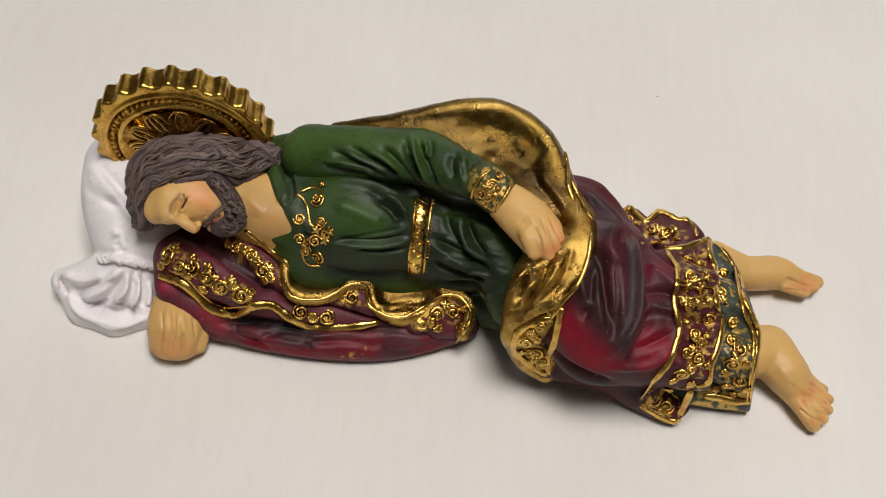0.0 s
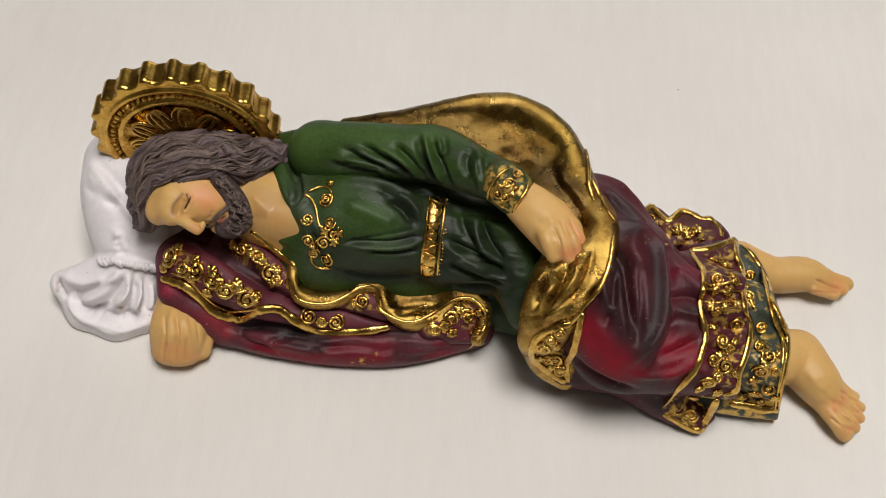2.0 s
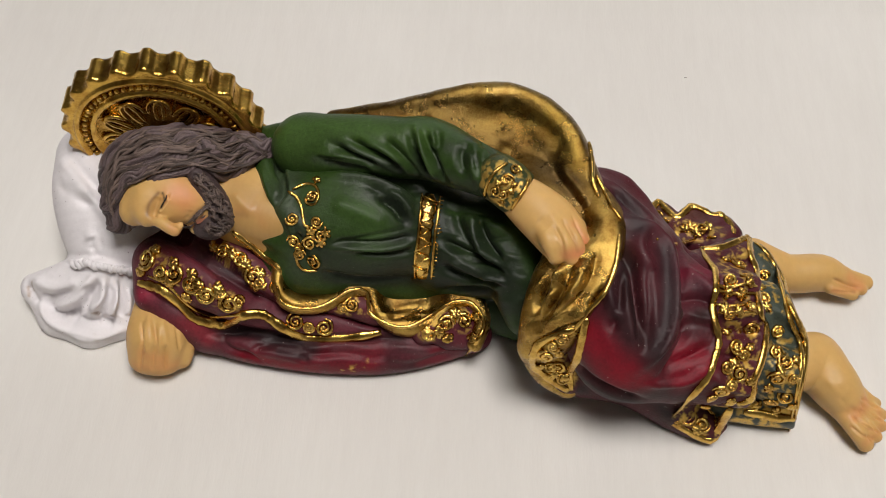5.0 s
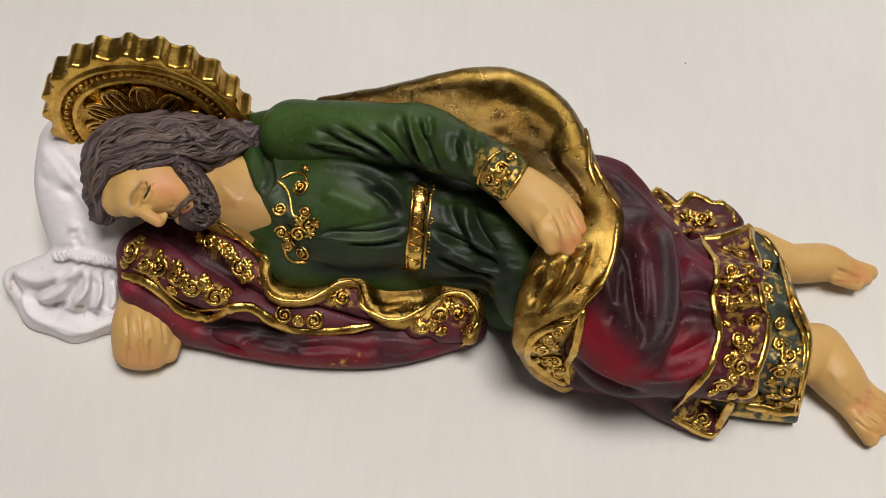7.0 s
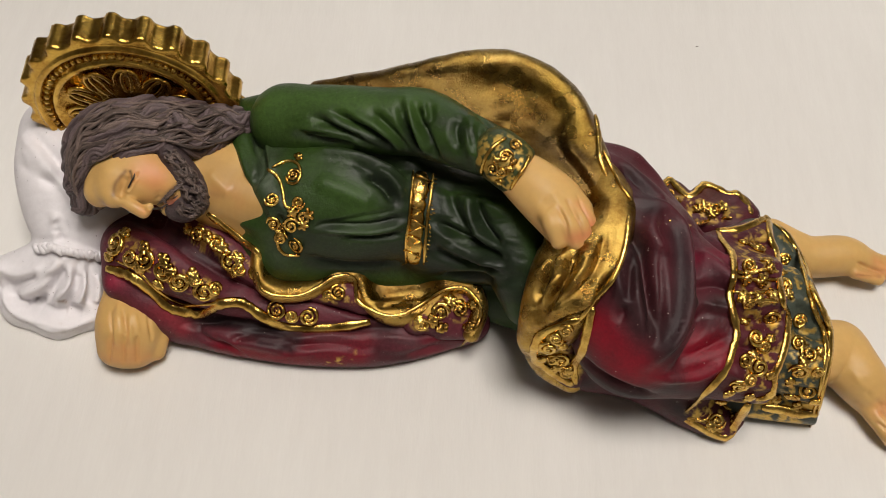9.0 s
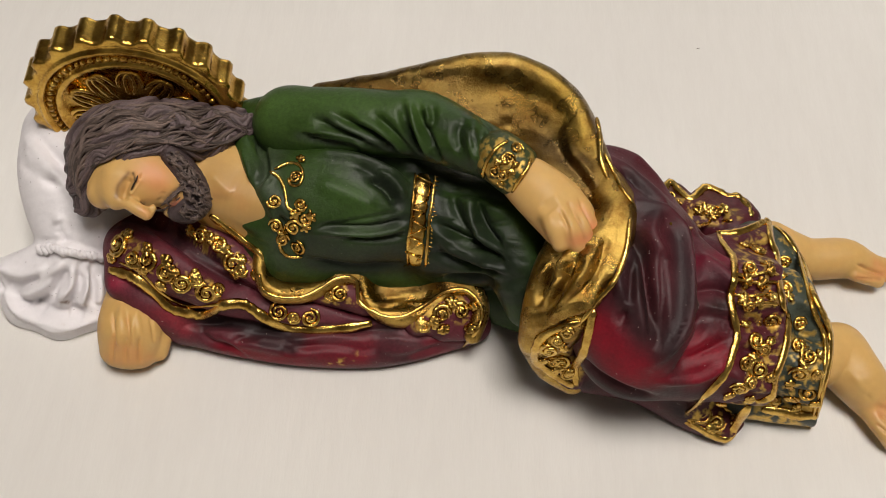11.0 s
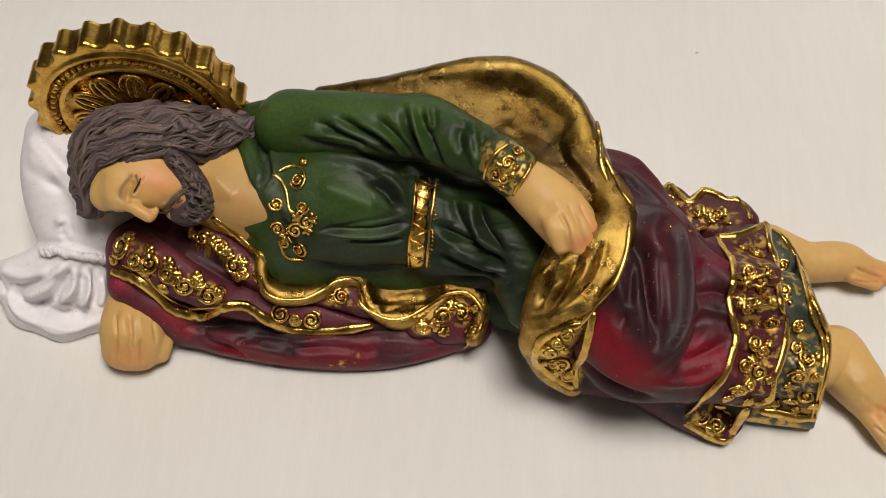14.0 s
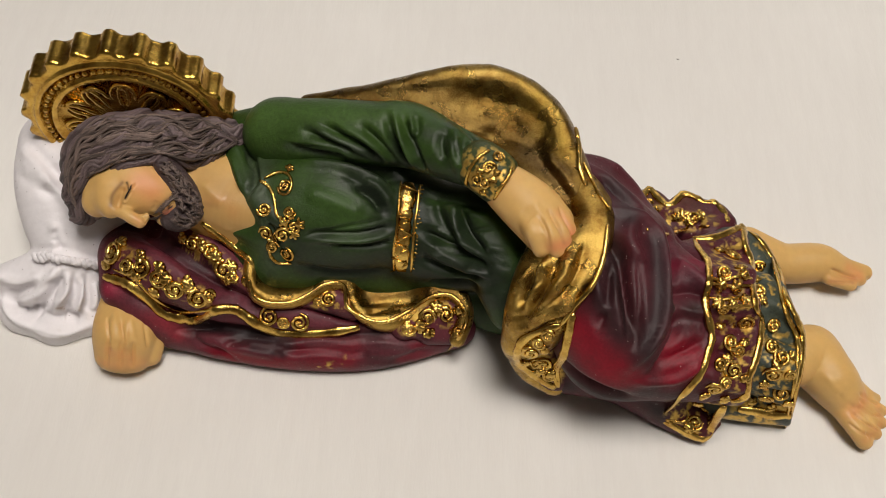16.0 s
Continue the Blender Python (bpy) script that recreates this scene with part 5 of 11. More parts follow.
# hollow between the pleats greyed, its shade put into the white
pillow.brush((0.66, 0.64, 0.66), 0.5, 3.0, (-75.8, 24.1, 8.0), (-70.7, 21.8, 7.4))
figure.add(pillow, WHITE)

face = Clay(0.3)
face.blob((-39.3, 47.2, 46.8), (14, 8.7, 10), (0, 0, 0), 3)
face.limb(((-47.7, 39.8, 46.5, 4.43), (-40.4, 40.7, 48.8, 5.28), (-30.1, 43.1, 47.4, 5.84), (-25.6, 42.7, 41.7, 5.39)), k=4)
face.limb(((-42.3, 35.4, 49.8, 1.5), (-38.5, 34.4, 50.1, 1.75), (-35.5, 33, 49.5, 1.84), (-33.5, 32.2, 48.7, 1.67)), k=1.8)
face.limb(((-31.9, 34.4, 48.6, 1.15), (-33, 33.3, 48.4, 1.32)), k=1.2)
face.limb(((-29.1, 38.2, 42.2, 2.25), (-25.6, 38.7, 40.8, 2.7)), k=2)
face.limb(((-27.9, 38.7, 46.8, 1.51), (-26.7, 38.7, 44.9, 1.34)), k=1.2)
face.limb(((-43.6, 41.6, 52.3, 2.2), (-44, 38.1, 50.3, 2.2), (-42.6, 35.8, 48.6, 1.76)), k=3)
face.limb(((-26.6, 54.5, 39.8, 9.11), (-18.5, 50.4, 38.2, 10.4), (-9.3, 46.6, 38, 9.9), (-2, 43.3, 40.1, 7.18)))
face.limb(((-22.3, 58.6, 41.2, 7.34), (-12, 54, 40.5, 8.19)))
face.limb(((-19.4, 45.9, 32.8, 6.44), (-7.3, 41.8, 31.7, 6.41)))
face = face.skin().base((0.60, 0.365, 0.125))
face.tool(-1.3, 1.5, (-39.9, 34.6, 51.7), (-39.3, 37, 52.7), (-38.2, 40, 54.8))
face.tool(1, 1.4, (-38.5, 36.2, 51.4), (-37.3, 38, 53.2), (-36, 40.3, 54.8))
face.tool(-0.7, 0.6, (-37.7, 36.3, 52.8), (-36.3, 38, 54.3), (-35.4, 41.2, 55.2), sharp=True)
face.tool(-0.6, 1.2, (-30.9, 34, 48.5), (-30.1, 37.3, 48.8), (-29.4, 38.5, 51.2))
face.tool(-0.4, 0.5, (-27.7, 37.4, 48.1), (-26.5, 37.9, 47.9), (-25.6, 38.9, 48.8), sharp=True)
face.tool(0.6, 2, (-18.6, 47.8, 48.3), (-14.4, 43.6, 47), (-11.7, 42.1, 45.6))
face.tool(-0.5, 0.9, (-32.6, 33.3, 50.0), (-31.6, 33.0, 49.1))
face.normals()
face.brush((0.62, 0.2, 0.08), 0.5, 5.5, (-32.6, 42.3, 55), (-30.8, 41.3, 54.1))
face.brush((0.06, 0.04, 0.04), 0.8, 0.9, (-31.1, 34, 48.1), (-30, 37.2, 47), (-27.7, 38.3, 49.7), (-25.4, 40.7, 50.5))
face.brush((0.5, 0.15, 0.1), 0.8, 1.7, (-28.2, 37, 46.7), (-26.2, 37.8, 47.3))
face.brush((0.62, 0.2, 0.09), 0.3, 2, (-32.9, 31.2, 49.9), (-33.9, 32.2, 50.7))
# neck browner, its shading put into the skin colour
face.brush((0.4, 0.23, 0.08), 0.55, 8, (-17.5, 47.4, 48.6), (-7.8, 42.6, 47.1), (-1, 38.6, 45.4))
face.brush((0.4, 0.23, 0.08), 0.6, 5, (-17.1, 40.1, 43.1), (-5.7, 36.5, 41.2))
face.brush((0.42, 0.24, 0.09), 0.5, 2.2, (-40.8, 34.4, 51.4), (-40, 37.8, 52.2))
face.brush((0.70, 0.19, 0.08), 0.22, 4.5, (-33.4, 40.8, 54.6), (-30.8, 39.9, 53.3))
face.brush((0.02, 0.012, 0.01), 0.9, 0.45, (-37.5, 41.2, 55.2), (-36.4, 38.5, 55.0), (-37.5, 37.1, 53.3))
face.brush((0.22, 0.11, 0.045), 0.8, 0.7, (-41.6, 35.3, 51.9), (-41.2, 38.0, 53.6), (-38.8, 41.1, 55.2))
# shadow hollows along the neck tendons painted as darker skin
face.brush((0.5, 0.25, 0.09), 0.5, 2.5, (-16.2, 42.5, 46.2), (-11.2, 42.5, 46.7), (-8.5, 39.8, 45.1))
face.brush((0.34, 0.18, 0.07), 0.5, 1.2, (-17.1, 41.9, 45.3), (-12.1, 41.6, 45.1))
face.brush((0.56, 0.15, 0.11), 0.75, 1.1, (-28.9, 36.7, 44.9), (-26.7, 36.9, 46.3))
figure.add(face, SKIN)

hair = Clay(0.3)
hair.limb(((-50.2, 47.9, 43, 8.95), (-48.8, 53.6, 48.1, 11.5), (-39.9, 55.6, 52.6, 10.98), (-29.3, 58.2, 51.8, 9.33), (-21.1, 62.8, 48.4, 7.27), (-14.1, 65.7, 46.7, 5.53), (-10.7, 66.2, 46.5, 3.25)))
hair.limb(((-54.5, 40.9, 38.8, 4.08), (-54.4, 44.1, 43.1, 5.03), (-53.3, 50.6, 45.4, 7.18)), k=2)
hair.limb(((-29, 53.1, 53.9, 5.32), (-22.6, 56.2, 50.5, 4.5), (-15.7, 59.3, 48.9, 2.74)), k=2)
hair = hair.skin().base((0.06, 0.04, 0.04))
hairline = ((-56.0, 38.0, 42.2), (-53.2, 40.0, 46.8), (-49.3, 40.9, 51.5), (-44.8, 43.4, 55.4), (-39.2, 46.2, 57.5), (-33.4, 47.9, 59.7), (-29.7, 50.6, 60.5), (-26.0, 51.9, 60.5), (-23.2, 51.8, 57.8), (-20.7, 52.1, 54.1), (-18.1, 55.1, 53.1), (-16.4, 59.1, 52.2), (-12.0, 61.9, 50.4))
temple = ((-57.3, 41.8, 46.7), (-53.1, 44.0, 55.1), (-48.0, 47.8, 59.1), (-40.8, 50.2, 61.3), (-35.1, 52.9, 64.1), (-31.9, 55.4, 62.7), (-28.1, 55.5, 61.5), (-24.6, 55.6, 58.6), (-21.6, 54.6, 56.1), (-18.6, 56.8, 56.3), (-17.3, 61.9, 54.5), (-14.6, 64.0, 52.8), (-10.6, 63.2, 50.1))
crown = ((-55.1, 44.6, 54.1), (-51.6, 48.3, 60.2), (-45.9, 50.8, 63.7), (-39.8, 53.3, 64.7), (-35.2, 57.6, 64.1), (-31.1, 59.4, 62.2), (-26.1, 58.6, 61.9), (-22.4, 57.6, 59.3), (-19.6, 61.9, 55.8), (-17.2, 65.7, 54.1), (-12.4, 66.0, 52.4))
parting = ((-53.2, 49.0, 59.1), (-48.9, 52.7, 63.1), (-44.5, 56.2, 63.2), (-38.3, 58.1, 63.7), (-32.8, 60.3, 63.0), (-27.0, 62.1, 60.8), (-22.7, 62.7, 57.9), (-19.3, 65.1, 55.9), (-14.4, 67.5, 52.1))
hair.comb((hairline, temple, crown, parting), 0.95, 0.9, 1.15)
hair.smooth(1, 0.3)
hair.normals()
hair.drybrush((0.16, 0.115, 0.115), 0.8)
figure.add(hair, HAIR)

beard = Clay(0.36)
beard.limb(((-28.6, 48.3, 55.3, 2.82), (-25.8, 46.4, 51.4, 3.9), (-23.6, 43.8, 46.7, 4.72), (-22.7, 41.4, 43.5, 5), (-24.4, 38.7, 42.9, 4.46), (-26.7, 37.3, 43, 3.04)), k=2)
beard = beard.skin().base((0.06, 0.04, 0.04))
beard.tool(0.7, 0.45, (-19.8, 39.5, 47.3), (-19, 40.3, 47), (-18.7, 40.3, 46.5))
beard.tool(-0.7, 0.45, (-22.4, 40.2, 49.5), (-21.7, 40.3, 49.3), (-21.6, 39.6, 48.6))
beard.tool(0.7, 0.45, (-22.2, 43.3, 52.1), (-21.4, 43.3, 51.4), (-21.2, 42.3, 50.6))
beard.tool(-0.7, 0.45, (-28.8, 46.4, 57.3), (-27.8, 46.9, 57.5), (-27.2, 46.6, 57.1))
beard.tool(0.7, 0.45, (-25.6, 45.7, 55.9), (-24.6, 46, 55.4), (-24.1, 45.6, 54.9))
beard.tool(-0.7, 0.45, (-22.1, 40.8, 50), (-21.4, 41.1, 49.9), (-21.2, 40.9, 49.5))
beard.tool(0.7, 0.45, (-24.2, 45, 54.7), (-23.6, 45.6, 54.6), (-23.7, 45.3, 54.5))
beard.tool(-0.7, 0.45, (-23.2, 35.7, 46), (-22, 35.9, 45.5), (-21.3, 35.7, 44.3))
beard.tool(0.7, 0.45, (-19.8, 40.5, 48), (-19, 41.1, 47.4), (-18.5, 40.8, 46.7))
beard.tool(-0.7, 0.45, (-22.4, 39.5, 48.7), (-21.4, 39.7, 48.5), (-21.3, 39, 47.8))
beard.tool(0.7, 0.45, (-24.9, 35.3, 45.8), (-23.8, 35.3, 45.7), (-23.8, 34.7, 44.8))
beard.tool(-0.7, 0.45, (-21.3, 38.9, 47.6), (-20.4, 38.7, 47), (-20.3, 37.8, 46.1))
beard.tool(0.7, 0.45, (-24.2, 44.6, 54.4), (-23.1, 44.6, 53.6), (-22.5, 44, 52.8))
beard.tool(-0.7, 0.45, (-26.5, 45.9, 56.4), (-25.4, 46.5, 56.1), (-24.4, 46.3, 55.6))
beard.tool(0.7, 0.45, (-24.2, 42.5, 52.6), (-22.9, 42.6, 52.1), (-22.2, 42.2, 51.3))
beard.tool(-0.7, 0.45, (-20.5, 41, 49.1), (-20.1, 41.2, 48.8), (-20, 40.8, 48.5))
beard.tool(0.7, 0.45, (-24.2, 37.1, 47.1), (-23.4, 36.7, 46.8), (-23.5, 35.7, 46))
beard.tool(-0.7, 0.45, (-19.6, 39.2, 46.8), (-18.9, 39.3, 46), (-19, 38.4, 45.1))
beard.tool(0.7, 0.45, (-25.6, 35.5, 45.9), (-24.5, 34.9, 45.7), (-24.1, 34.4, 44.4))
beard.tool(-0.7, 0.45, (-23.7, 44.2, 54.1), (-22.4, 44.4, 53.7), (-22.2, 43.7, 52.4))
beard.tool(0.7, 0.45, (-20.4, 39, 46.6), (-19.5, 39.2, 46.1), (-19.3, 38.7, 45.6))
beard.tool(-0.7, 0.45, (-25.2, 44.1, 54.5), (-23.4, 44.3, 54.6), (-23.3, 44.1, 53.5))
beard.tool(0.7, 0.45, (-22.1, 40.8, 49.6), (-20.7, 41.1, 49.2), (-20.1, 40.9, 48.4))
beard.tool(-0.7, 0.45, (-24.9, 35, 46.4), (-23.7, 35.1, 46.2), (-23.4, 34.7, 45.2))
beard.tool(0.7, 0.45, (-23, 44.2, 53.4), (-22, 44.6, 52.6), (-21.8, 44, 52.1))
beard.tool(-0.7, 0.45, (-23, 36.6, 47), (-22, 37.4, 46.8), (-21.9, 37.2, 46.7))
beard.tool(0.7, 0.45, (-22.1, 41.2, 49.5), (-20.4, 41.2, 49.5), (-19.8, 41, 48.3))
beard.tool(-0.7, 0.45, (-22.2, 43, 52.1), (-20.8, 43.5, 50.9), (-20.3, 42.8, 50))
beard.tool(0.7, 0.45, (-21.4, 41.4, 49.9), (-20.3, 41.5, 49.6), (-20.4, 41.2, 48.4))
beard.tool(-0.7, 0.45, (-26.2, 46.6, 56.1), (-25.5, 47.1, 56.3), (-25.7, 46.8, 56))
beard.tool(0.7, 0.45, (-27.8, 46.1, 56.9), (-26.7, 46.1, 56.4), (-26.2, 45.5, 56))
beard.tool(-0.7, 0.45, (-21.6, 38.3, 47.3), (-21.2, 38.9, 47.1), (-21.1, 38.3, 47))
beard.tool(0.7, 0.45, (-23.4, 37.7, 47.3), (-21.9, 38.4, 47.3), (-21.3, 38.3, 47))
beard.tool(-0.7, 0.45, (-22.6, 43.8, 53.1), (-21.3, 44.1, 52.6), (-21.3, 43.9, 51.5))
beard.tool(0.7, 0.45, (-23.4, 39.4, 48.8), (-22.7, 39.7, 48.9), (-22.7, 39.1, 48.4))
beard.tool(-0.7, 0.45, (-25.6, 45.2, 55.6), (-24.7, 45.5, 55.7), (-24.8, 45.3, 55.2))
beard.tool(0.7, 0.45, (-27.5, 47.2, 57.1), (-26.5, 47.3, 57.1), (-26.4, 46.8, 56.8))
beard.tool(-0.7, 0.45, (-25.5, 44.1, 54.5), (-24.6, 44.7, 54.3), (-24.2, 44.3, 54.1))
beard.tool(0.7, 0.45, (-24.4, 45.2, 55), (-23.2, 45.6, 54.7), (-23, 44.9, 53.9))
beard.tool(-0.7, 0.45, (-24.1, 43.2, 53.3), (-23.4, 43.9, 53.4), (-23.2, 43.7, 53.2))
beard.tool(0.7, 0.45, (-25.3, 34.8, 46.2), (-23.8, 35.6, 46.1), (-23.5, 35.5, 45.5))
beard.tool(-0.7, 0.45, (-24.2, 37.4, 47.3), (-23.4, 37.4, 47.3), (-23.2, 36.1, 47.2))
beard.tool(0.7, 0.45, (-28.5, 46.3, 57.1), (-28.1, 46, 57), (-28.1, 45.2, 55.9))
beard.tool(-0.7, 0.45, (-20.3, 41.1, 48.5), (-18.9, 41, 48.1), (-18.4, 40.5, 47.1))
beard.tool(0.7, 0.45, (-22.3, 36.3, 45.8), (-21, 36.7, 45.7), (-20.5, 36.7, 45.1))
beard.tool(-0.7, 0.45, (-25.3, 44.7, 55), (-24.5, 44.9, 54.9), (-24.9, 45, 53.7))
beard.tool(0.7, 0.45, (-24.2, 36, 46.5), (-22.9, 36.3, 45.4), (-22, 35.6, 44.7))
beard.tool(-0.7, 0.45, (-21.8, 42.2, 51.1), (-21.1, 43.3, 50), (-20, 43.2, 49.6))
beard.tool(0.7, 0.45, (-20.5, 40.2, 48.4), (-19.2, 40.3, 47.5), (-19, 39.8, 46.6))
beard.tool(-0.7, 0.45, (-20.2, 41.1, 50.1), (-19.6, 42.8, 49), (-19.1, 42.8, 48.3))
beard.tool(0.7, 0.45, (-25, 44.3, 54), (-24.4, 43.7, 53.8), (-24.2, 42.8, 52.9))
beard.tool(-0.7, 0.45, (-28.1, 45.5, 57.5), (-27, 45.6, 56.6), (-26.7, 45.1, 55.8))
beard.tool(0.7, 0.45, (-24.9, 35.8, 46.3), (-24.5, 35.7, 46.4), (-24.5, 34.7, 46.3))
beard.tool(-0.7, 0.45, (-21.6, 36.5, 46.3), (-20.7, 36.7, 46), (-20.9, 36.3, 45.1))
beard.tool(0.7, 0.45, (-23, 42.8, 52.6), (-22.3, 43.5, 52.3), (-22.3, 43.1, 52))
beard.tool(-0.7, 0.45, (-20.4, 41.5, 48.4), (-19, 41.7, 47.7), (-18.4, 41.3, 46.5))
beard.tool(0.7, 0.45, (-27.8, 45.6, 56.6), (-27.1, 45.7, 55.8), (-26.7, 44.5, 55.2))
beard.tool(-0.7, 0.45, (-21.4, 36.2, 44.9), (-20.8, 36.2, 44.7), (-20.8, 35.8, 43.6))
beard.tool(0.7, 0.45, (-25.6, 44.3, 54.7), (-24.5, 45, 54.2), (-23.9, 44.3, 53.9))
beard.tool(-0.7, 0.45, (-23.1, 35, 45), (-21.8, 35.4, 44.6), (-21.4, 35.4, 43.6))
beard.tool(0.7, 0.45, (-25.6, 44.6, 55), (-24.9, 45, 54.6), (-25.1, 44.8, 53.8))
beard.tool(-0.7, 0.45, (-21.6, 40.8, 49.9), (-20.3, 41.2, 50), (-20, 41, 49.9))
beard.tool(0.7, 0.45, (-22.7, 38.4, 47.7), (-21.9, 38.6, 47.8), (-21.6, 38, 47.4))
beard.tool(-0.7, 0.45, (-20.7, 42.1, 50), (-20, 42.1, 48.9), (-20.2, 41.7, 47.7))
beard.tool(0.7, 0.45, (-22.6, 35.7, 44.8), (-21.9, 36, 44.1), (-21.4, 35.3, 42.9))
beard.tool(-0.7, 0.45, (-25.6, 44.2, 54.8), (-25.2, 44.7, 54.2), (-24.9, 44.1, 54.2))
beard.tool(0.7, 0.45, (-21, 39.8, 48.1), (-19.8, 39.9, 48), (-19.4, 39.5, 46.9))
beard.tool(-0.7, 0.45, (-21.7, 43.3, 52.5), (-21.2, 44, 51.3), (-21.1, 43.7, 50))
beard.tool(0.7, 0.45, (-19.9, 38.5, 46.4), (-19.2, 39.2, 46.1), (-19.2, 39.2, 45.8))
beard.tool(-0.7, 0.45, (-20.7, 39.3, 47.8), (-18.9, 39.9, 48.1), (-18.5, 40, 47.3))
beard.tool(0.7, 0.45, (-23.2, 40.1, 49.6), (-22.4, 40.4, 49.3), (-22.3, 39.5, 49.1))
beard.tool(-0.7, 0.45, (-25.8, 45.8, 56.1), (-25.1, 45.6, 55.6), (-24.6, 44.6, 55.2))
beard.tool(0.7, 0.45, (-23.5, 40, 49.6), (-22, 40.1, 49.2), (-21.9, 40.1, 48.1))
beard.tool(-0.7, 0.45, (-23.1, 34.9, 44.6), (-22, 35.2, 43.9), (-21.7, 35.3, 41.8))
beard.tool(0.7, 0.45, (-21.4, 37.2, 46.3), (-20.5, 37.3, 45.8), (-20.3, 36.8, 45.3))
beard.tool(-0.7, 0.45, (-20.8, 39.4, 47.7), (-19.1, 39.3, 47.5), (-19.1, 39.1, 45.9))
beard.tool(0.7, 0.45, (-25.6, 35.4, 46), (-24.5, 35.3, 46.9), (-23.7, 35.2, 46.6))
beard.tool(-0.7, 0.45, (-28.1, 45.5, 57.1), (-26.7, 45.7, 56.3), (-26, 45, 55.5))
beard.tool(0.7, 0.45, (-23.1, 38.9, 48.2), (-21.6, 38.9, 47.9), (-20.9, 38.5, 46.8))
beard.tool(-0.7, 0.45, (-20.2, 41, 49.8), (-19.4, 42.3, 48.4), (-19, 42.1, 47.5))
beard.tool(0.7, 0.45, (-21.9, 39.8, 48.7), (-20.9, 40, 48.6), (-20.5, 39.4, 48.4))
beard.tool(-0.7, 0.45, (-24.5, 42.1, 52.2), (-22.9, 42.1, 52.6), (-22.2, 42.2, 52.2))
beard.tool(0.7, 0.45, (-23.7, 42.2, 52.9), (-23.1, 42.6, 52.1), (-22.7, 41.7, 51.2))
beard.tool(-0.7, 0.45, (-23.2, 35.4, 45.6), (-22, 35.6, 45.3), (-22, 35.3, 44.6))
beard.tool(0.7, 0.45, (-27, 45, 56.1), (-25.9, 46, 55.8), (-25.1, 45.8, 55.1))
beard.tool(-0.7, 0.45, (-23.8, 40.7, 50.4), (-23.1, 40.9, 50.5), (-23.1, 40.6, 50.1))
beard.tool(0.7, 0.45, (-22.7, 38.4, 48), (-21.4, 37.8, 47.9), (-21.2, 37.6, 46.6))
beard.tool(-0.7, 0.45, (-22.9, 35.7, 45), (-21.8, 36.3, 44.8), (-21.3, 36.4, 44.5))
beard.tool(0.7, 0.45, (-24.1, 34.4, 45.7), (-23.2, 35.5, 45.5), (-23.1, 35.9, 45.2))
beard.tool(-0.7, 0.45, (-21.8, 37.6, 48.6), (-20.8, 38.4, 47), (-20.3, 37.9, 46))
beard.tool(0.7, 0.45, (-23.4, 38.5, 47.7), (-22.2, 37.7, 48.4), (-22.3, 37.7, 46.8))
beard.tool(-0.7, 0.45, (-28.5, 45.6, 56.7), (-27.8, 45.9, 56.4), (-27.8, 45, 55.8))
beard.tool(0.7, 0.45, (-26.3, 46.4, 56.6), (-25.9, 46.9, 55.8), (-25.5, 46.3, 55.9))
beard.tool(-0.7, 0.45, (-27.5, 46.7, 56.9), (-26.3, 46.9, 57.5), (-26.3, 46.7, 57))
beard.tool(0.7, 0.45, (-21.3, 39.9, 48.7), (-20.2, 39.9, 48.7), (-20.7, 39.7, 47.4))
beard.tool(-0.7, 0.45, (-23.8, 44.2, 54), (-22.9, 44.7, 53.5), (-22, 44.4, 53.3))
beard.tool(0.7, 0.45, (-19.9, 38.2, 46), (-18.8, 38.9, 45), (-18.3, 39.1, 43.3))
beard.tool(-0.7, 0.45, (-22.2, 39.8, 49.9), (-21.3, 39.9, 49), (-21.1, 39.4, 47.6))
beard.tool(0.7, 0.45, (-28.5, 45.8, 57.1), (-27.5, 46.3, 56.3), (-27, 44.7, 56))
beard.tool(-0.7, 0.45, (-20.3, 41.1, 49.7), (-20.1, 41.6, 48.7), (-19.8, 40.6, 48.3))
beard.tool(0.7, 0.45, (-26, 44.4, 55), (-25.1, 44.9, 54.7), (-24.7, 44.8, 54.5))
beard.tool(-0.7, 0.45, (-22.4, 36.7, 46.4), (-21.3, 36.2, 46.2), (-21.8, 36.6, 44.4))
beard.tool(0.7, 0.45, (-24.2, 38.7, 47.7), (-22.7, 38.4, 48.6), (-22, 37.6, 48.8))
beard.tool(-0.7, 0.45, (-24.9, 44.5, 55.3), (-24.5, 45, 53.7), (-23.9, 44, 53.5))
beard.tool(0.7, 0.45, (-23.7, 43.8, 52.9), (-22.5, 44.3, 52.5), (-21.9, 44, 51.6))
beard.tool(-0.7, 0.45, (-24.1, 38, 47.3), (-23.5, 37.6, 46.7), (-23.2, 36.2, 47))
beard.tool(0.7, 0.45, (-27.7, 45.8, 57.1), (-26.9, 46.1, 56), (-26.2, 45.4, 55.3))
beard.tool(-0.7, 0.45, (-24.1, 42.4, 52.7), (-22.9, 42.1, 52.6), (-22.4, 41.7, 51.6))
beard.tool(0.7, 0.45, (-24.5, 37.4, 47.1), (-23.8, 37.8, 46.4), (-23.5, 36.4, 46.8))
beard.tool(-0.7, 0.45, (-26, 44.3, 55.1), (-25.2, 45.1, 53.7), (-24.2, 43.3, 54.3))
beard.tool(0.7, 0.45, (-28.2, 45, 56.8), (-26.6, 45.1, 56.1), (-26, 44.4, 55))
beard.tool(-0.7, 0.45, (-21.6, 40.6, 49.8), (-20.6, 40.7, 49.7), (-20.9, 40.3, 49))
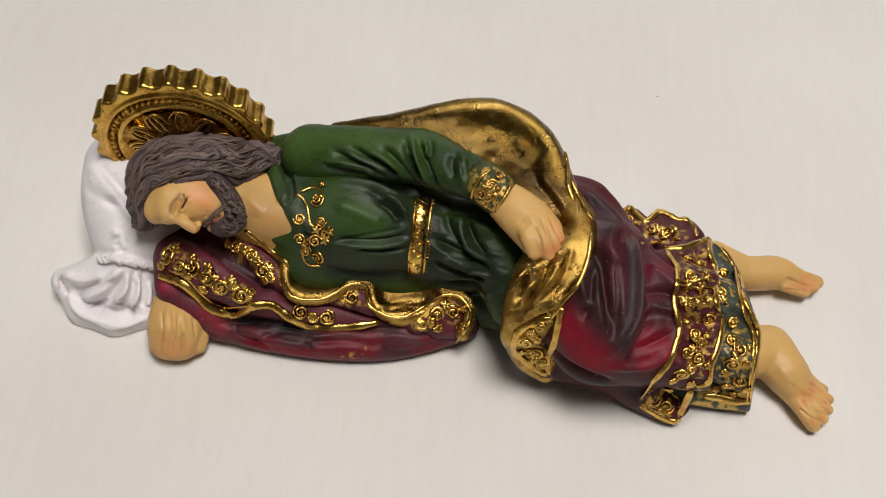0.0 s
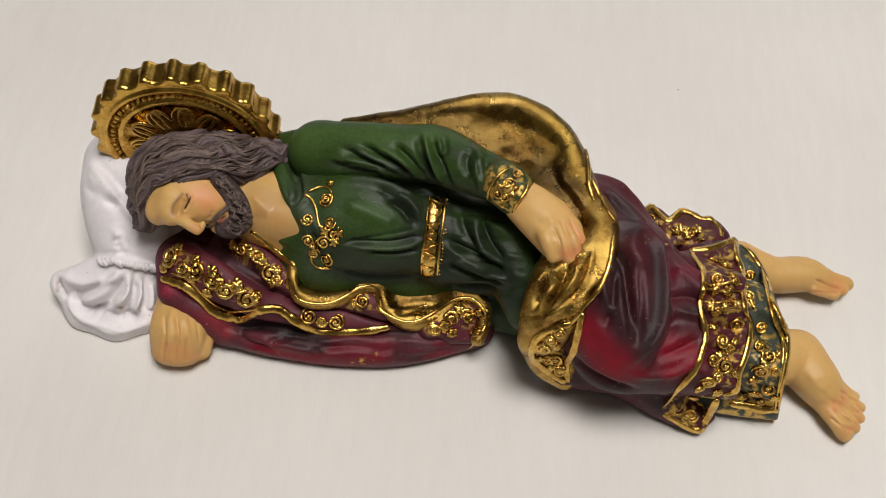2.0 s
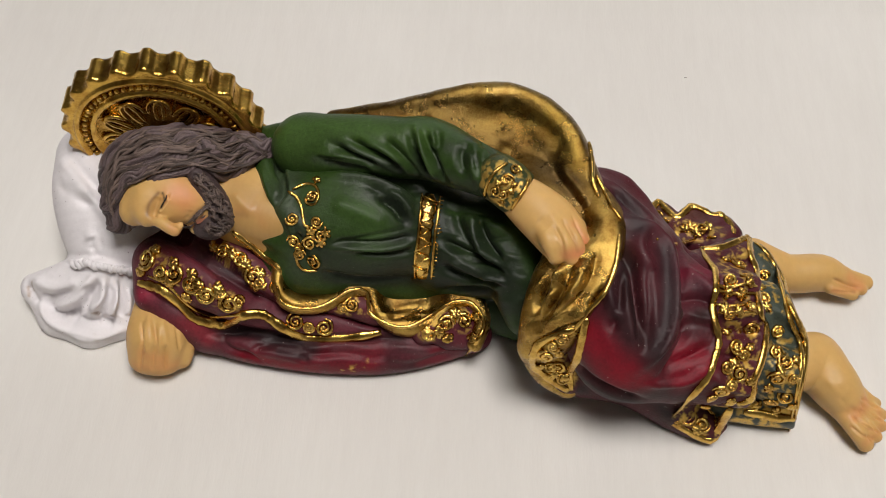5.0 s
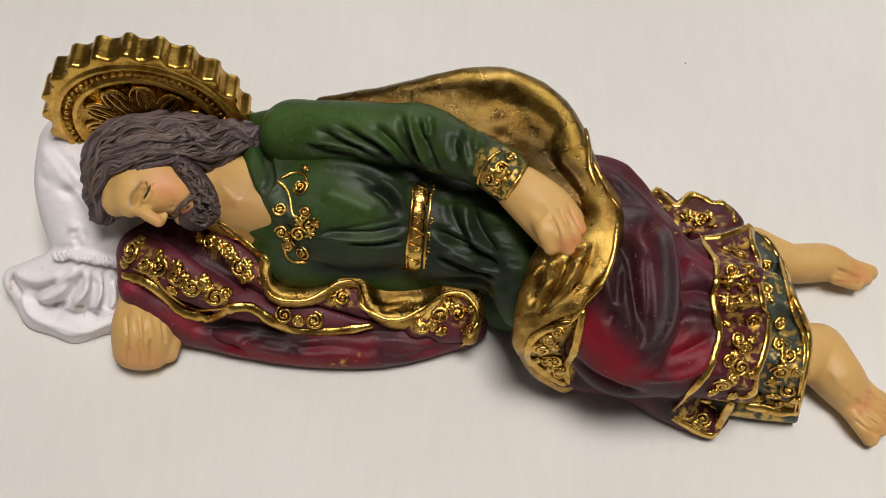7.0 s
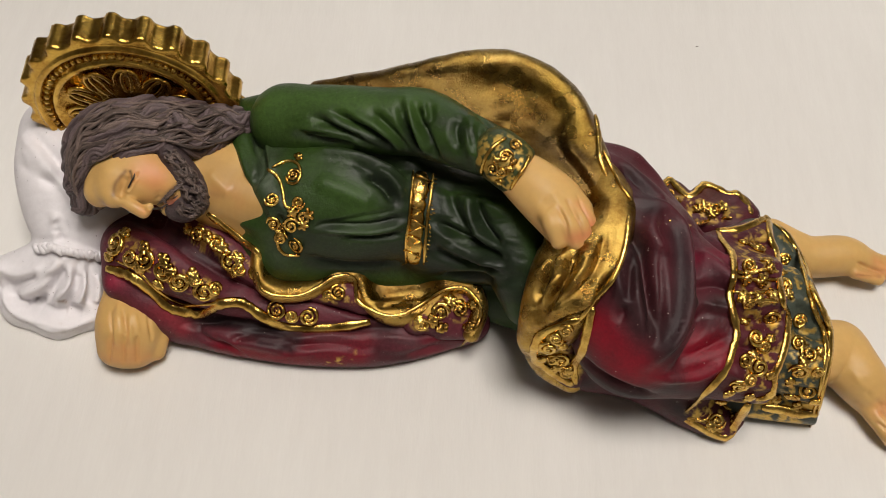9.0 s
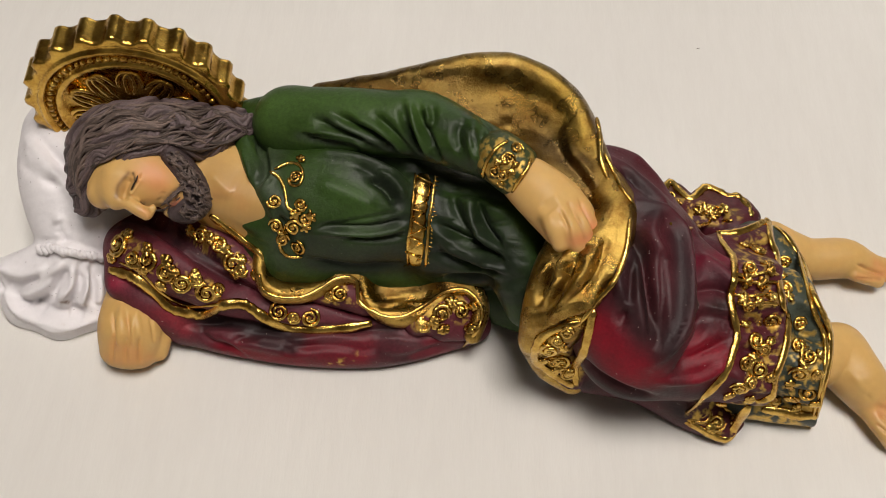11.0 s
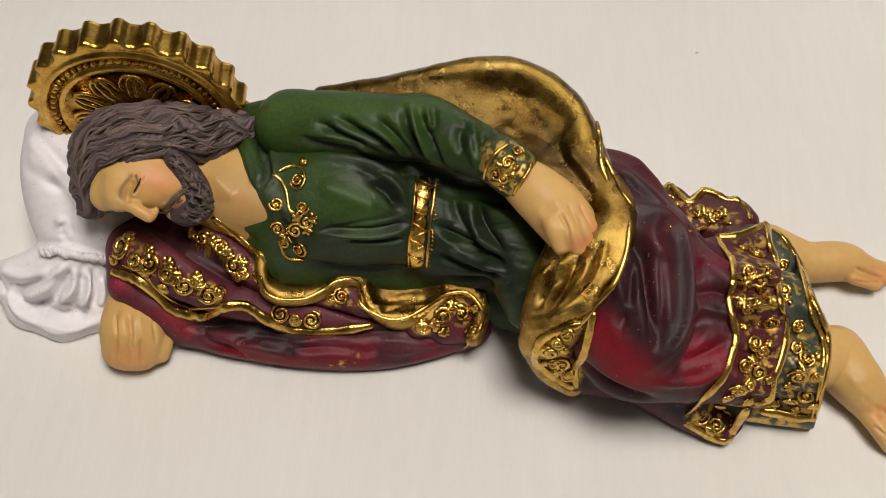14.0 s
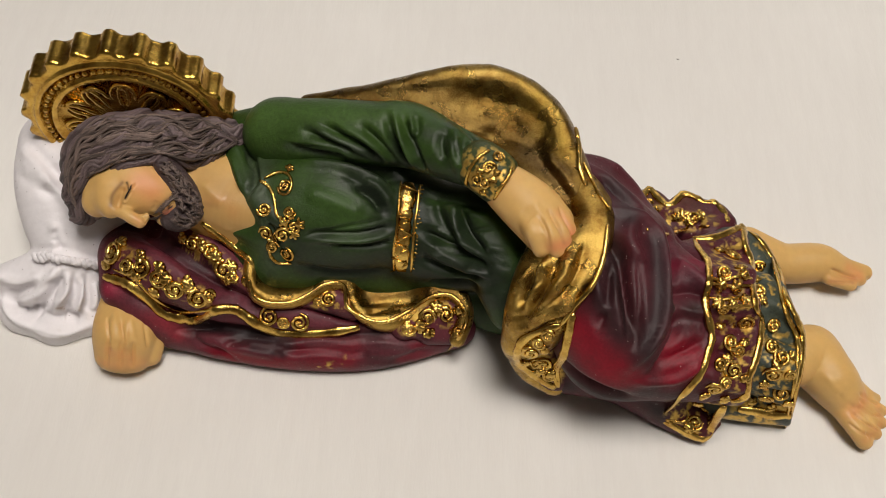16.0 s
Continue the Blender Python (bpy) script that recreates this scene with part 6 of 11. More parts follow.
beard.tool(0.7, 0.45, (-24.5, 42.7, 53.1), (-23.7, 42.6, 52.8), (-23.6, 42.4, 52))
beard.tool(-0.7, 0.45, (-28.5, 45.7, 56.6), (-27.8, 45.1, 56.4), (-27.7, 44.6, 55.1))
beard.tool(0.7, 0.45, (-21.9, 36.9, 44.5), (-20.4, 36.6, 44.5), (-20, 36.5, 43.4))
beard.tool(-0.7, 0.45, (-23.8, 39.1, 48.3), (-22.3, 38.8, 48.6), (-21.8, 37.4, 48.7))
beard.tool(0.7, 0.45, (-21.5, 40, 47.8), (-20.2, 39.5, 49.2), (-20.6, 39.4, 48.9))
beard.tool(-0.7, 0.45, (-23.7, 44.2, 52.9), (-22, 44.1, 53), (-21.8, 43.7, 52.1))
beard.tool(0.7, 0.45, (-25.6, 35.5, 46.3), (-24.5, 34.8, 47), (-24.1, 34.7, 46.2))
beard.tool(-0.7, 0.45, (-24.5, 34.3, 46.2), (-23.2, 35.2, 44.8), (-22.5, 34.7, 43.2))
beard.tool(0.7, 0.45, (-24, 40.1, 49.6), (-22.6, 39.5, 49.7), (-22.4, 39.4, 48.1))
beard.tool(-0.7, 0.45, (-24, 44.1, 53.4), (-22.6, 44.1, 53.5), (-22.2, 43.4, 52.8))
beard.tool(0.7, 0.45, (-19.6, 38.6, 46.8), (-19.4, 39.7, 46), (-19.2, 39.2, 45.8))
beard.tool(-0.7, 0.45, (-23, 35.7, 44.7), (-21.8, 35.9, 44.6), (-21.1, 35.3, 43.3))
beard.tool(0.7, 0.45, (-23.1, 39.1, 49.4), (-21.8, 40.2, 48.8), (-20.3, 39.2, 49.5))
beard.tool(-0.7, 0.45, (-27.3, 44.5, 57), (-25.8, 45.4, 56.2), (-25.2, 44.9, 55.3))
beard.tool(0.7, 0.45, (-25.1, 44.3, 55.1), (-23.7, 44.9, 55), (-22.9, 44.9, 54.3))
beard.tool(-0.7, 0.45, (-23.8, 41.1, 50.4), (-22.4, 40.7, 50), (-21.6, 40.3, 49))
beard.tool(0.7, 0.45, (-23.5, 38.3, 48.3), (-21.8, 38.7, 48.4), (-21.4, 39.1, 47.3))
beard.tool(-0.7, 0.45, (-22.4, 39.2, 48.3), (-21.2, 38.7, 48.1), (-21, 38.7, 46.2))
beard.normals()
beard.drybrush((0.15, 0.11, 0.1), 0.7)
beard.ripple(0.12, 0.8, (1, 1, 1))
figure.add(beard, HAIR)


GILT = (0.76, 0.50, 0.125)


def frame_on(normal):
    n = Vector(normal).normalized()
    x = Vector((1, 0, 0))
    x = (x - n * x.dot(n)).normalized()
    return np.array(n), np.array(x), np.array(n.cross(x))


def edging(radius, high, normal, *points):
    figure.add(rod(points, radius, normal, 8, max(high, 0.5) if radius < 2 else high, 0.6), GOLD, GILT)


def scroll(centre, normal, size, turns, start, way, width):
    """A raised spiral that ends in a bud."""
    n, x, y = frame_on(normal)
    c, line = np.array(centre), []
    for s in np.linspace(0, 1, int(9 * turns) + 3):
        a = radians(start) + way * s * turns * 2 * math.pi
        r = 1.15 * size * (1 - 0.86 * s)
        line.append(c + n * (0.15 + 0.35 * s) + r * (math.cos(a) * x + math.sin(a) * y))
    figure.add(rod(line, 1.0 * width, n, 6, 1.1), GOLD, GILT)
    figure.add(rod([c - x * 0.35 + n * 0.4, c + n * 0.5, c + x * 0.35 + n * 0.4], width * 1.0, n, 7, 0.9, 0.8), GOLD, GILT)


def leaf(centre, normal, size, way, blades, width):
    """A curled leaf of a few tapered blades out of one stem."""
    n, x, y = frame_on(normal)
    c = np.array(centre)
    for i in range(blades):
        a = radians(way + (i - (blades - 1) / 2) * 34)
        bend = radians((i - (blades - 1) / 2) * 26)
        line = []
        for s in np.linspace(0, 1, 5):
            b = a + bend * s
            line.append(c + n * (0.1 + 0.6 * math.sin(2.6 * s)) + 1.4 * size * (s - 0.35) * (math.cos(b) * x + math.sin(b) * y))
        figure.add(rod(line, 1.15 * width * (1.15 - 0.12 * abs(i - (blades - 1) / 2)), n, 6, 0.85, 0.25), GOLD, GILT)


def lock(radius, shade, *points):
    figure.add(rod(points, radius, None, 5, 1.0, 0.35), HAIR, (0.1 * shade, 0.071 * shade, 0.06 * shade))


def strand(a, b):
    a, b = np.array(a), np.array(b)
    figure.add(rod([a, (a + b) / 2 + np.array((0, -0.4, 0.5)), b], 1.15, None, 7, 1.0, 0.7), WHITE, (0.78, 0.75, 0.77))


# ---- gilded relief: edgings, scrolls and leaves laid on the garments ----
edging(1.69, 0.25, (0.07, -0.69, 0.72), (-49, 27.4, 24.7), (-44.5, 26.1, 25.4), (-39.5, 23.8, 26.6), (-34.8, 21.8, 22.6), (-31, 19.5, 18.4), (-26.2, 19.6, 15.4), (-21.7, 20.2, 13.4), (-14.5, 18.8, 22.8), (-8.9, 19.9, 22.4), (-5.6, 19.1, 20.6), (-1.3, 17.5, 17.5), (4.1, 17.9, 12.4), (11.2, 17.8, 12.3), (20.8, 18.6, 13.5), (28.8, 20.1, 14.6))
edging(0.5, 0.9, (-0.08, -0.84, 0.54), (-45.7, 28.8, 27.1), (-38.1, 24.8, 29), (-32.6, 21.4, 24), (-27.6, 21.5, 16.3), (-18.1, 18.9, 22.2), (-11.5, 20.6, 23.4))
scroll((-46, 33.3, 29.7), (-0.56, -0.21, 0.8), 3.2, 1.7, 200, 1, 0.8)
scroll((-40.3, 28.2, 30.6), (-0.4, -0.52, 0.76), 2.4, 1.7, 20, -1, 0.8)
scroll((-35.5, 27.2, 32.2), (-0.28, -0.44, 0.85), 2.8, 1.7, 160, 1, 0.8)
scroll((-30.1, 24.1, 31.6), (-0.18, -0.63, 0.76), 2.4, 1.7, 0, -1, 0.8)
scroll((-25.3, 21.8, 29.8), (0, -0.81, 0.59), 2.6, 1.7, 180, 1, 0.8)
scroll((-18.5, 20.7, 26.7), (0.17, -0.84, 0.51), 2.8, 1.7, 90, 1, 0.8)
scroll((-21.1, 22.7, 30.1), (0.17, -0.66, 0.73), 1.7, 1.7, 0, -1, 0.8)
scroll((-15.8, 21.6, 26.4), (0.6, -0.3, 0.74), 1.7, 1.7, 0, 1, 0.8)
leaf((-43.7, 35.3, 31), (-0.32, 0.08, 0.94), 2.7, 60, 4, 0.85)
leaf((-36.7, 30, 32.8), (-0.27, -0.18, 0.95), 2.8, 20, 4, 0.85)
leaf((-30.1, 26.4, 33), (-0.13, -0.4, 0.91), 2.6, 40, 4, 0.85)
leaf((-27.1, 24, 31.8), (-0.02, -0.61, 0.79), 2.8, 200, 4, 0.85)
leaf((-22.3, 23.6, 31), (0.19, -0.59, 0.79), 2.6, 350, 4, 0.85)
leaf((-36.5, 24.8, 29.8), (-0.36, -0.73, 0.58), 2.2, 120, 4, 0.85)
leaf((-31.2, 21.8, 28), (-0.26, -0.9, 0.34), 2.2, 220, 4, 0.85)
leaf((-47.8, 30.9, 26.6), (-0.61, -0.54, 0.58), 2.3, 260, 4, 0.85)
edging(1.23, 0.39, (-0.25, -0.81, 0.53), (-18.7, 39, 39.6), (-14.4, 37.2, 36.7), (-9, 34.6, 33.2), (-4.5, 31.1, 33.3), (-3.6, 29.6, 31.7), (-5.6, 26.5, 28.8), (-4.3, 25.1, 27.5))
scroll((-21.9, 35.9, 32.6), (-0.36, -0.42, 0.83), 2.1, 1.6, 0, 1, 0.75)
scroll((-16.3, 33, 32.9), (-0.07, -0.27, 0.96), 2.3, 1.6, 180, -1, 0.75)
scroll((-11.5, 28.6, 30.8), (-0.06, -0.63, 0.78), 2.6, 1.6, 90, 1, 0.75)
scroll((-9.3, 27.2, 29.7), (0.07, -0.59, 0.8), 1.7, 1.6, 0, -1, 0.75)
leaf((-24.7, 37.8, 32.2), (-0.38, -0.37, 0.85), 2.3, 200, 4, 0.8)
leaf((-19.3, 34.8, 32.9), (-0.22, -0.28, 0.93), 2.6, 30, 4, 0.8)
leaf((-14.5, 31.7, 32.5), (-0, -0.35, 0.94), 2.6, 60, 4, 0.8)
leaf((-9.9, 29.5, 31), (0.25, -0.35, 0.9), 2.4, 30, 4, 0.8)
leaf((-11, 27, 28.4), (-0.49, -0.87, 0.09), 2.1, 260, 4, 0.8)
scroll((1.6, 19.9, 19), (0.03, -0.57, 0.82), 2.5, 2.0, 90, 1, 0.6)
scroll((5.9, 19, 17.6), (0.11, -0.75, 0.66), 1.7, 2.0, 0, -1, 0.6)
scroll((10.6, 19.4, 17.2), (0.14, -0.66, 0.74), 2.5, 2.0, 90, -1, 0.6)
scroll((19.3, 24.7, 23.2), (0.02, -0.49, 0.87), 2.1, 1.8, 90, 1, 0.6)
scroll((16.5, 24.2, 22.7), (-0.07, -0.65, 0.75), 1.5, 1.8, 0, -1, 0.6)
edging(0.7, 0.8, (0.05, -0.68, 0.73), (-3.7, 25.6, 30.8), (-2.2, 22, 27.3), (2.4, 20.9, 25.9), (8.4, 22, 24.8), (13.4, 25, 24.9), (18.4, 28.1, 26.4), (23.6, 28.6, 25.2), (24.9, 23.6, 21.4), (29.3, 20.9, 20.4), (33.4, 19.9, 19.5), (38.4, 20.6, 19.4), (44.3, 24.6, 19.6), (50, 27.6, 22.8), (56.3, 28.5, 22.8), (60.8, 24.6, 20.9), (61.4, 21.7, 18.7), (59.3, 17.9, 15.6), (56.3, 19, 4.2))
scroll((49.4, 22.1, 19.4), (0.05, -0.6, 0.8), 2.5, 1.6, 0, 1, 0.7)
scroll((54.9, 23.6, 19.3), (0.29, -0.55, 0.78), 2.3, 1.6, 180, -1, 0.7)
scroll((44.4, 19.4, 16.9), (0.02, -0.74, 0.67), 2.1, 1.6, 90, 1, 0.7)
leaf((46.9, 20.2, 17.7), (0.04, -0.77, 0.63), 2.7, 10, 4, 0.85)
leaf((43.9, 20, 17.4), (-0.09, -0.61, 0.79), 2.3, 200, 4, 0.85)
leaf((51.9, 25, 20.6), (0.1, -0.22, 0.97), 2.7, 60, 4, 0.85)
leaf((58.4, 20, 16.4), (-0.58, -0.38, 0.72), 2.5, 280, 4, 0.85)
leaf((49.9, 19.4, 16.1), (0.15, -0.79, 0.6), 2.3, 300, 4, 0.85)
leaf((58.9, 24.6, 19.8), (-0.63, -0.52, 0.57), 2.3, 100, 4, 0.85)
edging(0.55, 1, (-0.26, -0.42, 0.87), (-1, 46.8, 52), (1.7, 45.3, 51.3), (3.6, 42, 50.6), (4.8, 37.6, 48.5), (6.5, 36.8, 47.9))
edging(0.5, 1, (-0.13, -0.22, 0.97), (0.2, 47.6, 52), (4.2, 49.6, 52.6), (7.4, 48.3, 53.3), (8.6, 45, 52.9), (7.5, 42.7, 51.9), (5.3, 43.1, 51.5), (4.4, 44.8, 51.9))
scroll((6.6, 45, 52.2), (-0.2, -0.27, 0.94), 1.6, 1.7, 0, 1, 0.5)
scroll((1, 38.9, 49), (0.02, -0.49, 0.87), 1.8, 1.7, 180, 1, 0.5)
scroll((8.6, 38.2, 49.2), (-0.13, -0.61, 0.78), 1.6, 1.7, 0, -1, 0.5)
scroll((9.9, 35.1, 46.4), (-0.12, -0.75, 0.65), 2.2, 1.7, 90, 1, 0.5)
scroll((1.4, 34.5, 43.1), (-0.08, -0.81, 0.59), 1.8, 1.7, 180, -1, 0.5)
scroll((6.6, 33.8, 43.8), (-0.22, -0.82, 0.53), 2.0, 1.7, 30, 1, 0.5)
scroll((7.3, 31.3, 37.6), (-0.47, -0.85, 0.24), 2.4, 1.7, 90, -1, 0.5)
scroll((3.3, 31.9, 39.8), (0.11, -0.81, 0.58), 1.7, 1.7, 0, 1, 0.5)
leaf((11.2, 35.6, 47.2), (-0.08, -0.73, 0.68), 2.4, 0, 4, 0.5)
leaf((7.3, 35.9, 46.8), (-0.18, -0.72, 0.67), 2.2, 120, 4, 0.5)
leaf((3.6, 33.4, 41.2), (0.39, -0.6, 0.7), 2.4, 200, 4, 0.5)
leaf((9.9, 33.9, 44.9), (-0.12, -0.81, 0.57), 2.2, 320, 4, 0.5)
leaf((7.4, 50.3, 53.1), (-0.19, -0.01, 0.98), 1.7, 60, 4, 0.5)
edging(0.5, 1, (-0.17, -0.9, 0.4), (4.3, 35.2, 43.3), (2.5, 32.2, 40.7), (2.7, 30.4, 37.3), (4.8, 29.3, 35.2), (8.6, 29.8, 34.5))
edging(2.5, 0.3, (0.04, -0.7, 0.71), (42.1, 51, 49.1), (41.5, 44.7, 47.9), (41.2, 40.2, 45.2), (41.1, 36.4, 41.2), (41.1, 33.1, 35.8), (41.2, 31.6, 30.6))
edging(0.45, 1, (0.11, -0.7, 0.71), (39.6, 50.5, 50), (39.5, 42.8, 48.6), (39.3, 38, 44.6), (38.6, 33.6, 37.9), (38.7, 31.8, 29.9))
edging(0.45, 1, (0.03, -0.63, 0.78), (45.2, 50.9, 48.7), (44.9, 43.8, 47.1), (44.4, 39.1, 44.5), (44.2, 33.3, 38.7), (43.9, 30.4, 32.3))
edging(0.45, 1, (0.28, -0.1, 0.95), (40.1, 49.4, 50.2), (44.7, 48.1, 48.7))
edging(0.45, 1, (0.38, -0.26, 0.89), (44.7, 48.1, 48.7), (39.5, 44.8, 49.6))
edging(0.45, 1, (0.31, -0.37, 0.87), (39.5, 44.8, 49.6), (43.9, 43.5, 47.4))
edging(0.45, 1, (0.28, -0.51, 0.82), (43.9, 43.5, 47.4), (39.2, 40.3, 47.1))
edging(0.45, 1, (0.23, -0.58, 0.78), (39.2, 40.3, 47.1), (43.2, 40, 45.5))
edging(0.45, 1, (0.13, -0.64, 0.75), (43.2, 40, 45.5), (39.3, 37.9, 44.8))
edging(0.45, 1, (0.04, -0.7, 0.71), (39.3, 37.9, 44.8), (43.7, 36.7, 42.8))
edging(0.45, 1, (0.02, -0.86, 0.51), (43.7, 36.7, 42.8), (38.4, 34.9, 40.8))
edging(0.45, 1, (-0.02, -0.9, 0.43), (38.4, 34.9, 40.8), (42.9, 33.8, 39.5))
edging(0.45, 1, (0, -0.9, 0.43), (42.9, 33.8, 39.5), (38, 32.6, 36))
edging(0.45, 1, (-0.05, -0.95, 0.3), (38, 32.6, 36), (42.9, 31.3, 34.8))
edging(0.45, 1, (-0.29, -0.94, 0.17), (42.9, 31.3, 34.8), (37.6, 32.2, 28.6))
edging(0.35, 1, (0.36, -0.06, 0.93), (45.6, 50.9, 48.1), (46, 50.9, 48))
edging(0.35, 1, (0.35, -0.18, 0.92), (45.1, 49.6, 48.1), (46.4, 49.6, 47.6))
edging(0.35, 1, (0.38, -0.22, 0.9), (45.2, 48.3, 47.8), (46.3, 48.3, 47.3))
edging(0.35, 1, (0.31, -0.12, 0.94), (45.1, 47, 47.6), (46, 46.8, 47.3))
edging(0.35, 1, (0.16, -0.2, 0.97), (45.1, 45.7, 47.3), (45.7, 45.7, 47.2))
edging(0.35, 1, (0.08, -0.36, 0.93), (45, 44.3, 46.9), (45.7, 44.1, 46.7))
edging(0.35, 1, (0.08, -0.41, 0.91), (45, 43.1, 46.3), (45.7, 43, 46.3))
edging(0.35, 1, (0.05, -0.44, 0.89), (45, 42.2, 46), (45.7, 41.8, 45.7))
edging(0.35, 1, (0, -0.48, 0.88), (45, 40.9, 45.3), (46.3, 40.9, 45.3))
edging(0.35, 1, (-0.03, -0.54, 0.84), (45.6, 40.1, 44.8), (46.5, 40, 44.8))
edging(0.35, 1, (0, -0.59, 0.81), (45, 39.7, 44.5), (45.7, 39.7, 44.5))
edging(0.35, 1, (0.08, -0.63, 0.77), (45, 38.9, 43.9), (45.1, 38.5, 43.6))
edging(0.35, 1, (-0.1, -0.54, 0.84), (44.4, 37.8, 43), (45.6, 36.6, 42.4))
edging(0.35, 1, (-0.25, -0.54, 0.8), (45, 36.7, 42.3), (45.5, 36.2, 42.1))
edging(0.35, 1, (-0.35, -0.7, 0.62), (45, 36, 41.6), (45.5, 35.5, 41.4))
edging(0.35, 1, (-0.27, -0.78, 0.57), (45, 35, 40.5), (45.6, 34.9, 40.6))
edging(0.35, 1, (-0.2, -0.78, 0.6), (44.9, 34.2, 39.5), (45.4, 34.1, 39.5))
edging(0.35, 1, (-0.14, -0.85, 0.5), (44.3, 33.6, 38.5), (45.6, 33.3, 38.3))
edging(0.35, 1, (-0.04, -0.88, 0.47), (44.3, 32.9, 37.4), (45.1, 32.7, 37.1))
edging(0.35, 1, (-0.06, -0.88, 0.48), (44.3, 32.2, 36.1), (44.8, 32.2, 36.2))
edging(0.35, 1, (-0.17, -0.91, 0.38), (44.3, 31.6, 34.7), (44.8, 31.5, 34.8))
edging(0.35, 1, (-0.18, -0.94, 0.29), (44.3, 31.1, 33.2), (45, 30.9, 33.3))
edging(0.55, 1, (-0.54, -0.53, 0.66), (64.3, 48.3, 70.2), (61.2, 45.7, 69.6), (59.3, 43.7, 67.6), (58.4, 42.2, 64), (58.6, 42, 61.5))
edging(0.55, 1, (0.33, -0.71, 0.62), (70.7, 44.2, 68.5), (69.6, 40.9, 67.8), (67.9, 38.8, 66.4), (66.3, 37.4, 62))
scroll((64.3, 42.8, 69), (-0.11, -0.46, 0.88), 1.9, 1.05, 0, 1, 0.5)
scroll((64.3, 42.8, 69), (-0.11, -0.46, 0.88), 1.0, 1.1, 0, 1, 0.5)
scroll((66.8, 46.2, 69.7), (0.26, -0.01, 0.97), 1.6, 1.4, 0, 1, 0.45)
scroll((61.3, 41.1, 66.1), (-0.49, -0.74, 0.46), 1.6, 1.4, 90, -1, 0.45)
scroll((63.6, 40, 66.3), (-0.32, -0.78, 0.53), 1.4, 1.3, 180, 1, 0.45)
leaf((66.3, 42.1, 68.7), (0.03, -0.48, 0.88), 1.6, 300, 3, 0.45)
leaf((62.5, 42.4, 68.3), (-0.31, -0.56, 0.77), 1.6, 200, 3, 0.45)
leaf((65.8, 40.6, 67.7), (-0.11, -0.64, 0.76), 1.6, 250, 3, 0.45)
leaf((63.5, 38.9, 63.9), (-0.45, -0.86, 0.24), 1.4, 250, 3, 0.45)
edging(0.8, 0.8, (0.56, -0.22, 0.8), (89, 61.7, 65.5), (89.9, 56.4, 64.5), (90.1, 49.9, 63.6), (91.2, 46.2, 62.4), (93.6, 42.6, 60), (97.3, 40.2, 57), (98.7, 39.5, 52.3))
edging(0.6, 0.9, (0.41, 0.08, 0.91), (91.3, 51.2, 63.1), (93.9, 46.3, 61.5), (95.8, 40.5, 62.2), (98.7, 36.6, 61.3))
edging(0.8, 0.8, (0.14, -0.52, 0.84), (97.5, 31.3, 62.1), (96.5, 22.8, 60.2), (93.8, 15, 57.4), (89.5, 10.8, 52.5), (86.1, 7.4, 46.5))
edging(1.3, 0.33, (-0.23, -0.92, 0.31), (89, 9.7, 50.8), (88.7, 5.9, 44.3), (88.3, 3.3, 36.4), (88, 5.7, 22.4), (89.1, 3, 16.2))
edging(1.43, 0.39, (-0.12, -0.91, 0.4), (86.8, 7.8, 46.7), (82.5, 6.9, 45), (77.2, 6.3, 40.1), (75.7, 4.7, 34.8), (77.1, 5.5, 25.2), (82.4, 4.7, 19.5), (88.5, 2.9, 15.7))
scroll((83.1, 5.9, 43.9), (-0.21, -0.88, 0.42), 1.6, 1.7, 0, 1, 0.65)
scroll((79.3, 4.5, 35.7), (-0.1, -0.99, 0.07), 2.3, 1.7, 90, 1, 0.65)
scroll((84.1, 6.5, 24.4), (0.07, -0.94, 0.34), 2.2, 1.7, 200, -1, 0.65)
scroll((81.9, 6.6, 24.4), (-0.22, -0.91, 0.34), 1.7, 1.7, 0, 1, 0.65)
scroll((86.3, 4.9, 20.1), (-0, -0.9, 0.43), 1.7, 1.7, 90, 1, 0.65)
scroll((81, 5.1, 40.6), (-0.41, -0.81, 0.42), 1.6, 1.7, 0, -1, 0.65)
leaf((83, 5.7, 22.1), (-0.06, -0.95, 0.31), 2.2, 300, 4, 0.7)
leaf((78.5, 4.9, 29.2), (0.19, -0.97, -0.17), 2.0, 250, 4, 0.7)
leaf((86.3, 5.4, 21.2), (0.04, -0.92, 0.4), 2.0, 330, 4, 0.7)
leaf((82.6, 4.7, 37.3), (0.2, -0.98, -0.01), 1.9, 30, 4, 0.7)
edging(1.17, 0.33, (0.15, -0.3, 0.94), (127.9, 44.1, 38.5), (127.4, 36.8, 43.9), (128.4, 30, 47.8), (127.2, 21.9, 50.8), (126.6, 17.9, 47.7), (127, 13.8, 46.7), (128.6, 8.7, 43.5), (127.4, 4.1, 42.2), (125.6, -1.1, 39.5), (122.1, -4.4, 31.2), (122.1, -0.5, 9.8), (120.9, -1.7, 7.7))
edging(1.3, 0.39, (0.44, -0.12, 0.89), (127.3, 42.8, 39.8), (132.5, 43, 40.2), (138.4, 46.4, 38.4), (143, 50.2, 35.6), (144.5, 50.7, 34.9), (142.9, 42.4, 38.9), (144.8, 37.3, 37), (140.9, 23, 46.1), (141.1, 16.8, 46.2), (144.5, 17.8, 39.1), (143.5, 11.3, 40.2), (141.9, 5.1, 38.7), (140.2, 0.4, 36.3), (140.4, -2.9, 30.7), (137, -3.2, 27.2))
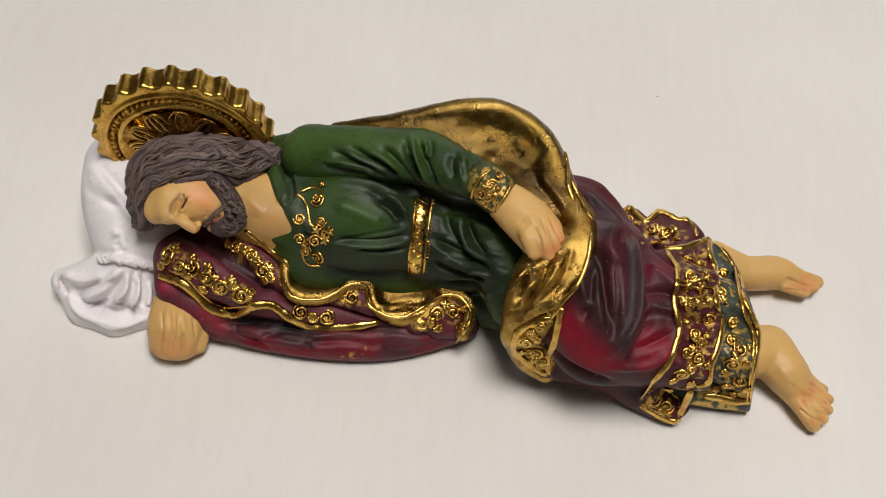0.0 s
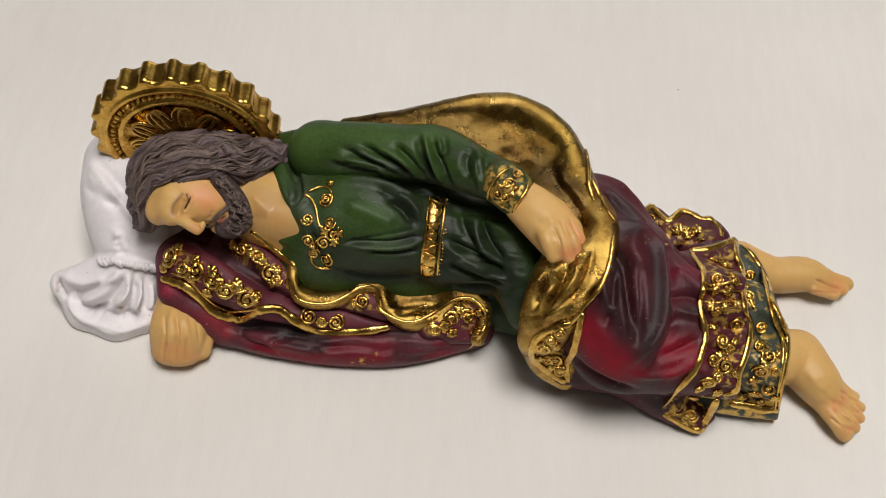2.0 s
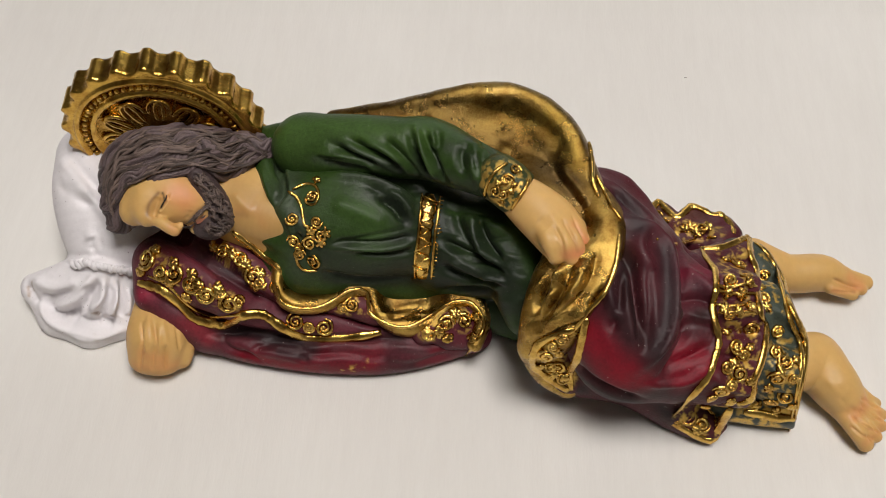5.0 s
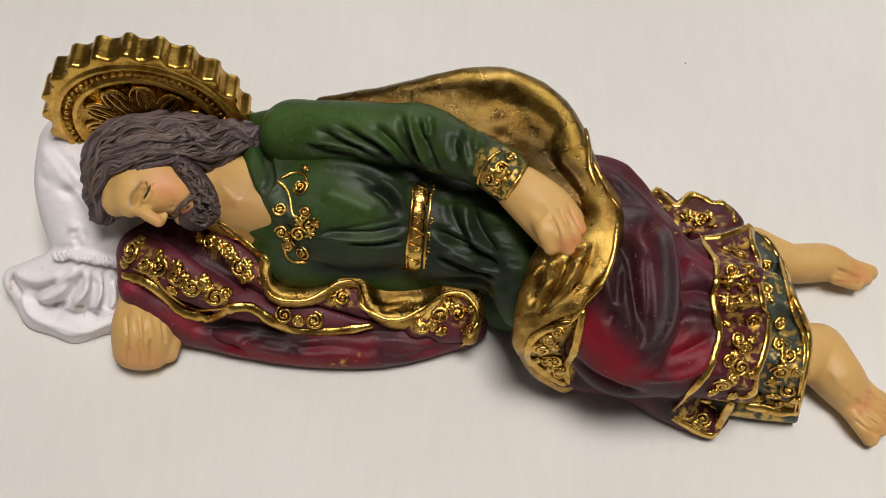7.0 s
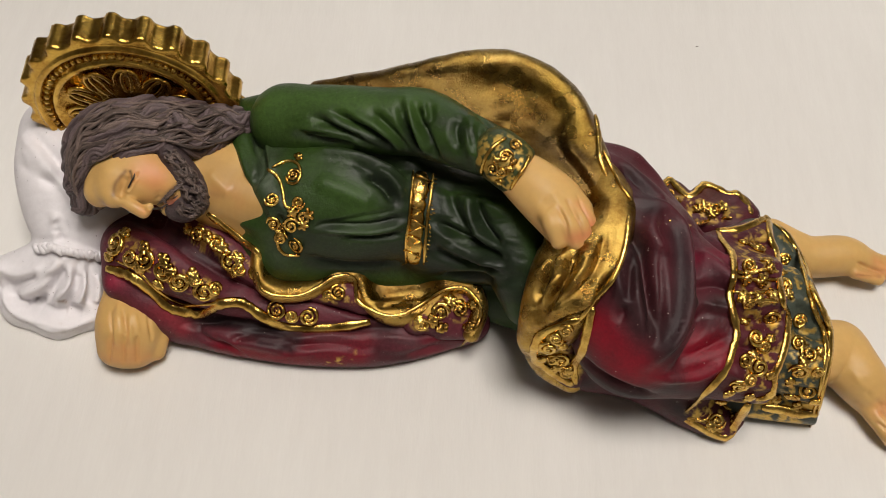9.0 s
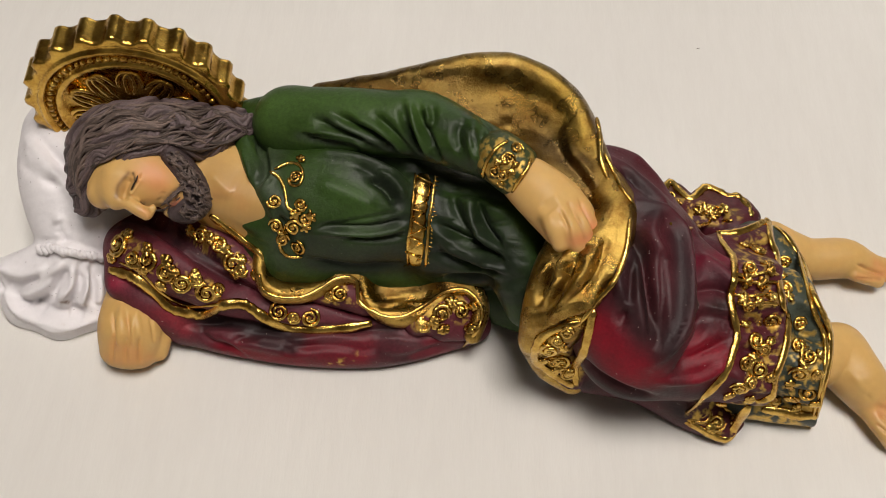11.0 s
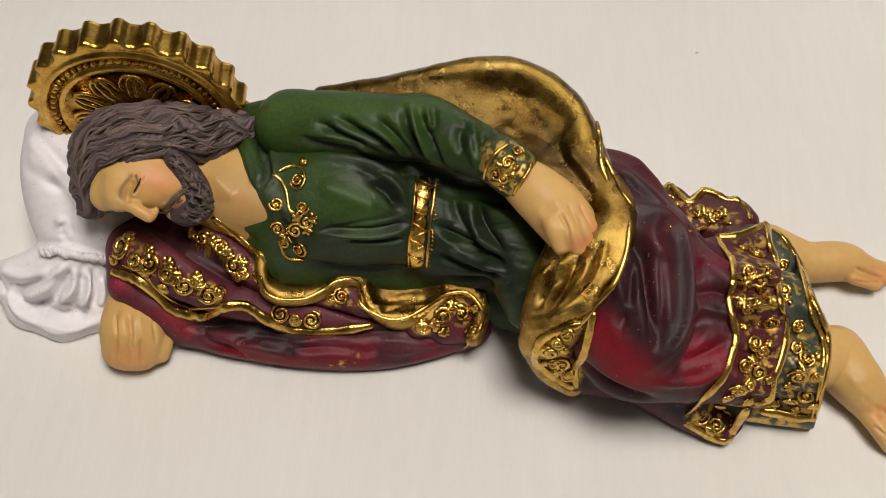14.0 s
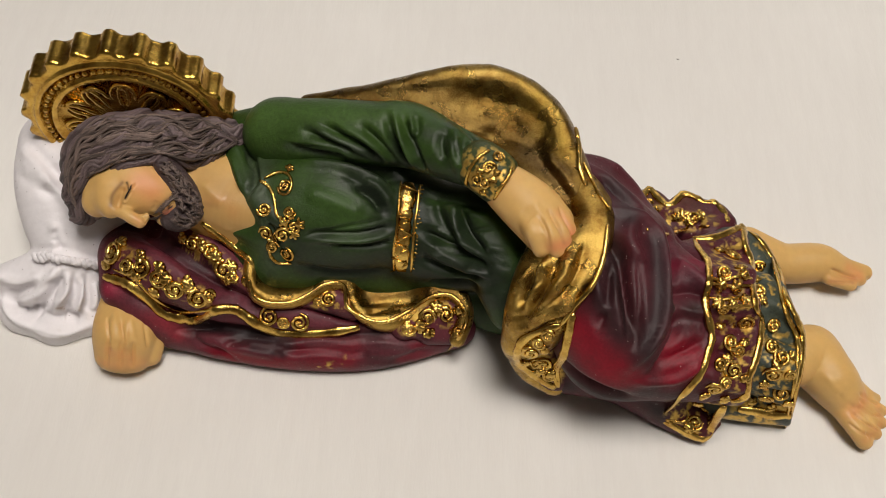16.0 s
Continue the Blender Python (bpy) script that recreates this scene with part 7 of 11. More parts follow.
edging(1.43, 0.39, (-0.12, -0.94, 0.32), (121.5, -1.7, 7.9), (128.1, -4.2, 5.7), (134.5, -5.8, 3.9), (136.3, -3.5, 7.7), (136.4, -2.8, 22.6))
scroll((138.5, 37.9, 39.6), (0.26, 0.52, 0.81), 2.4, 1.9, 90, 1, 0.6)
scroll((132, 25.7, 49.7), (0.08, -0.5, 0.86), 1.8, 1.9, 0, -1, 0.6)
scroll((138.7, 14.3, 41.7), (0.13, -0.94, 0.32), 2.7, 1.9, 180, 1, 0.6)
scroll((134, 7.9, 41.9), (0.26, -0.31, 0.91), 2.1, 1.9, 0, -1, 0.6)
scroll((135.1, 1.2, 38.1), (0.18, -0.67, 0.72), 2.5, 1.9, 90, 1, 0.6)
scroll((130.6, -2.7, 34), (-0.03, -0.99, 0.12), 2.3, 1.9, 180, -1, 0.6)
scroll((126.7, -0.3, 9.9), (0.04, -0.53, 0.85), 3.0, 1.9, 90, 1, 0.6)
scroll((131.2, -2.4, 8.5), (0, -0.56, 0.83), 2.3, 1.9, 0, -1, 0.6)
scroll((134.5, 2.9, 7.8), (0.57, 0.4, 0.72), 2.1, 1.9, 90, 1, 0.6)
scroll((137.8, 28.9, 47), (-0.11, 0.74, 0.66), 1.6, 1.9, 0, 1, 0.6)
scroll((131.4, 15.3, 47), (0.11, -0.96, 0.25), 1.6, 1.9, 0, 1, 0.6)
scroll((136.3, 6.4, 40), (0.16, -0.82, 0.55), 1.8, 1.9, 180, 1, 0.6)
scroll((131.2, 2.1, 39.8), (0.22, -0.54, 0.81), 1.7, 1.9, 0, -1, 0.6)
scroll((132.8, -2.4, 36.7), (0.32, -0.59, 0.74), 1.6, 1.9, 0, 1, 0.6)
leaf((134.9, 38.5, 40), (0.11, 0.73, 0.68), 2.4, 150, 4, 0.7)
leaf((137.3, 25.8, 48.7), (0.33, -0.43, 0.84), 2.0, 20, 4, 0.7)
leaf((130.5, 22.4, 48.2), (0.14, -0.64, 0.75), 2.5, 0, 4, 0.7)
leaf((135, 22.4, 47.3), (0.23, -0.7, 0.68), 2.5, 10, 4, 0.7)
leaf((137.2, 18.3, 47.4), (0.04, 0.36, 0.93), 2.3, 350, 4, 0.7)
leaf((130.1, 16.2, 48.4), (0.02, -0.12, 0.99), 2.3, 170, 4, 0.7)
leaf((133.4, 16, 48), (0.1, -0.54, 0.84), 2.1, 20, 4, 0.7)
leaf((131.6, 12.3, 41.5), (0.14, 0.26, 0.96), 2.1, 120, 4, 0.7)
leaf((137.8, 8.7, 41.1), (0.22, -0.17, 0.96), 1.9, 300, 4, 0.7)
leaf((133.1, 3.3, 39.7), (0.24, -0.05, 0.97), 2.1, 60, 4, 0.7)
leaf((138.4, -0.3, 35.7), (0.22, -0.66, 0.72), 1.9, 60, 4, 0.7)
leaf((128.6, -3.6, 31.2), (0.1, -0.98, 0.17), 2.1, 140, 4, 0.7)
leaf((134.2, -3.3, 29.6), (0.09, -0.99, 0.14), 2.1, 330, 4, 0.7)
leaf((130.2, -3.3, 7.5), (-0.14, -0.76, 0.63), 2.3, 200, 4, 0.7)
leaf((136, -1, 8.1), (0.32, 0, 0.95), 2.3, 330, 4, 0.7)
leaf((129.3, -0.8, 19.5), (-0.04, -0.95, -0.3), 2.2, 30, 4, 0.7)
leaf((124.3, -1.4, 8.8), (-0.14, -0.74, 0.66), 2.1, 180, 4, 0.7)
edging(0.6, 0.9, (0.37, -0.21, 0.9), (126.9, 23, 50.8), (131.9, 23.6, 48.8), (136.4, 25.1, 49), (140.5, 25.6, 47.2))
edging(0.6, 0.9, (0.31, -0.57, 0.76), (127, 21.3, 50.9), (132, 22.2, 48.1), (136.4, 22.8, 47.5), (140.2, 23.5, 46.5))
edging(0.6, 0.9, (0.02, 0.23, 0.97), (127.3, 18.2, 47.9), (132, 17.8, 48.1), (136.5, 19.1, 47.2), (139.8, 19, 47.1))
edging(0.6, 0.9, (0.08, -0.69, 0.72), (128, 15.8, 47.8), (131.5, 15.3, 47.8), (136.1, 16.2, 47.9), (139.4, 16.3, 46.8))
edging(1.25, 0.55, (0.1, -0.1, 0.99), (116.4, 67.5, 22.0), (119.5, 72.9, 22.0), (122.4, 69.1, 22.5), (125.6, 66.1, 23.0), (130.3, 71.2, 22.5), (133.9, 70.2, 23.0), (137.2, 68.0, 23.0), (140.5, 67.7, 23.5), (143.0, 63.1, 24.0), (143.2, 59.4, 25.0))
edging(0.7, 0.8, (-0.05, -0.45, 0.89), (109.2, 33.3, 57.6), (117.5, 39.2, 46.8), (130.2, 57.1, 23.1), (136.6, 56.5, 26.6))
leaf((128.6, 60.6, 24.7), (-0.33, -0.41, 0.85), 3.2, 60, 4, 0.6)
leaf((127.7, 60.1, 24), (-0.52, -0.52, 0.68), 3.0, 120, 4, 0.6)
leaf((130.3, 59, 24.6), (-0.39, -0.49, 0.78), 2.8, 0, 4, 0.6)
leaf((134.8, 60.7, 26.5), (-0.51, -0.04, 0.86), 2.4, 200, 4, 0.6)
leaf((120.7, 62.4, 24.5), (-0.73, -0.37, 0.57), 2.2, 100, 4, 0.6)
scroll((132.2, 59.8, 25.2), (0.24, -0.18, 0.95), 2.0, 1.5, 0, 1, 0.55)
scroll((118.3, 65.7, 23.8), (-0.12, -0.1, 0.99), 1.6, 1.5, 0, 1, 0.5)
edging(1.17, 0.39, (0.55, -0.11, 0.83), (148.8, 54.3, 28), (151.4, 50.6, 29.1), (154.8, 46.3, 27.1), (156.4, 38.5, 28.6), (153, 26.4, 38.1), (155.7, 19.7, 36.7), (158.5, 16.2, 32.4), (157.3, 7.7, 31.3), (157.3, 1.6, 23.6), (160.2, 0.6, 10.3))
edging(1.45, 0.5, (0.75, -0.2, 0.63), (154.8, 45.2, 27.7), (152.3, 31.2, 36.0), (152.5, 20.8, 37.9), (156.5, 16.4, 32.8), (156.4, 9.5, 32.2), (155.9, 2.9, 27.3), (158.8, 1.6, 12.6), (161.7, 1.5, 0.0))
edging(1.69, 0.33, (0.13, -0.84, 0.53), (160.5, 0.9, 10.5), (155.4, 0.5, 10.2), (149.4, 1.2, 10.8), (144, 1.5, 10.9))
scroll((144.9, 26.6, 39.3), (0.15, -0.02, 0.99), 2.2, 1.8, 90, 1, 0.6)
scroll((151.2, 8.4, 33), (0.14, -0.34, 0.93), 2.3, 1.8, 90, 1, 0.6)
scroll((148.8, 4.3, 30.5), (-0.13, -0.97, 0.19), 2.5, 1.8, 200, -1, 0.6)
scroll((153.7, 2.3, 22.6), (-0.12, -0.76, 0.64), 2.6, 1.8, 0, 1, 0.6)
scroll((150, 2.1, 18.8), (-0.23, -0.94, -0.26), 2.0, 1.8, 90, -1, 0.6)
scroll((148.2, 10.8, 34.2), (0.1, -0.26, 0.96), 1.8, 1.8, 0, 1, 0.6)
scroll((150, 41.4, 28.1), (-0.19, -0.51, 0.84), 1.7, 1.8, 0, 1, 0.6)
scroll((153.7, 4.3, 31.2), (0.13, -0.94, 0.32), 1.6, 1.8, 0, -1, 0.6)
scroll((149.3, 17.5, 34.6), (0.12, -0.6, 0.79), 1.8, 1.8, 0, 1, 0.6)
leaf((145.2, 23.2, 38.7), (0.09, -0.35, 0.93), 2.2, 60, 4, 0.65)
leaf((148.8, 5.7, 32.9), (0.13, -0.23, 0.96), 2.2, 30, 4, 0.65)
leaf((147.6, 2.9, 27), (-0.13, -0.94, 0.33), 2.2, 200, 4, 0.65)
leaf((156, 0.8, 19.8), (-0.11, -0.99, -0.03), 2.2, 330, 4, 0.65)
leaf((154.2, 2.2, 12.2), (-0.12, -0.86, 0.49), 2.3, 180, 4, 0.65)
leaf((148.2, 3.4, 12.8), (-0.08, -0.68, 0.73), 2.1, 160, 4, 0.65)
leaf((154, 9.2, 32.7), (0.22, -0.3, 0.93), 1.8, 30, 4, 0.65)
leaf((144.6, 30, 38.9), (0.14, 0.27, 0.95), 1.8, 100, 4, 0.65)
strand((-72.8, 35.4, 22.2), (-70.6, 33.4, 21.6))
strand((-70.8, 35.1, 23.2), (-68.9, 33.2, 22.2))
strand((-69.2, 34.8, 23.9), (-67.5, 33.5, 23))
strand((-67.5, 34.6, 24.6), (-66, 33.6, 23.6))
strand((-66.2, 34, 24.6), (-64.3, 33.1, 23.5))
strand((-64.9, 34, 24.8), (-63.7, 32.4, 23))
strand((-63.7, 33.5, 24.6), (-62.4, 33.2, 23.3))
strand((-62.5, 33.6, 24.5), (-61.4, 33, 22.9))
strand((-61.6, 33.7, 24.3), (-60.2, 33, 22.2))
strand((-60.3, 33.7, 23.8), (-59.1, 33.1, 21.5))
strand((-59.1, 33.7, 23.1), (-57.8, 33.7, 21))
strand((-57.8, 34.3, 22.5), (-56.6, 33.7, 19.6))
strand((-56.8, 34.6, 21.7), (-55.4, 34.5, 18.9))
strand((-55.4, 35, 20.4), (-54.6, 34.8, 17.3))
strand((-54.6, 35.4, 19.5), (-53.6, 35.8, 15.7))
lock(0.28, 1.63, (-55.2, 40.3, 46.2), (-54.9, 41.2, 49.1), (-52.7, 42.6, 50.9), (-49.2, 43.6, 53.9), (-45.6, 44.3, 56.5), (-41.9, 45.6, 57.7), (-37.8, 46.5, 59), (-34, 47.7, 58.6), (-29.1, 49.3, 59.2), (-25.8, 49.5, 57.7), (-22.4, 50.5, 54.9))
lock(0.43, 0.61, (-52.7, 42.6, 50.9), (-49.2, 43.6, 53.9), (-45.6, 44.3, 56.5), (-41.9, 45.6, 57.7), (-37.8, 46.5, 59), (-34, 47.7, 58.6), (-29.1, 49.3, 59.2), (-25.8, 49.5, 57.7), (-22.4, 50.5, 54.9), (-19, 53.2, 52.2), (-15.7, 55.7, 51.6))
lock(0.26, 0.99, (-52.7, 42.6, 50.9), (-49.2, 43.9, 54.2), (-45.6, 44.3, 56.5), (-41.6, 45.7, 58), (-37.8, 46.5, 59), (-34, 47.7, 58.6), (-28.8, 49.3, 59.3), (-25.8, 49.5, 57.7), (-22.3, 50.7, 54.8), (-19.2, 54.1, 52.9), (-15.7, 55.7, 51.6), (-13, 58.2, 50.2), (-10, 61.8, 49))
lock(0.33, 0.72, (-55.4, 40.3, 46.5), (-53.6, 41.2, 49.1), (-52.7, 43, 50.9), (-49.2, 43.9, 54.2), (-45.2, 44.1, 56.5), (-42, 45.8, 58.3), (-37.8, 46.5, 59), (-34, 47.7, 58.6), (-28.8, 49.3, 59.3), (-25.8, 49.5, 57.7), (-22.3, 50.7, 54.8), (-19.2, 54.1, 52.9), (-15.7, 55.7, 51.6))
lock(0.42, 1.79, (-54.2, 37.9, 42.4), (-54.2, 38.8, 44.7), (-55.4, 40.3, 46.5), (-53.6, 41.2, 49.1), (-52.7, 43, 50.9), (-49.2, 43.9, 54.2), (-45.2, 44.1, 56.5), (-41.6, 45.7, 58), (-37.8, 46.5, 59), (-33.6, 48.5, 59.4), (-28.8, 49.3, 59.3), (-25.8, 49.5, 57.7), (-22.1, 50.9, 54.5))
lock(0.41, 1.65, (-45.3, 44.5, 56.7), (-42, 45.8, 58.3), (-37.8, 46.5, 59), (-33.7, 48.2, 59.7), (-28.8, 49.3, 59.3), (-25.8, 49.8, 58), (-22.3, 51.5, 54.5), (-19.2, 54.1, 52.9), (-15.5, 55.8, 51.5), (-12.9, 58.4, 50.4), (-10.1, 61.9, 49.4))
lock(0.29, 1.53, (-54.2, 37.9, 42.4), (-54.2, 38.9, 45), (-55.3, 40.5, 46.7), (-53.6, 41.2, 49.1), (-53, 43.7, 51.2), (-48.9, 43.9, 54.5), (-45.3, 44.5, 56.7), (-41.3, 45.8, 58.6), (-37.8, 46.5, 59), (-33.4, 48.2, 60.1), (-28.8, 49.3, 59.3), (-25.8, 49.5, 57.7), (-22.3, 51.5, 54.5))
lock(0.43, 1.02, (-37.8, 46.5, 59), (-33.4, 48.2, 60.1), (-28.8, 49.3, 59.3), (-25.6, 49.7, 57.7), (-22.1, 51.6, 54.3), (-19.2, 54.1, 52.9), (-15.5, 55.8, 51.5), (-12.9, 58.4, 50.4), (-10.3, 61.8, 49.5))
lock(0.39, 0.51, (-54.2, 38, 42.7), (-54.6, 39.2, 45.2), (-55.3, 40.5, 46.7), (-54.7, 41.8, 49.6), (-53.6, 42.9, 52), (-48.9, 43.9, 54.5), (-45.3, 44.5, 56.7), (-41.3, 45.8, 58.6), (-38, 47.4, 59.6))
lock(0.28, 0.81, (-55.3, 40.5, 46.7), (-54.7, 41.8, 49.6), (-53.1, 43.3, 52.4), (-48.9, 43.9, 54.5), (-46, 44.4, 56.4), (-41.3, 45.8, 58.6), (-38, 47.4, 59.6), (-33.4, 48.2, 60.1), (-28.8, 49.3, 59.3), (-25.6, 49.7, 57.7), (-22.6, 52.4, 54.7))
lock(0.44, 0.51, (-37.8, 46.5, 59), (-33.4, 48.2, 60.1), (-28.8, 49.3, 59.3), (-25.6, 49.7, 57.7), (-22.4, 52.9, 54.9), (-19.2, 54.4, 53.3), (-15.5, 55.8, 51.5), (-12.9, 58.4, 50.4), (-10.3, 61.8, 49.5))
lock(0.32, 1.66, (-54.2, 38.1, 42.9), (-54.2, 39.1, 45.2), (-55.3, 40.5, 46.7), (-54.7, 41.8, 49.9), (-52.9, 43.4, 52.7), (-48.9, 43.9, 54.5), (-45.2, 45.4, 57), (-41.3, 46.1, 58.8), (-37.6, 47.6, 59.7))
lock(0.27, 1.15, (-54.2, 38.1, 42.9), (-54.2, 39.1, 45.2), (-55.3, 40.5, 46.7), (-54.7, 41.8, 49.9), (-53.3, 43.1, 52.9), (-48.9, 43.9, 54.5), (-45.6, 44.8, 56.5), (-41.3, 46.1, 58.8), (-37.6, 47.6, 60.1), (-33.4, 48.2, 60.1), (-28.8, 49.3, 59.3), (-25.6, 50, 57.8), (-22.2, 53, 55.3))
lock(0.33, 1.33, (-55.3, 40.5, 46.7), (-54.7, 41.8, 49.9), (-53.3, 43.1, 52.9), (-48.8, 44.5, 54.4), (-45.2, 45.4, 57), (-40.9, 46, 58.7), (-37.6, 47.6, 60.1), (-33.4, 48.2, 60.1), (-28.8, 49.3, 59.3))
lock(0.28, 1.29, (-53.3, 43.1, 52.9), (-48.8, 44.5, 54.4), (-45.2, 45.4, 57), (-40.9, 46, 58.7), (-37.3, 47.8, 59.9), (-33.4, 48.2, 60.1), (-28.8, 49.3, 59.3), (-25.6, 49.7, 57.7), (-21.8, 52.7, 56))
lock(0.36, 1.29, (-54.2, 38.2, 43.2), (-54.2, 39.1, 45.2), (-55.5, 41, 47.2), (-54.7, 41.8, 49.9), (-53.3, 43.2, 53.2), (-49.6, 45.7, 54.7), (-45.2, 45.4, 57), (-40.9, 46.3, 58.9), (-37.3, 47.9, 60.5), (-33.4, 48.5, 60.3), (-28.8, 49.3, 59.3))
lock(0.45, 1.8, (-55.3, 40.9, 47.3), (-54.7, 42.1, 50.3), (-53.2, 43.3, 53.4), (-49.6, 45.7, 54.7), (-45.2, 45.4, 57), (-40.9, 46.3, 58.9), (-37.3, 47.9, 60.5), (-33.4, 48.5, 60.3), (-28.8, 49.3, 59.3), (-25.6, 50.7, 57.7), (-21.8, 52.8, 56.4), (-18.9, 54.2, 52.8), (-15.5, 55.8, 51.5))
lock(0.44, 0.81, (-45.2, 45.4, 57), (-40.9, 46.3, 58.9), (-37.2, 47.8, 60.2), (-33.1, 48.5, 60.3), (-28.8, 49.3, 59.3), (-25.3, 49.8, 57.6), (-22, 52.6, 56.5), (-19, 54.6, 53.1), (-15.5, 55.8, 51.5), (-12.9, 58.7, 50.5), (-10.1, 61.9, 49.4))
lock(0.32, 1.38, (-54.6, 38.2, 43.2), (-54.2, 39.2, 45.4), (-55.4, 41, 47.6), (-54.7, 42.1, 50.3), (-53.2, 43.3, 53.4), (-49, 45.6, 54.8), (-45.2, 45.7, 57.1), (-40.5, 46.2, 59), (-37.3, 47.9, 60.5), (-33.1, 48.5, 60.3), (-28.8, 49.3, 59.3), (-25.2, 50, 57.4), (-22, 52.6, 56.5))
lock(0.27, 0.95, (-36.9, 48.3, 60.9), (-33.1, 48.5, 60.3), (-28.8, 49.3, 59.3), (-25.1, 51.4, 58.6), (-22, 52.6, 56.5), (-18.9, 54.2, 52.8), (-15.5, 55.8, 51.5), (-12.8, 59.5, 50.5), (-10.1, 61.9, 49.4))
lock(0.34, 1.02, (-52.9, 43.8, 53.8), (-49.4, 45.9, 55.2), (-45.2, 45.7, 57.1), (-40.5, 46.2, 59), (-36.5, 48.3, 60.9), (-33.1, 48.5, 60.3), (-28.8, 49.3, 59.3), (-25.1, 51.4, 58.6), (-22, 52.6, 56.5), (-18.9, 54.2, 52.8), (-15.5, 55.8, 51.5))
lock(0.25, 1.54, (-52.86, 43.81, 53.83), (-49.29, 45.96, 55.4), (-45.5, 46.67, 57.91), (-40.54, 46.19, 58.99), (-36.84, 48.06, 60.65), (-32.99, 49, 60.25), (-28.83, 49.27, 59.27), (-25.49, 50.97, 57.79), (-21.97, 52.59, 56.53), (-18.92, 54.86, 53.26), (-15.47, 55.79, 51.45), (-12.81, 59.1, 50.56), (-10.39, 62.94, 49.93))
lock(0.29, 1.08, (-55.4, 41.2, 47.9), (-54.4, 42.4, 51), (-52.9, 43.8, 53.8), (-49.3, 46, 55.4), (-45.5, 46.7, 57.9), (-40.5, 46.2, 59), (-36.5, 48.3, 60.9), (-32.8, 48.6, 60.1), (-28.8, 49.3, 59.3))
lock(0.38, 0.63, (-54.4, 38.4, 43.7), (-54.5, 39.5, 45.9), (-55, 40.9, 47.9), (-54.4, 42.4, 51), (-53.1, 43.9, 54.1), (-49.3, 46, 55.4), (-45.2, 45.7, 57.1), (-40.5, 46.2, 59), (-36.5, 48.5, 61.1), (-32.8, 48.6, 60.1), (-28.8, 49.3, 59.3))
lock(0.41, 1.55, (-54.4, 38.4, 43.7), (-54.5, 39.5, 45.9), (-55, 40.9, 47.9), (-54.4, 42.4, 51), (-53.1, 43.9, 54.1), (-49, 46.2, 55.6), (-45.2, 46.6, 58), (-40.5, 46.2, 59), (-36.1, 48.5, 61.1), (-33, 49, 60.3), (-28.8, 49.3, 59.3))
lock(0.36, 0.59, (-44.8, 46.5, 58), (-40.5, 46.2, 59), (-36.5, 48.5, 61.1), (-32.9, 49.7, 60.5), (-28.5, 49.3, 59.2), (-24.8, 51.4, 58.5), (-21.8, 52.8, 56.4), (-19, 55.2, 53.3), (-15.5, 55.8, 51.5))
lock(0.35, 1.74, (-54.4, 38.4, 43.7), (-54.5, 39.5, 45.9), (-55, 41, 48.3), (-54.4, 42.4, 51.4), (-53.1, 43.9, 54.1), (-49, 46.4, 55.8), (-44.8, 46.5, 58), (-40.5, 46.2, 59), (-36.1, 48.6, 61.3), (-32.7, 49, 60.2), (-28.5, 49.3, 59.2))
lock(0.31, 1.4, (-54.2, 38.5, 43.9), (-54.5, 39.5, 45.9), (-55.1, 41.1, 48.5), (-54.2, 42.4, 52), (-52.5, 44.5, 54.6), (-49, 46.4, 55.8), (-45.2, 46.6, 58), (-40.9, 47.1, 59.8), (-36.1, 48.6, 61.3), (-33, 49, 60.3), (-28.3, 49.7, 59.2), (-25.1, 51.4, 58.9), (-21.8, 52.8, 56.4))
lock(0.44, 1.55, (-54.6, 38.5, 43.9), (-54.5, 39.5, 45.9), (-55.1, 41.1, 48.5), (-54.2, 42.4, 52), (-52.5, 44.5, 54.6), (-48.6, 46.3, 55.9), (-44.8, 46.7, 58.3), (-40.9, 47.1, 59.8), (-36.1, 48.6, 61.3))
lock(0.37, 0.52, (-54.6, 38.5, 43.9), (-54.5, 39.5, 45.9), (-55.1, 41.1, 48.5), (-54.2, 42.4, 52), (-52.5, 44.5, 54.6), (-48.6, 46.3, 55.9), (-44.8, 46.7, 58.3), (-40.9, 47.1, 59.8), (-36.1, 48.6, 61.3))
lock(0.31, 0.52, (-54.2, 38.5, 43.9), (-54.6, 39.9, 46.2), (-55.1, 41.2, 48.7), (-54.2, 42.6, 52.3), (-52.5, 44.5, 54.6), (-48.6, 46.3, 55.9), (-44.8, 46.7, 58.3), (-40.5, 47.3, 60), (-35.9, 48.8, 61.5), (-32.7, 49, 60.2), (-28.3, 49.7, 59.2))
lock(0.35, 0.86, (-55.2, 41.4, 49), (-54, 42.7, 52.5), (-52.1, 44.7, 55), (-48.6, 46.5, 56.1), (-44.8, 46.7, 58.3), (-40.5, 47.3, 60), (-35.9, 48.8, 61.5), (-32.4, 49, 60.2), (-28.3, 50.2, 59))
lock(0.31, 0.65, (-44.8, 46.7, 58.3), (-40.5, 47.3, 60), (-35.9, 48.8, 61.5), (-32.6, 49.8, 60.4), (-28.3, 49.7, 59.2), (-24.9, 51.8, 58.8), (-21.7, 53.9, 56.1), (-18.7, 55, 53.1), (-15.4, 56.5, 51.6), (-12.4, 60.1, 50.3), (-10.1, 63.1, 49.7))
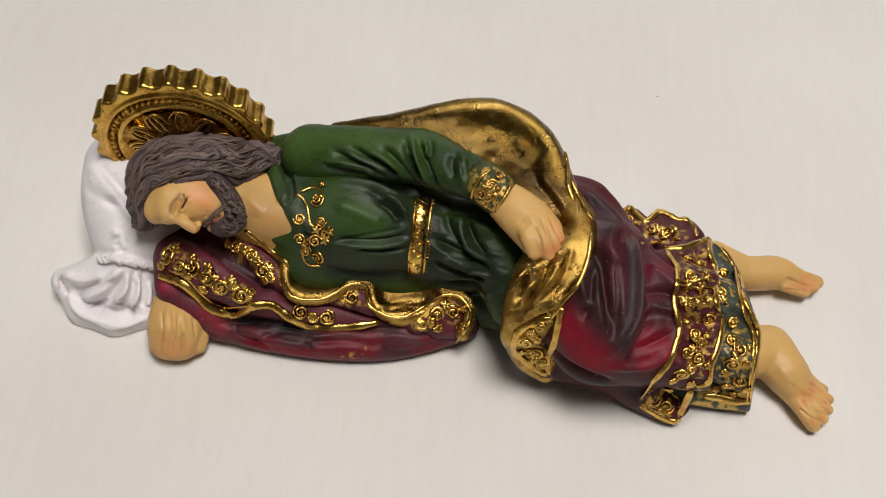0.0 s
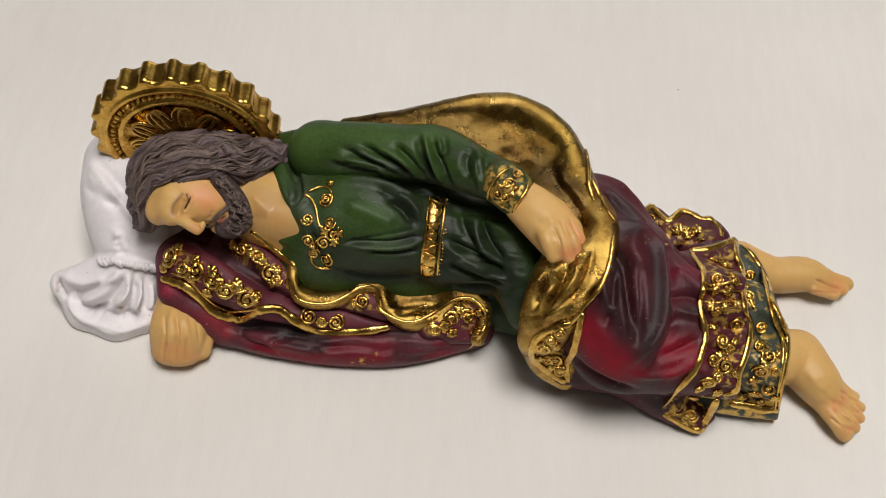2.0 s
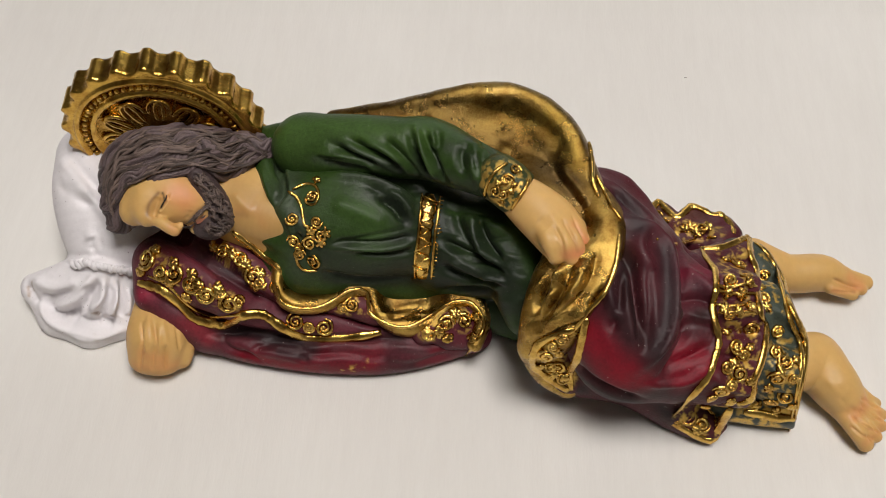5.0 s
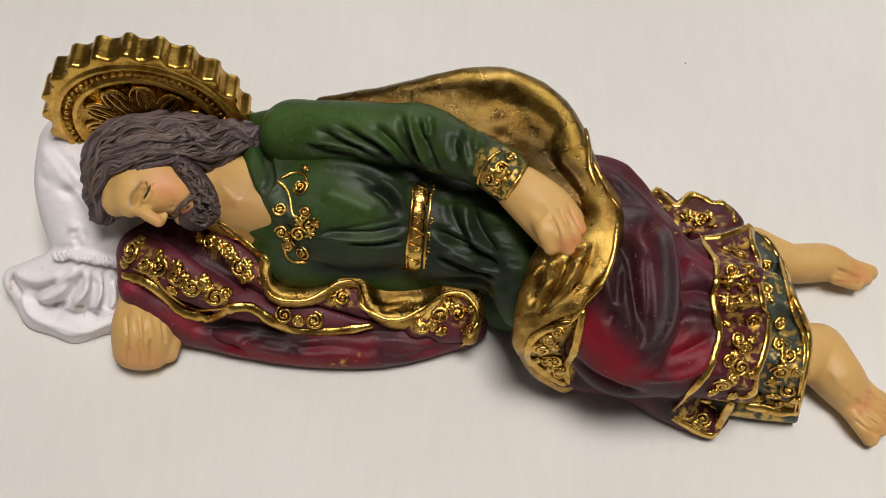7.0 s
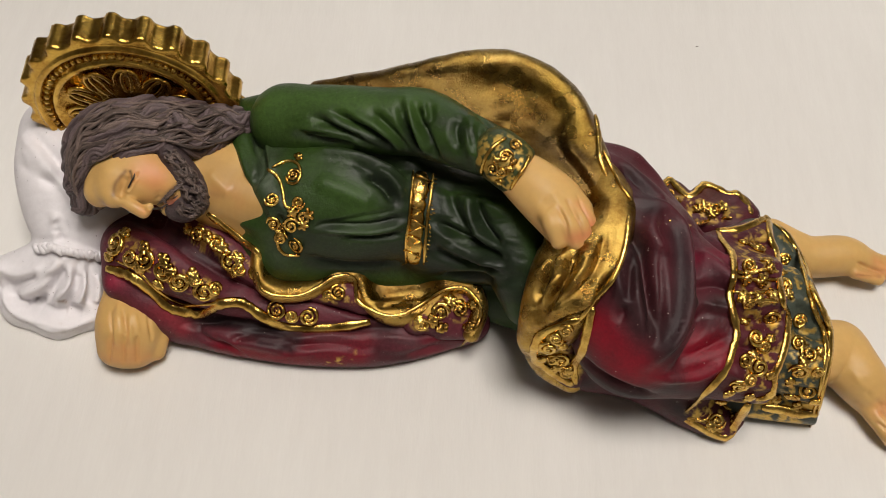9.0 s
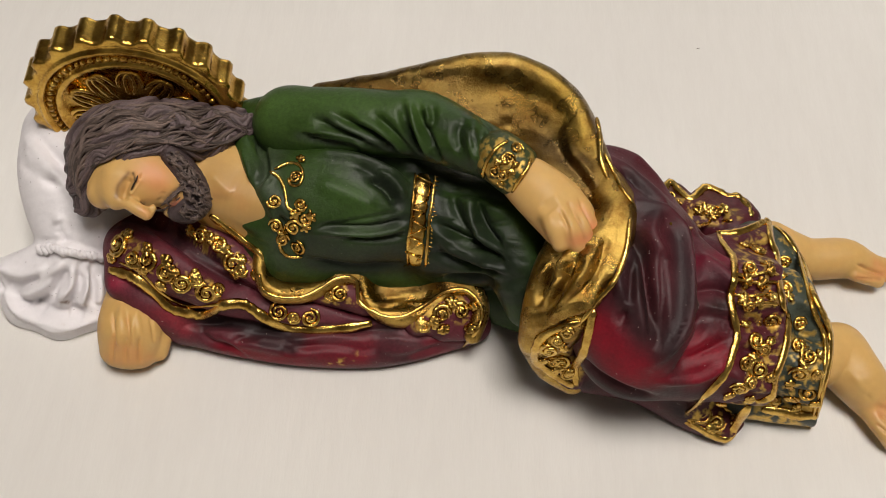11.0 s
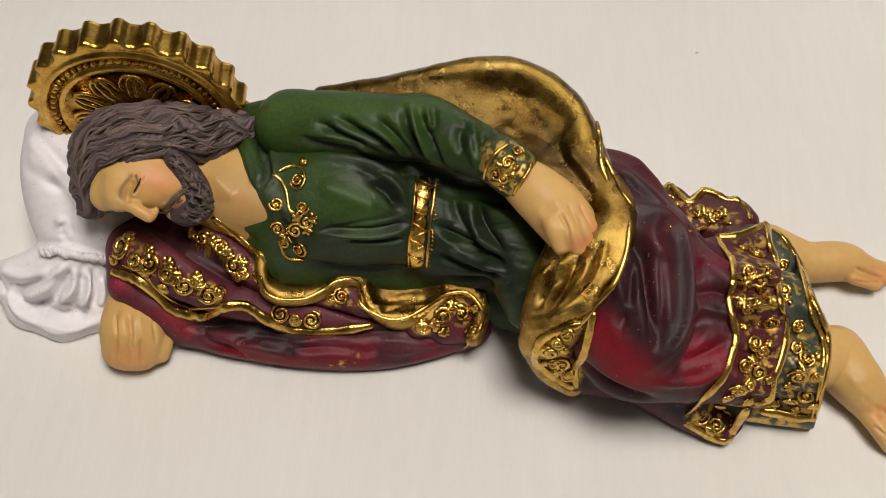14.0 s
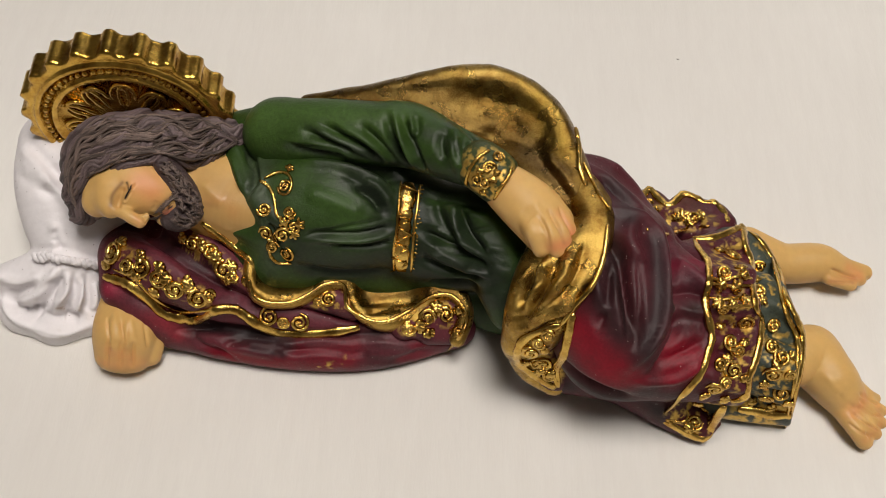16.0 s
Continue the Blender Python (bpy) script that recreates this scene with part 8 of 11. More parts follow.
lock(0.36, 1.53, (-54.6, 38.6, 44.2), (-54.6, 39.9, 46.2), (-55.2, 41.4, 49), (-54, 42.7, 52.5), (-52.1, 44.7, 55), (-49, 46.7, 56.6), (-44.8, 46.7, 58.3), (-40.5, 47.3, 60), (-35.9, 48.8, 61.5), (-32.6, 49.8, 60.4), (-28, 49.8, 59.1), (-24.9, 51.8, 58.8), (-21.7, 53.9, 56.1))
lock(0.38, 0.86, (-35.9, 48.8, 61.5), (-32.4, 49, 60.2), (-27.5, 50.8, 59.2), (-24.7, 52.6, 59.9), (-21.6, 53.1, 56.2), (-18.7, 54.6, 52.8), (-15.1, 58.4, 52.3), (-13, 61.8, 51.2), (-10.2, 62.7, 49.7))
lock(0.32, 1.7, (-51.9, 44.7, 55.4), (-49, 46.6, 57.1), (-44.5, 46.8, 58.5), (-40.9, 47.5, 60.2), (-35.9, 48.8, 61.5), (-32.6, 49.8, 60.4), (-28.7, 50.6, 59.1), (-24.5, 52.8, 59.8), (-21.7, 53.9, 56.1), (-18.5, 55.1, 52.9), (-15, 57.1, 51.4))
lock(0.41, 1.57, (-54.6, 38.6, 44.2), (-54.6, 39.9, 46.2), (-54.9, 41.2, 49.1), (-53.9, 42.8, 52.7), (-51.9, 44.7, 55.4), (-49, 46.6, 57.1), (-45.2, 47.1, 59.4), (-40.9, 47.5, 60.2), (-35.9, 48.8, 61.5))
lock(0.42, 0.76, (-35.9, 48.8, 61.5), (-32.6, 49.8, 60.4), (-27.5, 50.8, 59.2), (-24.7, 52.6, 59.9), (-21.5, 53.9, 56), (-18.5, 55.1, 52.9), (-15.4, 58.1, 52), (-13, 61.8, 51.2), (-10.2, 62.7, 49.7))
lock(0.36, 0.61, (-51.8, 45, 55.6), (-48.9, 46.5, 57.5), (-44.5, 46.8, 58.5), (-40.9, 47.8, 60.7), (-35.9, 48.8, 61.5), (-32, 49.1, 60), (-28, 51.6, 60.1), (-24.7, 52.6, 59.9), (-21.6, 53.3, 55.9), (-18.5, 55.1, 52.9), (-15.4, 58.4, 52.5), (-13, 61.8, 51.2), (-9.8, 62, 49.2))
lock(0.36, 1.72, (-51.8, 45, 55.6), (-48.7, 46.7, 57.7), (-44.9, 47.2, 59.7), (-40.5, 47.8, 60.6), (-35.8, 49.1, 61.6), (-32.3, 49.9, 60.4), (-27.5, 50.8, 59.2), (-24.7, 52.6, 59.9), (-21.1, 53.9, 55.7), (-18.5, 55.1, 52.9), (-15.4, 58.1, 52))
lock(0.36, 1.18, (-51.8, 45, 55.6), (-48.7, 46.7, 57.7), (-44.5, 47.2, 59.8), (-40.5, 47.8, 60.6), (-35.8, 49.1, 61.6), (-32.1, 50, 60.3), (-27.5, 50.8, 59.2), (-24.5, 52.8, 59.8), (-21.9, 55.1, 55.7), (-18.5, 55.4, 53.1), (-15, 57.1, 51.4))
lock(0.43, 1.25, (-35.8, 49.6, 61.5), (-32.3, 49.9, 60.4), (-28, 51.7, 60.5), (-24.7, 52.6, 59.9), (-21.5, 53.9, 56), (-18.5, 55.1, 52.9), (-15.4, 58.4, 52.5), (-13, 61.8, 51.2), (-10.2, 62.7, 49.7))
lock(0.29, 0.68, (-54.6, 39, 44.9), (-54.9, 40.6, 47), (-55.1, 41.8, 49.9), (-53.4, 43.5, 53.6), (-51.7, 45.1, 55.8), (-48.8, 46.6, 58.2), (-44.5, 47.2, 59.8), (-40.9, 47.8, 60.7), (-35.8, 49.6, 61.5), (-32.3, 49.9, 60.4), (-28, 51.7, 60.5), (-24.7, 52.6, 59.9), (-21.5, 53.9, 56))
lock(0.26, 1.66, (-55.2, 41.8, 49.6), (-53.6, 43.3, 53.4), (-51.7, 45.1, 55.8), (-48.4, 46.7, 58.4), (-44.1, 47.1, 59.8), (-40.9, 47.8, 60.7), (-35.8, 49.6, 61.5), (-31.8, 50, 60.3), (-27.8, 51.8, 60), (-24.7, 52.6, 59.9), (-21.2, 55.7, 56))
lock(0.26, 0.82, (-44.1, 47.1, 59.8), (-40.5, 47.8, 60.6), (-35.9, 50.1, 61.2), (-31.8, 50, 60.3), (-28, 51.6, 60.1), (-24.5, 52.8, 59.8), (-21.5, 55.1, 55.3), (-18.5, 55.4, 53.1), (-15.1, 58.4, 52.3), (-13, 61.8, 51.2), (-10.1, 63.1, 49.7))
lock(0.36, 1.14, (-55, 41.8, 50.2), (-53.4, 43.5, 53.6), (-51.7, 45.1, 55.8), (-48.4, 46.7, 58.4), (-44.1, 47.1, 59.8), (-40.5, 47.8, 60.6), (-35.8, 49.6, 61.5), (-32.3, 49.9, 60.4), (-28, 51.7, 60.5), (-24.5, 52.8, 59.8), (-21.2, 53.7, 55.9), (-18.5, 55.4, 53.1), (-15.2, 58.8, 52.4))
lock(0.27, 0.56, (-52.2, 45.6, 56.6), (-48.4, 46.7, 58.4), (-44.1, 47.1, 59.8), (-40.5, 47.8, 60.6), (-35.9, 50.1, 61.2), (-32.1, 50, 60.3), (-28, 51.7, 60.5), (-24.4, 53.1, 59.5), (-21.2, 53.7, 55.9), (-18.5, 55.4, 53.1), (-15.4, 58.7, 52.5), (-13, 61.8, 51.2), (-10.1, 63.1, 49.7))
lock(0.27, 0.54, (-51.7, 45.1, 55.8), (-48.4, 46.7, 58.4), (-44.1, 47.1, 59.8), (-40.5, 47.8, 60.6), (-35.7, 50.7, 60.9), (-32, 50.5, 60.2), (-27.8, 51.8, 60.4), (-24.5, 52.8, 59.8), (-21.3, 55.6, 56.2))
lock(0.26, 1.31, (-54.6, 39, 44.9), (-55.3, 40.9, 47.3), (-55, 41.8, 50.2), (-53.4, 43.5, 53.6), (-52.2, 45.6, 56.6), (-48.4, 46.7, 58.4), (-44.1, 47.1, 59.8), (-40.5, 48.1, 60.8), (-35.7, 51.5, 61.6))
lock(0.39, 0.6, (-55, 41.8, 50.2), (-54.2, 43.7, 54), (-52, 45.9, 57.1), (-48.4, 46.7, 58.4), (-44.1, 47.1, 59.8), (-40.2, 48.4, 60.8), (-35.9, 50.1, 61.2), (-32.1, 50, 60.3), (-27, 52.5, 61.4))
lock(0.34, 1.08, (-55, 41.8, 50.2), (-53.4, 43.5, 53.6), (-52.2, 45.7, 57), (-48.4, 46.7, 58.4), (-43.8, 47.4, 60.1), (-40.1, 48.1, 60.7), (-35.7, 51.5, 61.6), (-32, 50.5, 60.2), (-28, 51.7, 60.5))
lock(0.42, 0.64, (-55, 41.8, 50.2), (-53.4, 43.5, 53.6), (-52.2, 45.7, 57), (-47.6, 47.1, 58.8), (-43.8, 47.4, 60.1), (-40.1, 48.1, 60.7), (-35.2, 51.2, 61.7), (-32.3, 51.4, 60.5), (-27.8, 51.8, 60.4), (-24.7, 54.6, 57.7), (-21.3, 55.6, 56.2))
lock(0.41, 0.75, (-54.6, 39.2, 45.2), (-55, 40.9, 47.9), (-55.1, 42.3, 50.5), (-53.9, 43.9, 54.2), (-51.9, 46, 57.3), (-48.4, 46.7, 58.4), (-43.8, 47.4, 60.1), (-39.8, 48.7, 60.8), (-35.2, 51.2, 61.7), (-31.5, 50.1, 60.2), (-27.4, 52.5, 61.7))
lock(0.27, 1.72, (-54.6, 39.2, 45.2), (-55, 40.9, 47.9), (-55.1, 42.3, 50.5), (-54.3, 43.9, 54.3), (-51.9, 46, 57.3), (-48.4, 46.7, 58.4), (-43.8, 47.4, 60.1), (-39.8, 49, 60.9), (-35.2, 51.2, 61.7))
lock(0.4, 1.11, (-55.1, 42.3, 50.5), (-53.7, 44.1, 54.4), (-51.8, 46.3, 57.5), (-47.6, 47.1, 58.8), (-44.1, 47.1, 59.8), (-39.5, 48.5, 61), (-35.2, 51.3, 62.1), (-32, 51.4, 60.5), (-27, 52.5, 61.4))
lock(0.27, 0.51, (-55.1, 42.3, 50.5), (-54.3, 43.9, 54.3), (-51.5, 46.2, 57.5), (-47.6, 47.1, 58.8), (-44.1, 47.4, 60), (-39.8, 48.7, 60.8), (-35.6, 51.7, 62.5), (-32, 51.4, 60.5), (-27, 52.5, 61.4), (-24.6, 55.9, 58.5), (-21.2, 55.7, 56), (-18.2, 56.6, 53.4), (-14.9, 58.8, 52.3))
lock(0.25, 0.83, (-44.12, 47.44, 60.01), (-40.11, 50.72, 61.08), (-35.22, 51.35, 62.08), (-32, 51.43, 60.46), (-27.66, 52.46, 61.82), (-24.61, 55.86, 58.46), (-20.93, 54.09, 55.55), (-17.84, 56.78, 54.59), (-15.52, 61.12, 52.64))
lock(0.41, 0.58, (-54.8, 39.3, 45), (-55, 41, 48.3), (-54.9, 42.2, 50.8), (-54.2, 44.1, 54.8), (-51.5, 46.2, 57.5), (-47.6, 47.1, 58.8), (-44.1, 47.4, 60), (-40.1, 50.7, 61.1), (-35.2, 51.3, 62.1), (-32, 51.4, 60.5), (-27.7, 52.5, 61.8), (-24.6, 55.9, 58.5), (-20.8, 54.3, 55.4))
lock(0.37, 0.79, (-34.8, 51.2, 62.5), (-32, 51.4, 60.5), (-27.4, 52.5, 61.7), (-23.9, 55.9, 59), (-21.3, 55.6, 56.2), (-18.2, 56.6, 53.4), (-14.6, 59, 52.2), (-12.6, 62.3, 51.2), (-9.8, 63.2, 49.7))
lock(0.31, 1.54, (-55.1, 42.3, 50.5), (-53.9, 44.3, 55.1), (-51.5, 46.2, 57.5), (-47.6, 47.1, 58.8), (-44.1, 47.9, 60), (-40.1, 50.7, 61.1), (-34.8, 51.2, 62.5), (-32, 51.4, 60.5), (-27.4, 52.5, 61.7))
lock(0.44, 1.64, (-34.8, 51.2, 62.5), (-30.9, 51.9, 60.8), (-27.1, 52.7, 61.7), (-24.7, 55.3, 57.7), (-20.8, 54.3, 55.4), (-18, 56.7, 55.1), (-15.5, 61.1, 52.6), (-12.9, 62.2, 51.3), (-10, 61.8, 49))
lock(0.26, 1.07, (-34.4, 51.1, 62.7), (-30.9, 51.9, 60.8), (-27.4, 52.5, 61.7), (-24.1, 55.9, 59.2), (-20.3, 55.9, 55.7), (-17.8, 56.8, 54.6), (-15.5, 61.1, 52.6), (-12.5, 62.6, 50.9), (-9.8, 62.4, 49.3))
lock(0.36, 1.65, (-55.7, 43.6, 50.4), (-53.9, 44.5, 55.2), (-51.5, 46.2, 57.5), (-48.6, 47.7, 58.6), (-44, 48.1, 60.1), (-40.1, 50.7, 61.1), (-35, 51.8, 63.1), (-30.8, 51.9, 61.2), (-27.4, 52.5, 61.7), (-24.4, 55.9, 59.3), (-20.8, 55.9, 56.4))
lock(0.27, 0.89, (-56, 43.6, 50.7), (-53.6, 44.6, 55.4), (-51.5, 46.2, 57.5), (-47.9, 47.3, 58.7), (-44.2, 48.1, 60), (-40.2, 50.8, 62.3), (-34.4, 51.1, 62.7), (-30.8, 51.9, 61.2), (-26.9, 52.9, 61.5))
lock(0.34, 0.74, (-52.1, 47.1, 58.2), (-47.6, 47.1, 58.8), (-44.1, 48.5, 60), (-40.2, 50.8, 62.3), (-34.4, 51.1, 62.7), (-30.5, 51.8, 61.4), (-28.2, 55.4, 59.8), (-23.8, 55.9, 58.8), (-21.2, 55.4, 55), (-17.7, 57, 55.4), (-15.3, 61.2, 52.5))
lock(0.28, 1.21, (-56, 43.6, 50.7), (-53.6, 44.6, 55.4), (-52.1, 47.1, 58.2), (-48.3, 47.7, 58.6), (-44.1, 48.5, 60), (-39.8, 50.8, 62.2), (-34.4, 51.1, 62.7), (-30.5, 51.8, 61.4), (-27.1, 52.7, 61.7))
lock(0.38, 0.68, (-44.8, 49.2, 60.5), (-39.8, 50.8, 62.2), (-34.4, 51.1, 62.7), (-30.5, 51.8, 61.4), (-27.1, 52.7, 61.7), (-24.4, 55.9, 59.3), (-20.8, 55.9, 56.4), (-17.8, 56.8, 54.6), (-15.3, 61.2, 52.5), (-12.8, 63.7, 51.2), (-10.1, 63.1, 49.7))
lock(0.44, 1.28, (-55.7, 43.8, 51.2), (-53.3, 45, 55.8), (-52.1, 47.1, 58.2), (-48.3, 47.7, 58.6), (-44.8, 49.2, 60.5), (-40.2, 50.8, 62.3), (-34.4, 51.1, 62.7), (-30.8, 51.8, 62), (-27.6, 56.2, 60.2), (-23.9, 55.9, 59), (-20.3, 55.9, 55.7))
lock(0.33, 1.41, (-44.8, 49.2, 60.5), (-40.2, 50.8, 62.3), (-34.4, 51.1, 62.7), (-30.9, 52, 62.4), (-27.8, 56, 60.3), (-24.1, 55.9, 59.2), (-20.5, 55.9, 55.9), (-17.8, 57.2, 55.6), (-15.4, 62.1, 53), (-12.6, 62.3, 51.2), (-9.8, 62, 49.2))
lock(0.38, 1.05, (-55.4, 40, 45.8), (-55.2, 41.4, 49), (-55.7, 43.8, 51.2), (-53.3, 45, 55.8), (-51.4, 47.5, 58.5), (-47.8, 48.8, 59.5), (-44.8, 49.2, 60.5), (-40.2, 50.8, 62.3), (-34.4, 51.1, 62.7))
lock(0.4, 1.54, (-44.8, 49.2, 60.5), (-40.2, 50.8, 62.3), (-34.4, 51.1, 62.7), (-30.7, 52.1, 62.3), (-27.8, 55.9, 59.9), (-24.1, 55.9, 59.2), (-20.5, 56.1, 56.3), (-17.7, 57, 55.4), (-15.3, 61.5, 52.5), (-12.8, 63.7, 51.2), (-9.8, 62.4, 49.3))
lock(0.25, 1.69, (-55.91, 44.08, 51.68), (-53.21, 45.06, 56.12), (-51.36, 47.46, 58.49), (-47.81, 48.79, 59.49), (-44, 49.95, 61.05), (-39.78, 50.75, 62.21), (-34.38, 51.08, 62.71), (-31.11, 51.84, 62.37), (-27.82, 56, 60.32), (-23.92, 55.88, 58.99), (-20.51, 55.91, 55.95), (-17.66, 57.46, 55.55), (-15.41, 62.09, 52.97))
lock(0.45, 0.91, (-55.6, 40.1, 46), (-55.2, 41.5, 49.2), (-55.7, 44, 51.5), (-53.2, 45.1, 56.1), (-51.2, 47.6, 58.9), (-47.8, 48.8, 59.5), (-44, 49.9, 61), (-39.8, 50.8, 62.2), (-34.4, 51.1, 62.7))
lock(0.39, 1.16, (-55.7, 44, 51.5), (-53.2, 45.1, 56.1), (-51.2, 47.6, 58.9), (-47.8, 48.8, 59.5), (-44, 49.9, 61), (-39.8, 50.8, 62.2), (-35, 51.8, 63.1), (-30.9, 52, 62.4), (-27.8, 55.9, 59.9))
lock(0.42, 1.01, (-55.6, 44.1, 51.7), (-53, 45.2, 56.3), (-51, 47.7, 59), (-47.8, 48.8, 59.5), (-43.8, 49.8, 61.9), (-39.5, 51.1, 62.2), (-34.4, 51.1, 62.7), (-30.9, 52, 62.4), (-27.8, 56, 60.3), (-24.1, 55.9, 59.2), (-20.5, 56.1, 56.3), (-17.7, 57.5, 55.6), (-15.3, 62.5, 53.1))
lock(0.35, 0.96, (-34.4, 51.1, 62.7), (-30.9, 52, 62.4), (-27.5, 56.7, 60.6), (-23.9, 55.9, 59), (-20.5, 56.1, 56.3), (-17.3, 58.1, 55.2), (-15.3, 62.5, 53.1), (-12.6, 62.3, 51.2), (-9.8, 62, 49.2))
lock(0.43, 1.24, (-55.6, 40.3, 46.2), (-55.2, 41.5, 49.2), (-55.8, 44.2, 51.9), (-53, 45.3, 56.6), (-51, 47.7, 59), (-47.9, 49.3, 60), (-44.2, 49.7, 62), (-39.8, 51.9, 62.8), (-34.4, 51.1, 62.7), (-30.9, 52, 62.4), (-27.5, 56.7, 60.6))
lock(0.36, 0.51, (-35, 51.8, 63.1), (-30.9, 52, 62.4), (-27.6, 56.2, 60.2), (-24.1, 55.9, 59.2), (-20.6, 56.3, 56.5), (-17.7, 57.5, 55.6), (-15.3, 62.5, 53.1), (-12.9, 64.1, 51.4), (-9.8, 63.2, 49.7))
lock(0.35, 1.63, (-55.4, 40.3, 46.5), (-55.2, 41.8, 49.6), (-55.7, 44.3, 52.1), (-53, 45.3, 56.6), (-51, 47.7, 59), (-47.9, 49.3, 60), (-44.2, 49.9, 62.4), (-39.4, 52.2, 63.1), (-34.4, 51.1, 62.7), (-30.7, 52.1, 62.3), (-27.5, 56.7, 60.6))
lock(0.3, 0.69, (-34.4, 51.1, 62.7), (-30.1, 52.2, 62.3), (-27.5, 56.7, 60.6), (-23.9, 55.9, 59), (-20.5, 56.1, 56.3), (-17.9, 59.2, 55.3), (-15.3, 62.5, 53.1), (-12.6, 62.3, 51.2), (-9.8, 62, 49.2))
lock(0.29, 0.69, (-44.2, 49.7, 62), (-39.4, 52.2, 63.1), (-35, 51.8, 63.1), (-30.7, 52.1, 62.3), (-27.5, 56.7, 60.6), (-23.8, 56.2, 59.2), (-20.6, 56.3, 56.5), (-17.4, 57.4, 55.4), (-15.3, 62.5, 53.1))
lock(0.26, 0.86, (-44.2, 49.9, 62.4), (-39.4, 52.2, 63.1), (-34.3, 52.2, 63.3), (-30.7, 52.1, 62.3), (-27.5, 56.7, 60.6), (-23.8, 56.2, 59.2), (-20.5, 56.1, 56.3), (-17.5, 57.9, 55.4), (-15.1, 62.5, 52.9), (-12.8, 63.7, 51.2), (-9.8, 62.4, 49.3))
lock(0.36, 1.74, (-51, 47.7, 59), (-47.5, 49.2, 60.6), (-44.2, 49.9, 62.4), (-39.4, 52.2, 63.1), (-34.4, 51.1, 62.7), (-30.2, 52.8, 62.3), (-27.5, 56.7, 60.6), (-23.3, 56.1, 59), (-20.6, 56.3, 56.5))
lock(0.32, 1.47, (-55.8, 44.6, 52.6), (-52.7, 45.6, 56.9), (-51, 47.7, 59), (-47.5, 49.2, 60.6), (-44.2, 49.9, 62.4), (-39.4, 52.2, 63.1), (-33.8, 51.5, 62.8), (-30.2, 52.8, 62.3), (-27.5, 56.7, 60.6))
lock(0.35, 1.59, (-55.6, 44.4, 52.4), (-52.7, 45.6, 56.9), (-51.9, 48.4, 59.7), (-48, 49, 61.2), (-44.2, 49.9, 62.4), (-39.4, 52.2, 63.1), (-34.3, 52.2, 63.3), (-30.4, 52.1, 62.3), (-27.5, 56.7, 60.6))
lock(0.45, 1.72, (-55.7, 40.4, 46.4), (-56.4, 42.9, 49.3), (-55.4, 44.5, 52.6), (-52.7, 45.6, 56.9), (-51.8, 48.6, 59.9), (-47.5, 49.1, 61.2), (-43.8, 50.7, 62.8), (-39.4, 52.2, 63.1), (-34.3, 52.2, 63.3), (-30.2, 52.8, 62.3), (-27.3, 56.7, 60.5), (-23.8, 56.2, 59.2), (-20.5, 56.5, 56.7))
lock(0.26, 1.55, (-55.7, 44.7, 52.9), (-52.7, 45.6, 56.9), (-51.9, 48.4, 59.7), (-47.5, 49.1, 61.2), (-43.8, 50.7, 62.8), (-39.4, 52.2, 63.1), (-33.8, 51.5, 62.8), (-30.6, 54, 62.5), (-27.3, 56.7, 60.5), (-23.3, 56.1, 59), (-20.4, 56.9, 57.1))
lock(0.38, 1.75, (-55.7, 44.7, 52.9), (-52.7, 45.6, 56.9), (-51.3, 48.6, 60.1), (-47.3, 49.1, 61.8), (-43.8, 50.7, 62.8), (-39.4, 52.2, 63.1), (-34.3, 52.2, 63.3), (-30.6, 54, 62.5), (-27, 56.7, 60.4), (-23.8, 56.2, 59.2), (-20.3, 56.7, 56.8))
lock(0.27, 0.96, (-55.7, 40.4, 46.4), (-56.2, 43, 49.5), (-55.7, 44.7, 52.9), (-52.7, 45.6, 56.9), (-51.3, 48.6, 60.1), (-46.9, 49.2, 62.1), (-43.8, 50.7, 62.8), (-39.1, 52.2, 63), (-34.3, 52.2, 63.3), (-30.2, 52.8, 62.3), (-27, 56.7, 60.4), (-23.3, 56.1, 59), (-20.3, 56.7, 56.8))
lock(0.44, 0.74, (-34.3, 52.2, 63.3), (-30.6, 54, 62.5), (-26.7, 56.7, 60.3), (-23.3, 56.1, 59), (-20.1, 56.9, 57.1), (-18, 61.7, 54.5), (-15.1, 62.9, 53), (-12.2, 62.3, 50.9), (-9.8, 62, 49.2))
lock(0.32, 0.79, (-43.8, 50.7, 62.8), (-39.1, 52.2, 63), (-34.3, 52.2, 63.3), (-30, 54.6, 61.9), (-27, 56.7, 60.4), (-23.3, 56.1, 59), (-20.4, 56.9, 57.1), (-17.5, 62, 55.1), (-15.1, 62.9, 53), (-12.4, 62.1, 51.1), (-9.8, 62, 49.2))
lock(0.39, 1.26, (-56.4, 41.1, 46.8), (-56, 43.2, 49.7), (-55.6, 44.7, 53.2), (-52.9, 46.2, 57.3), (-51.1, 48.9, 60.4), (-46.9, 49.2, 62.1), (-43.8, 50.7, 62.8), (-39, 53.3, 63.7), (-34.3, 52.2, 63.3))
lock(0.31, 0.67, (-43.8, 50.7, 62.8), (-39, 53.3, 63.7), (-34.1, 52.2, 63.2), (-30.6, 54, 62.5), (-27.2, 58, 60.6), (-23.3, 56.1, 59), (-20.1, 56.9, 57.1), (-17.7, 61.7, 54.3), (-15.4, 63.9, 52.8), (-12.5, 64, 51.1), (-9.8, 62.4, 49.3))
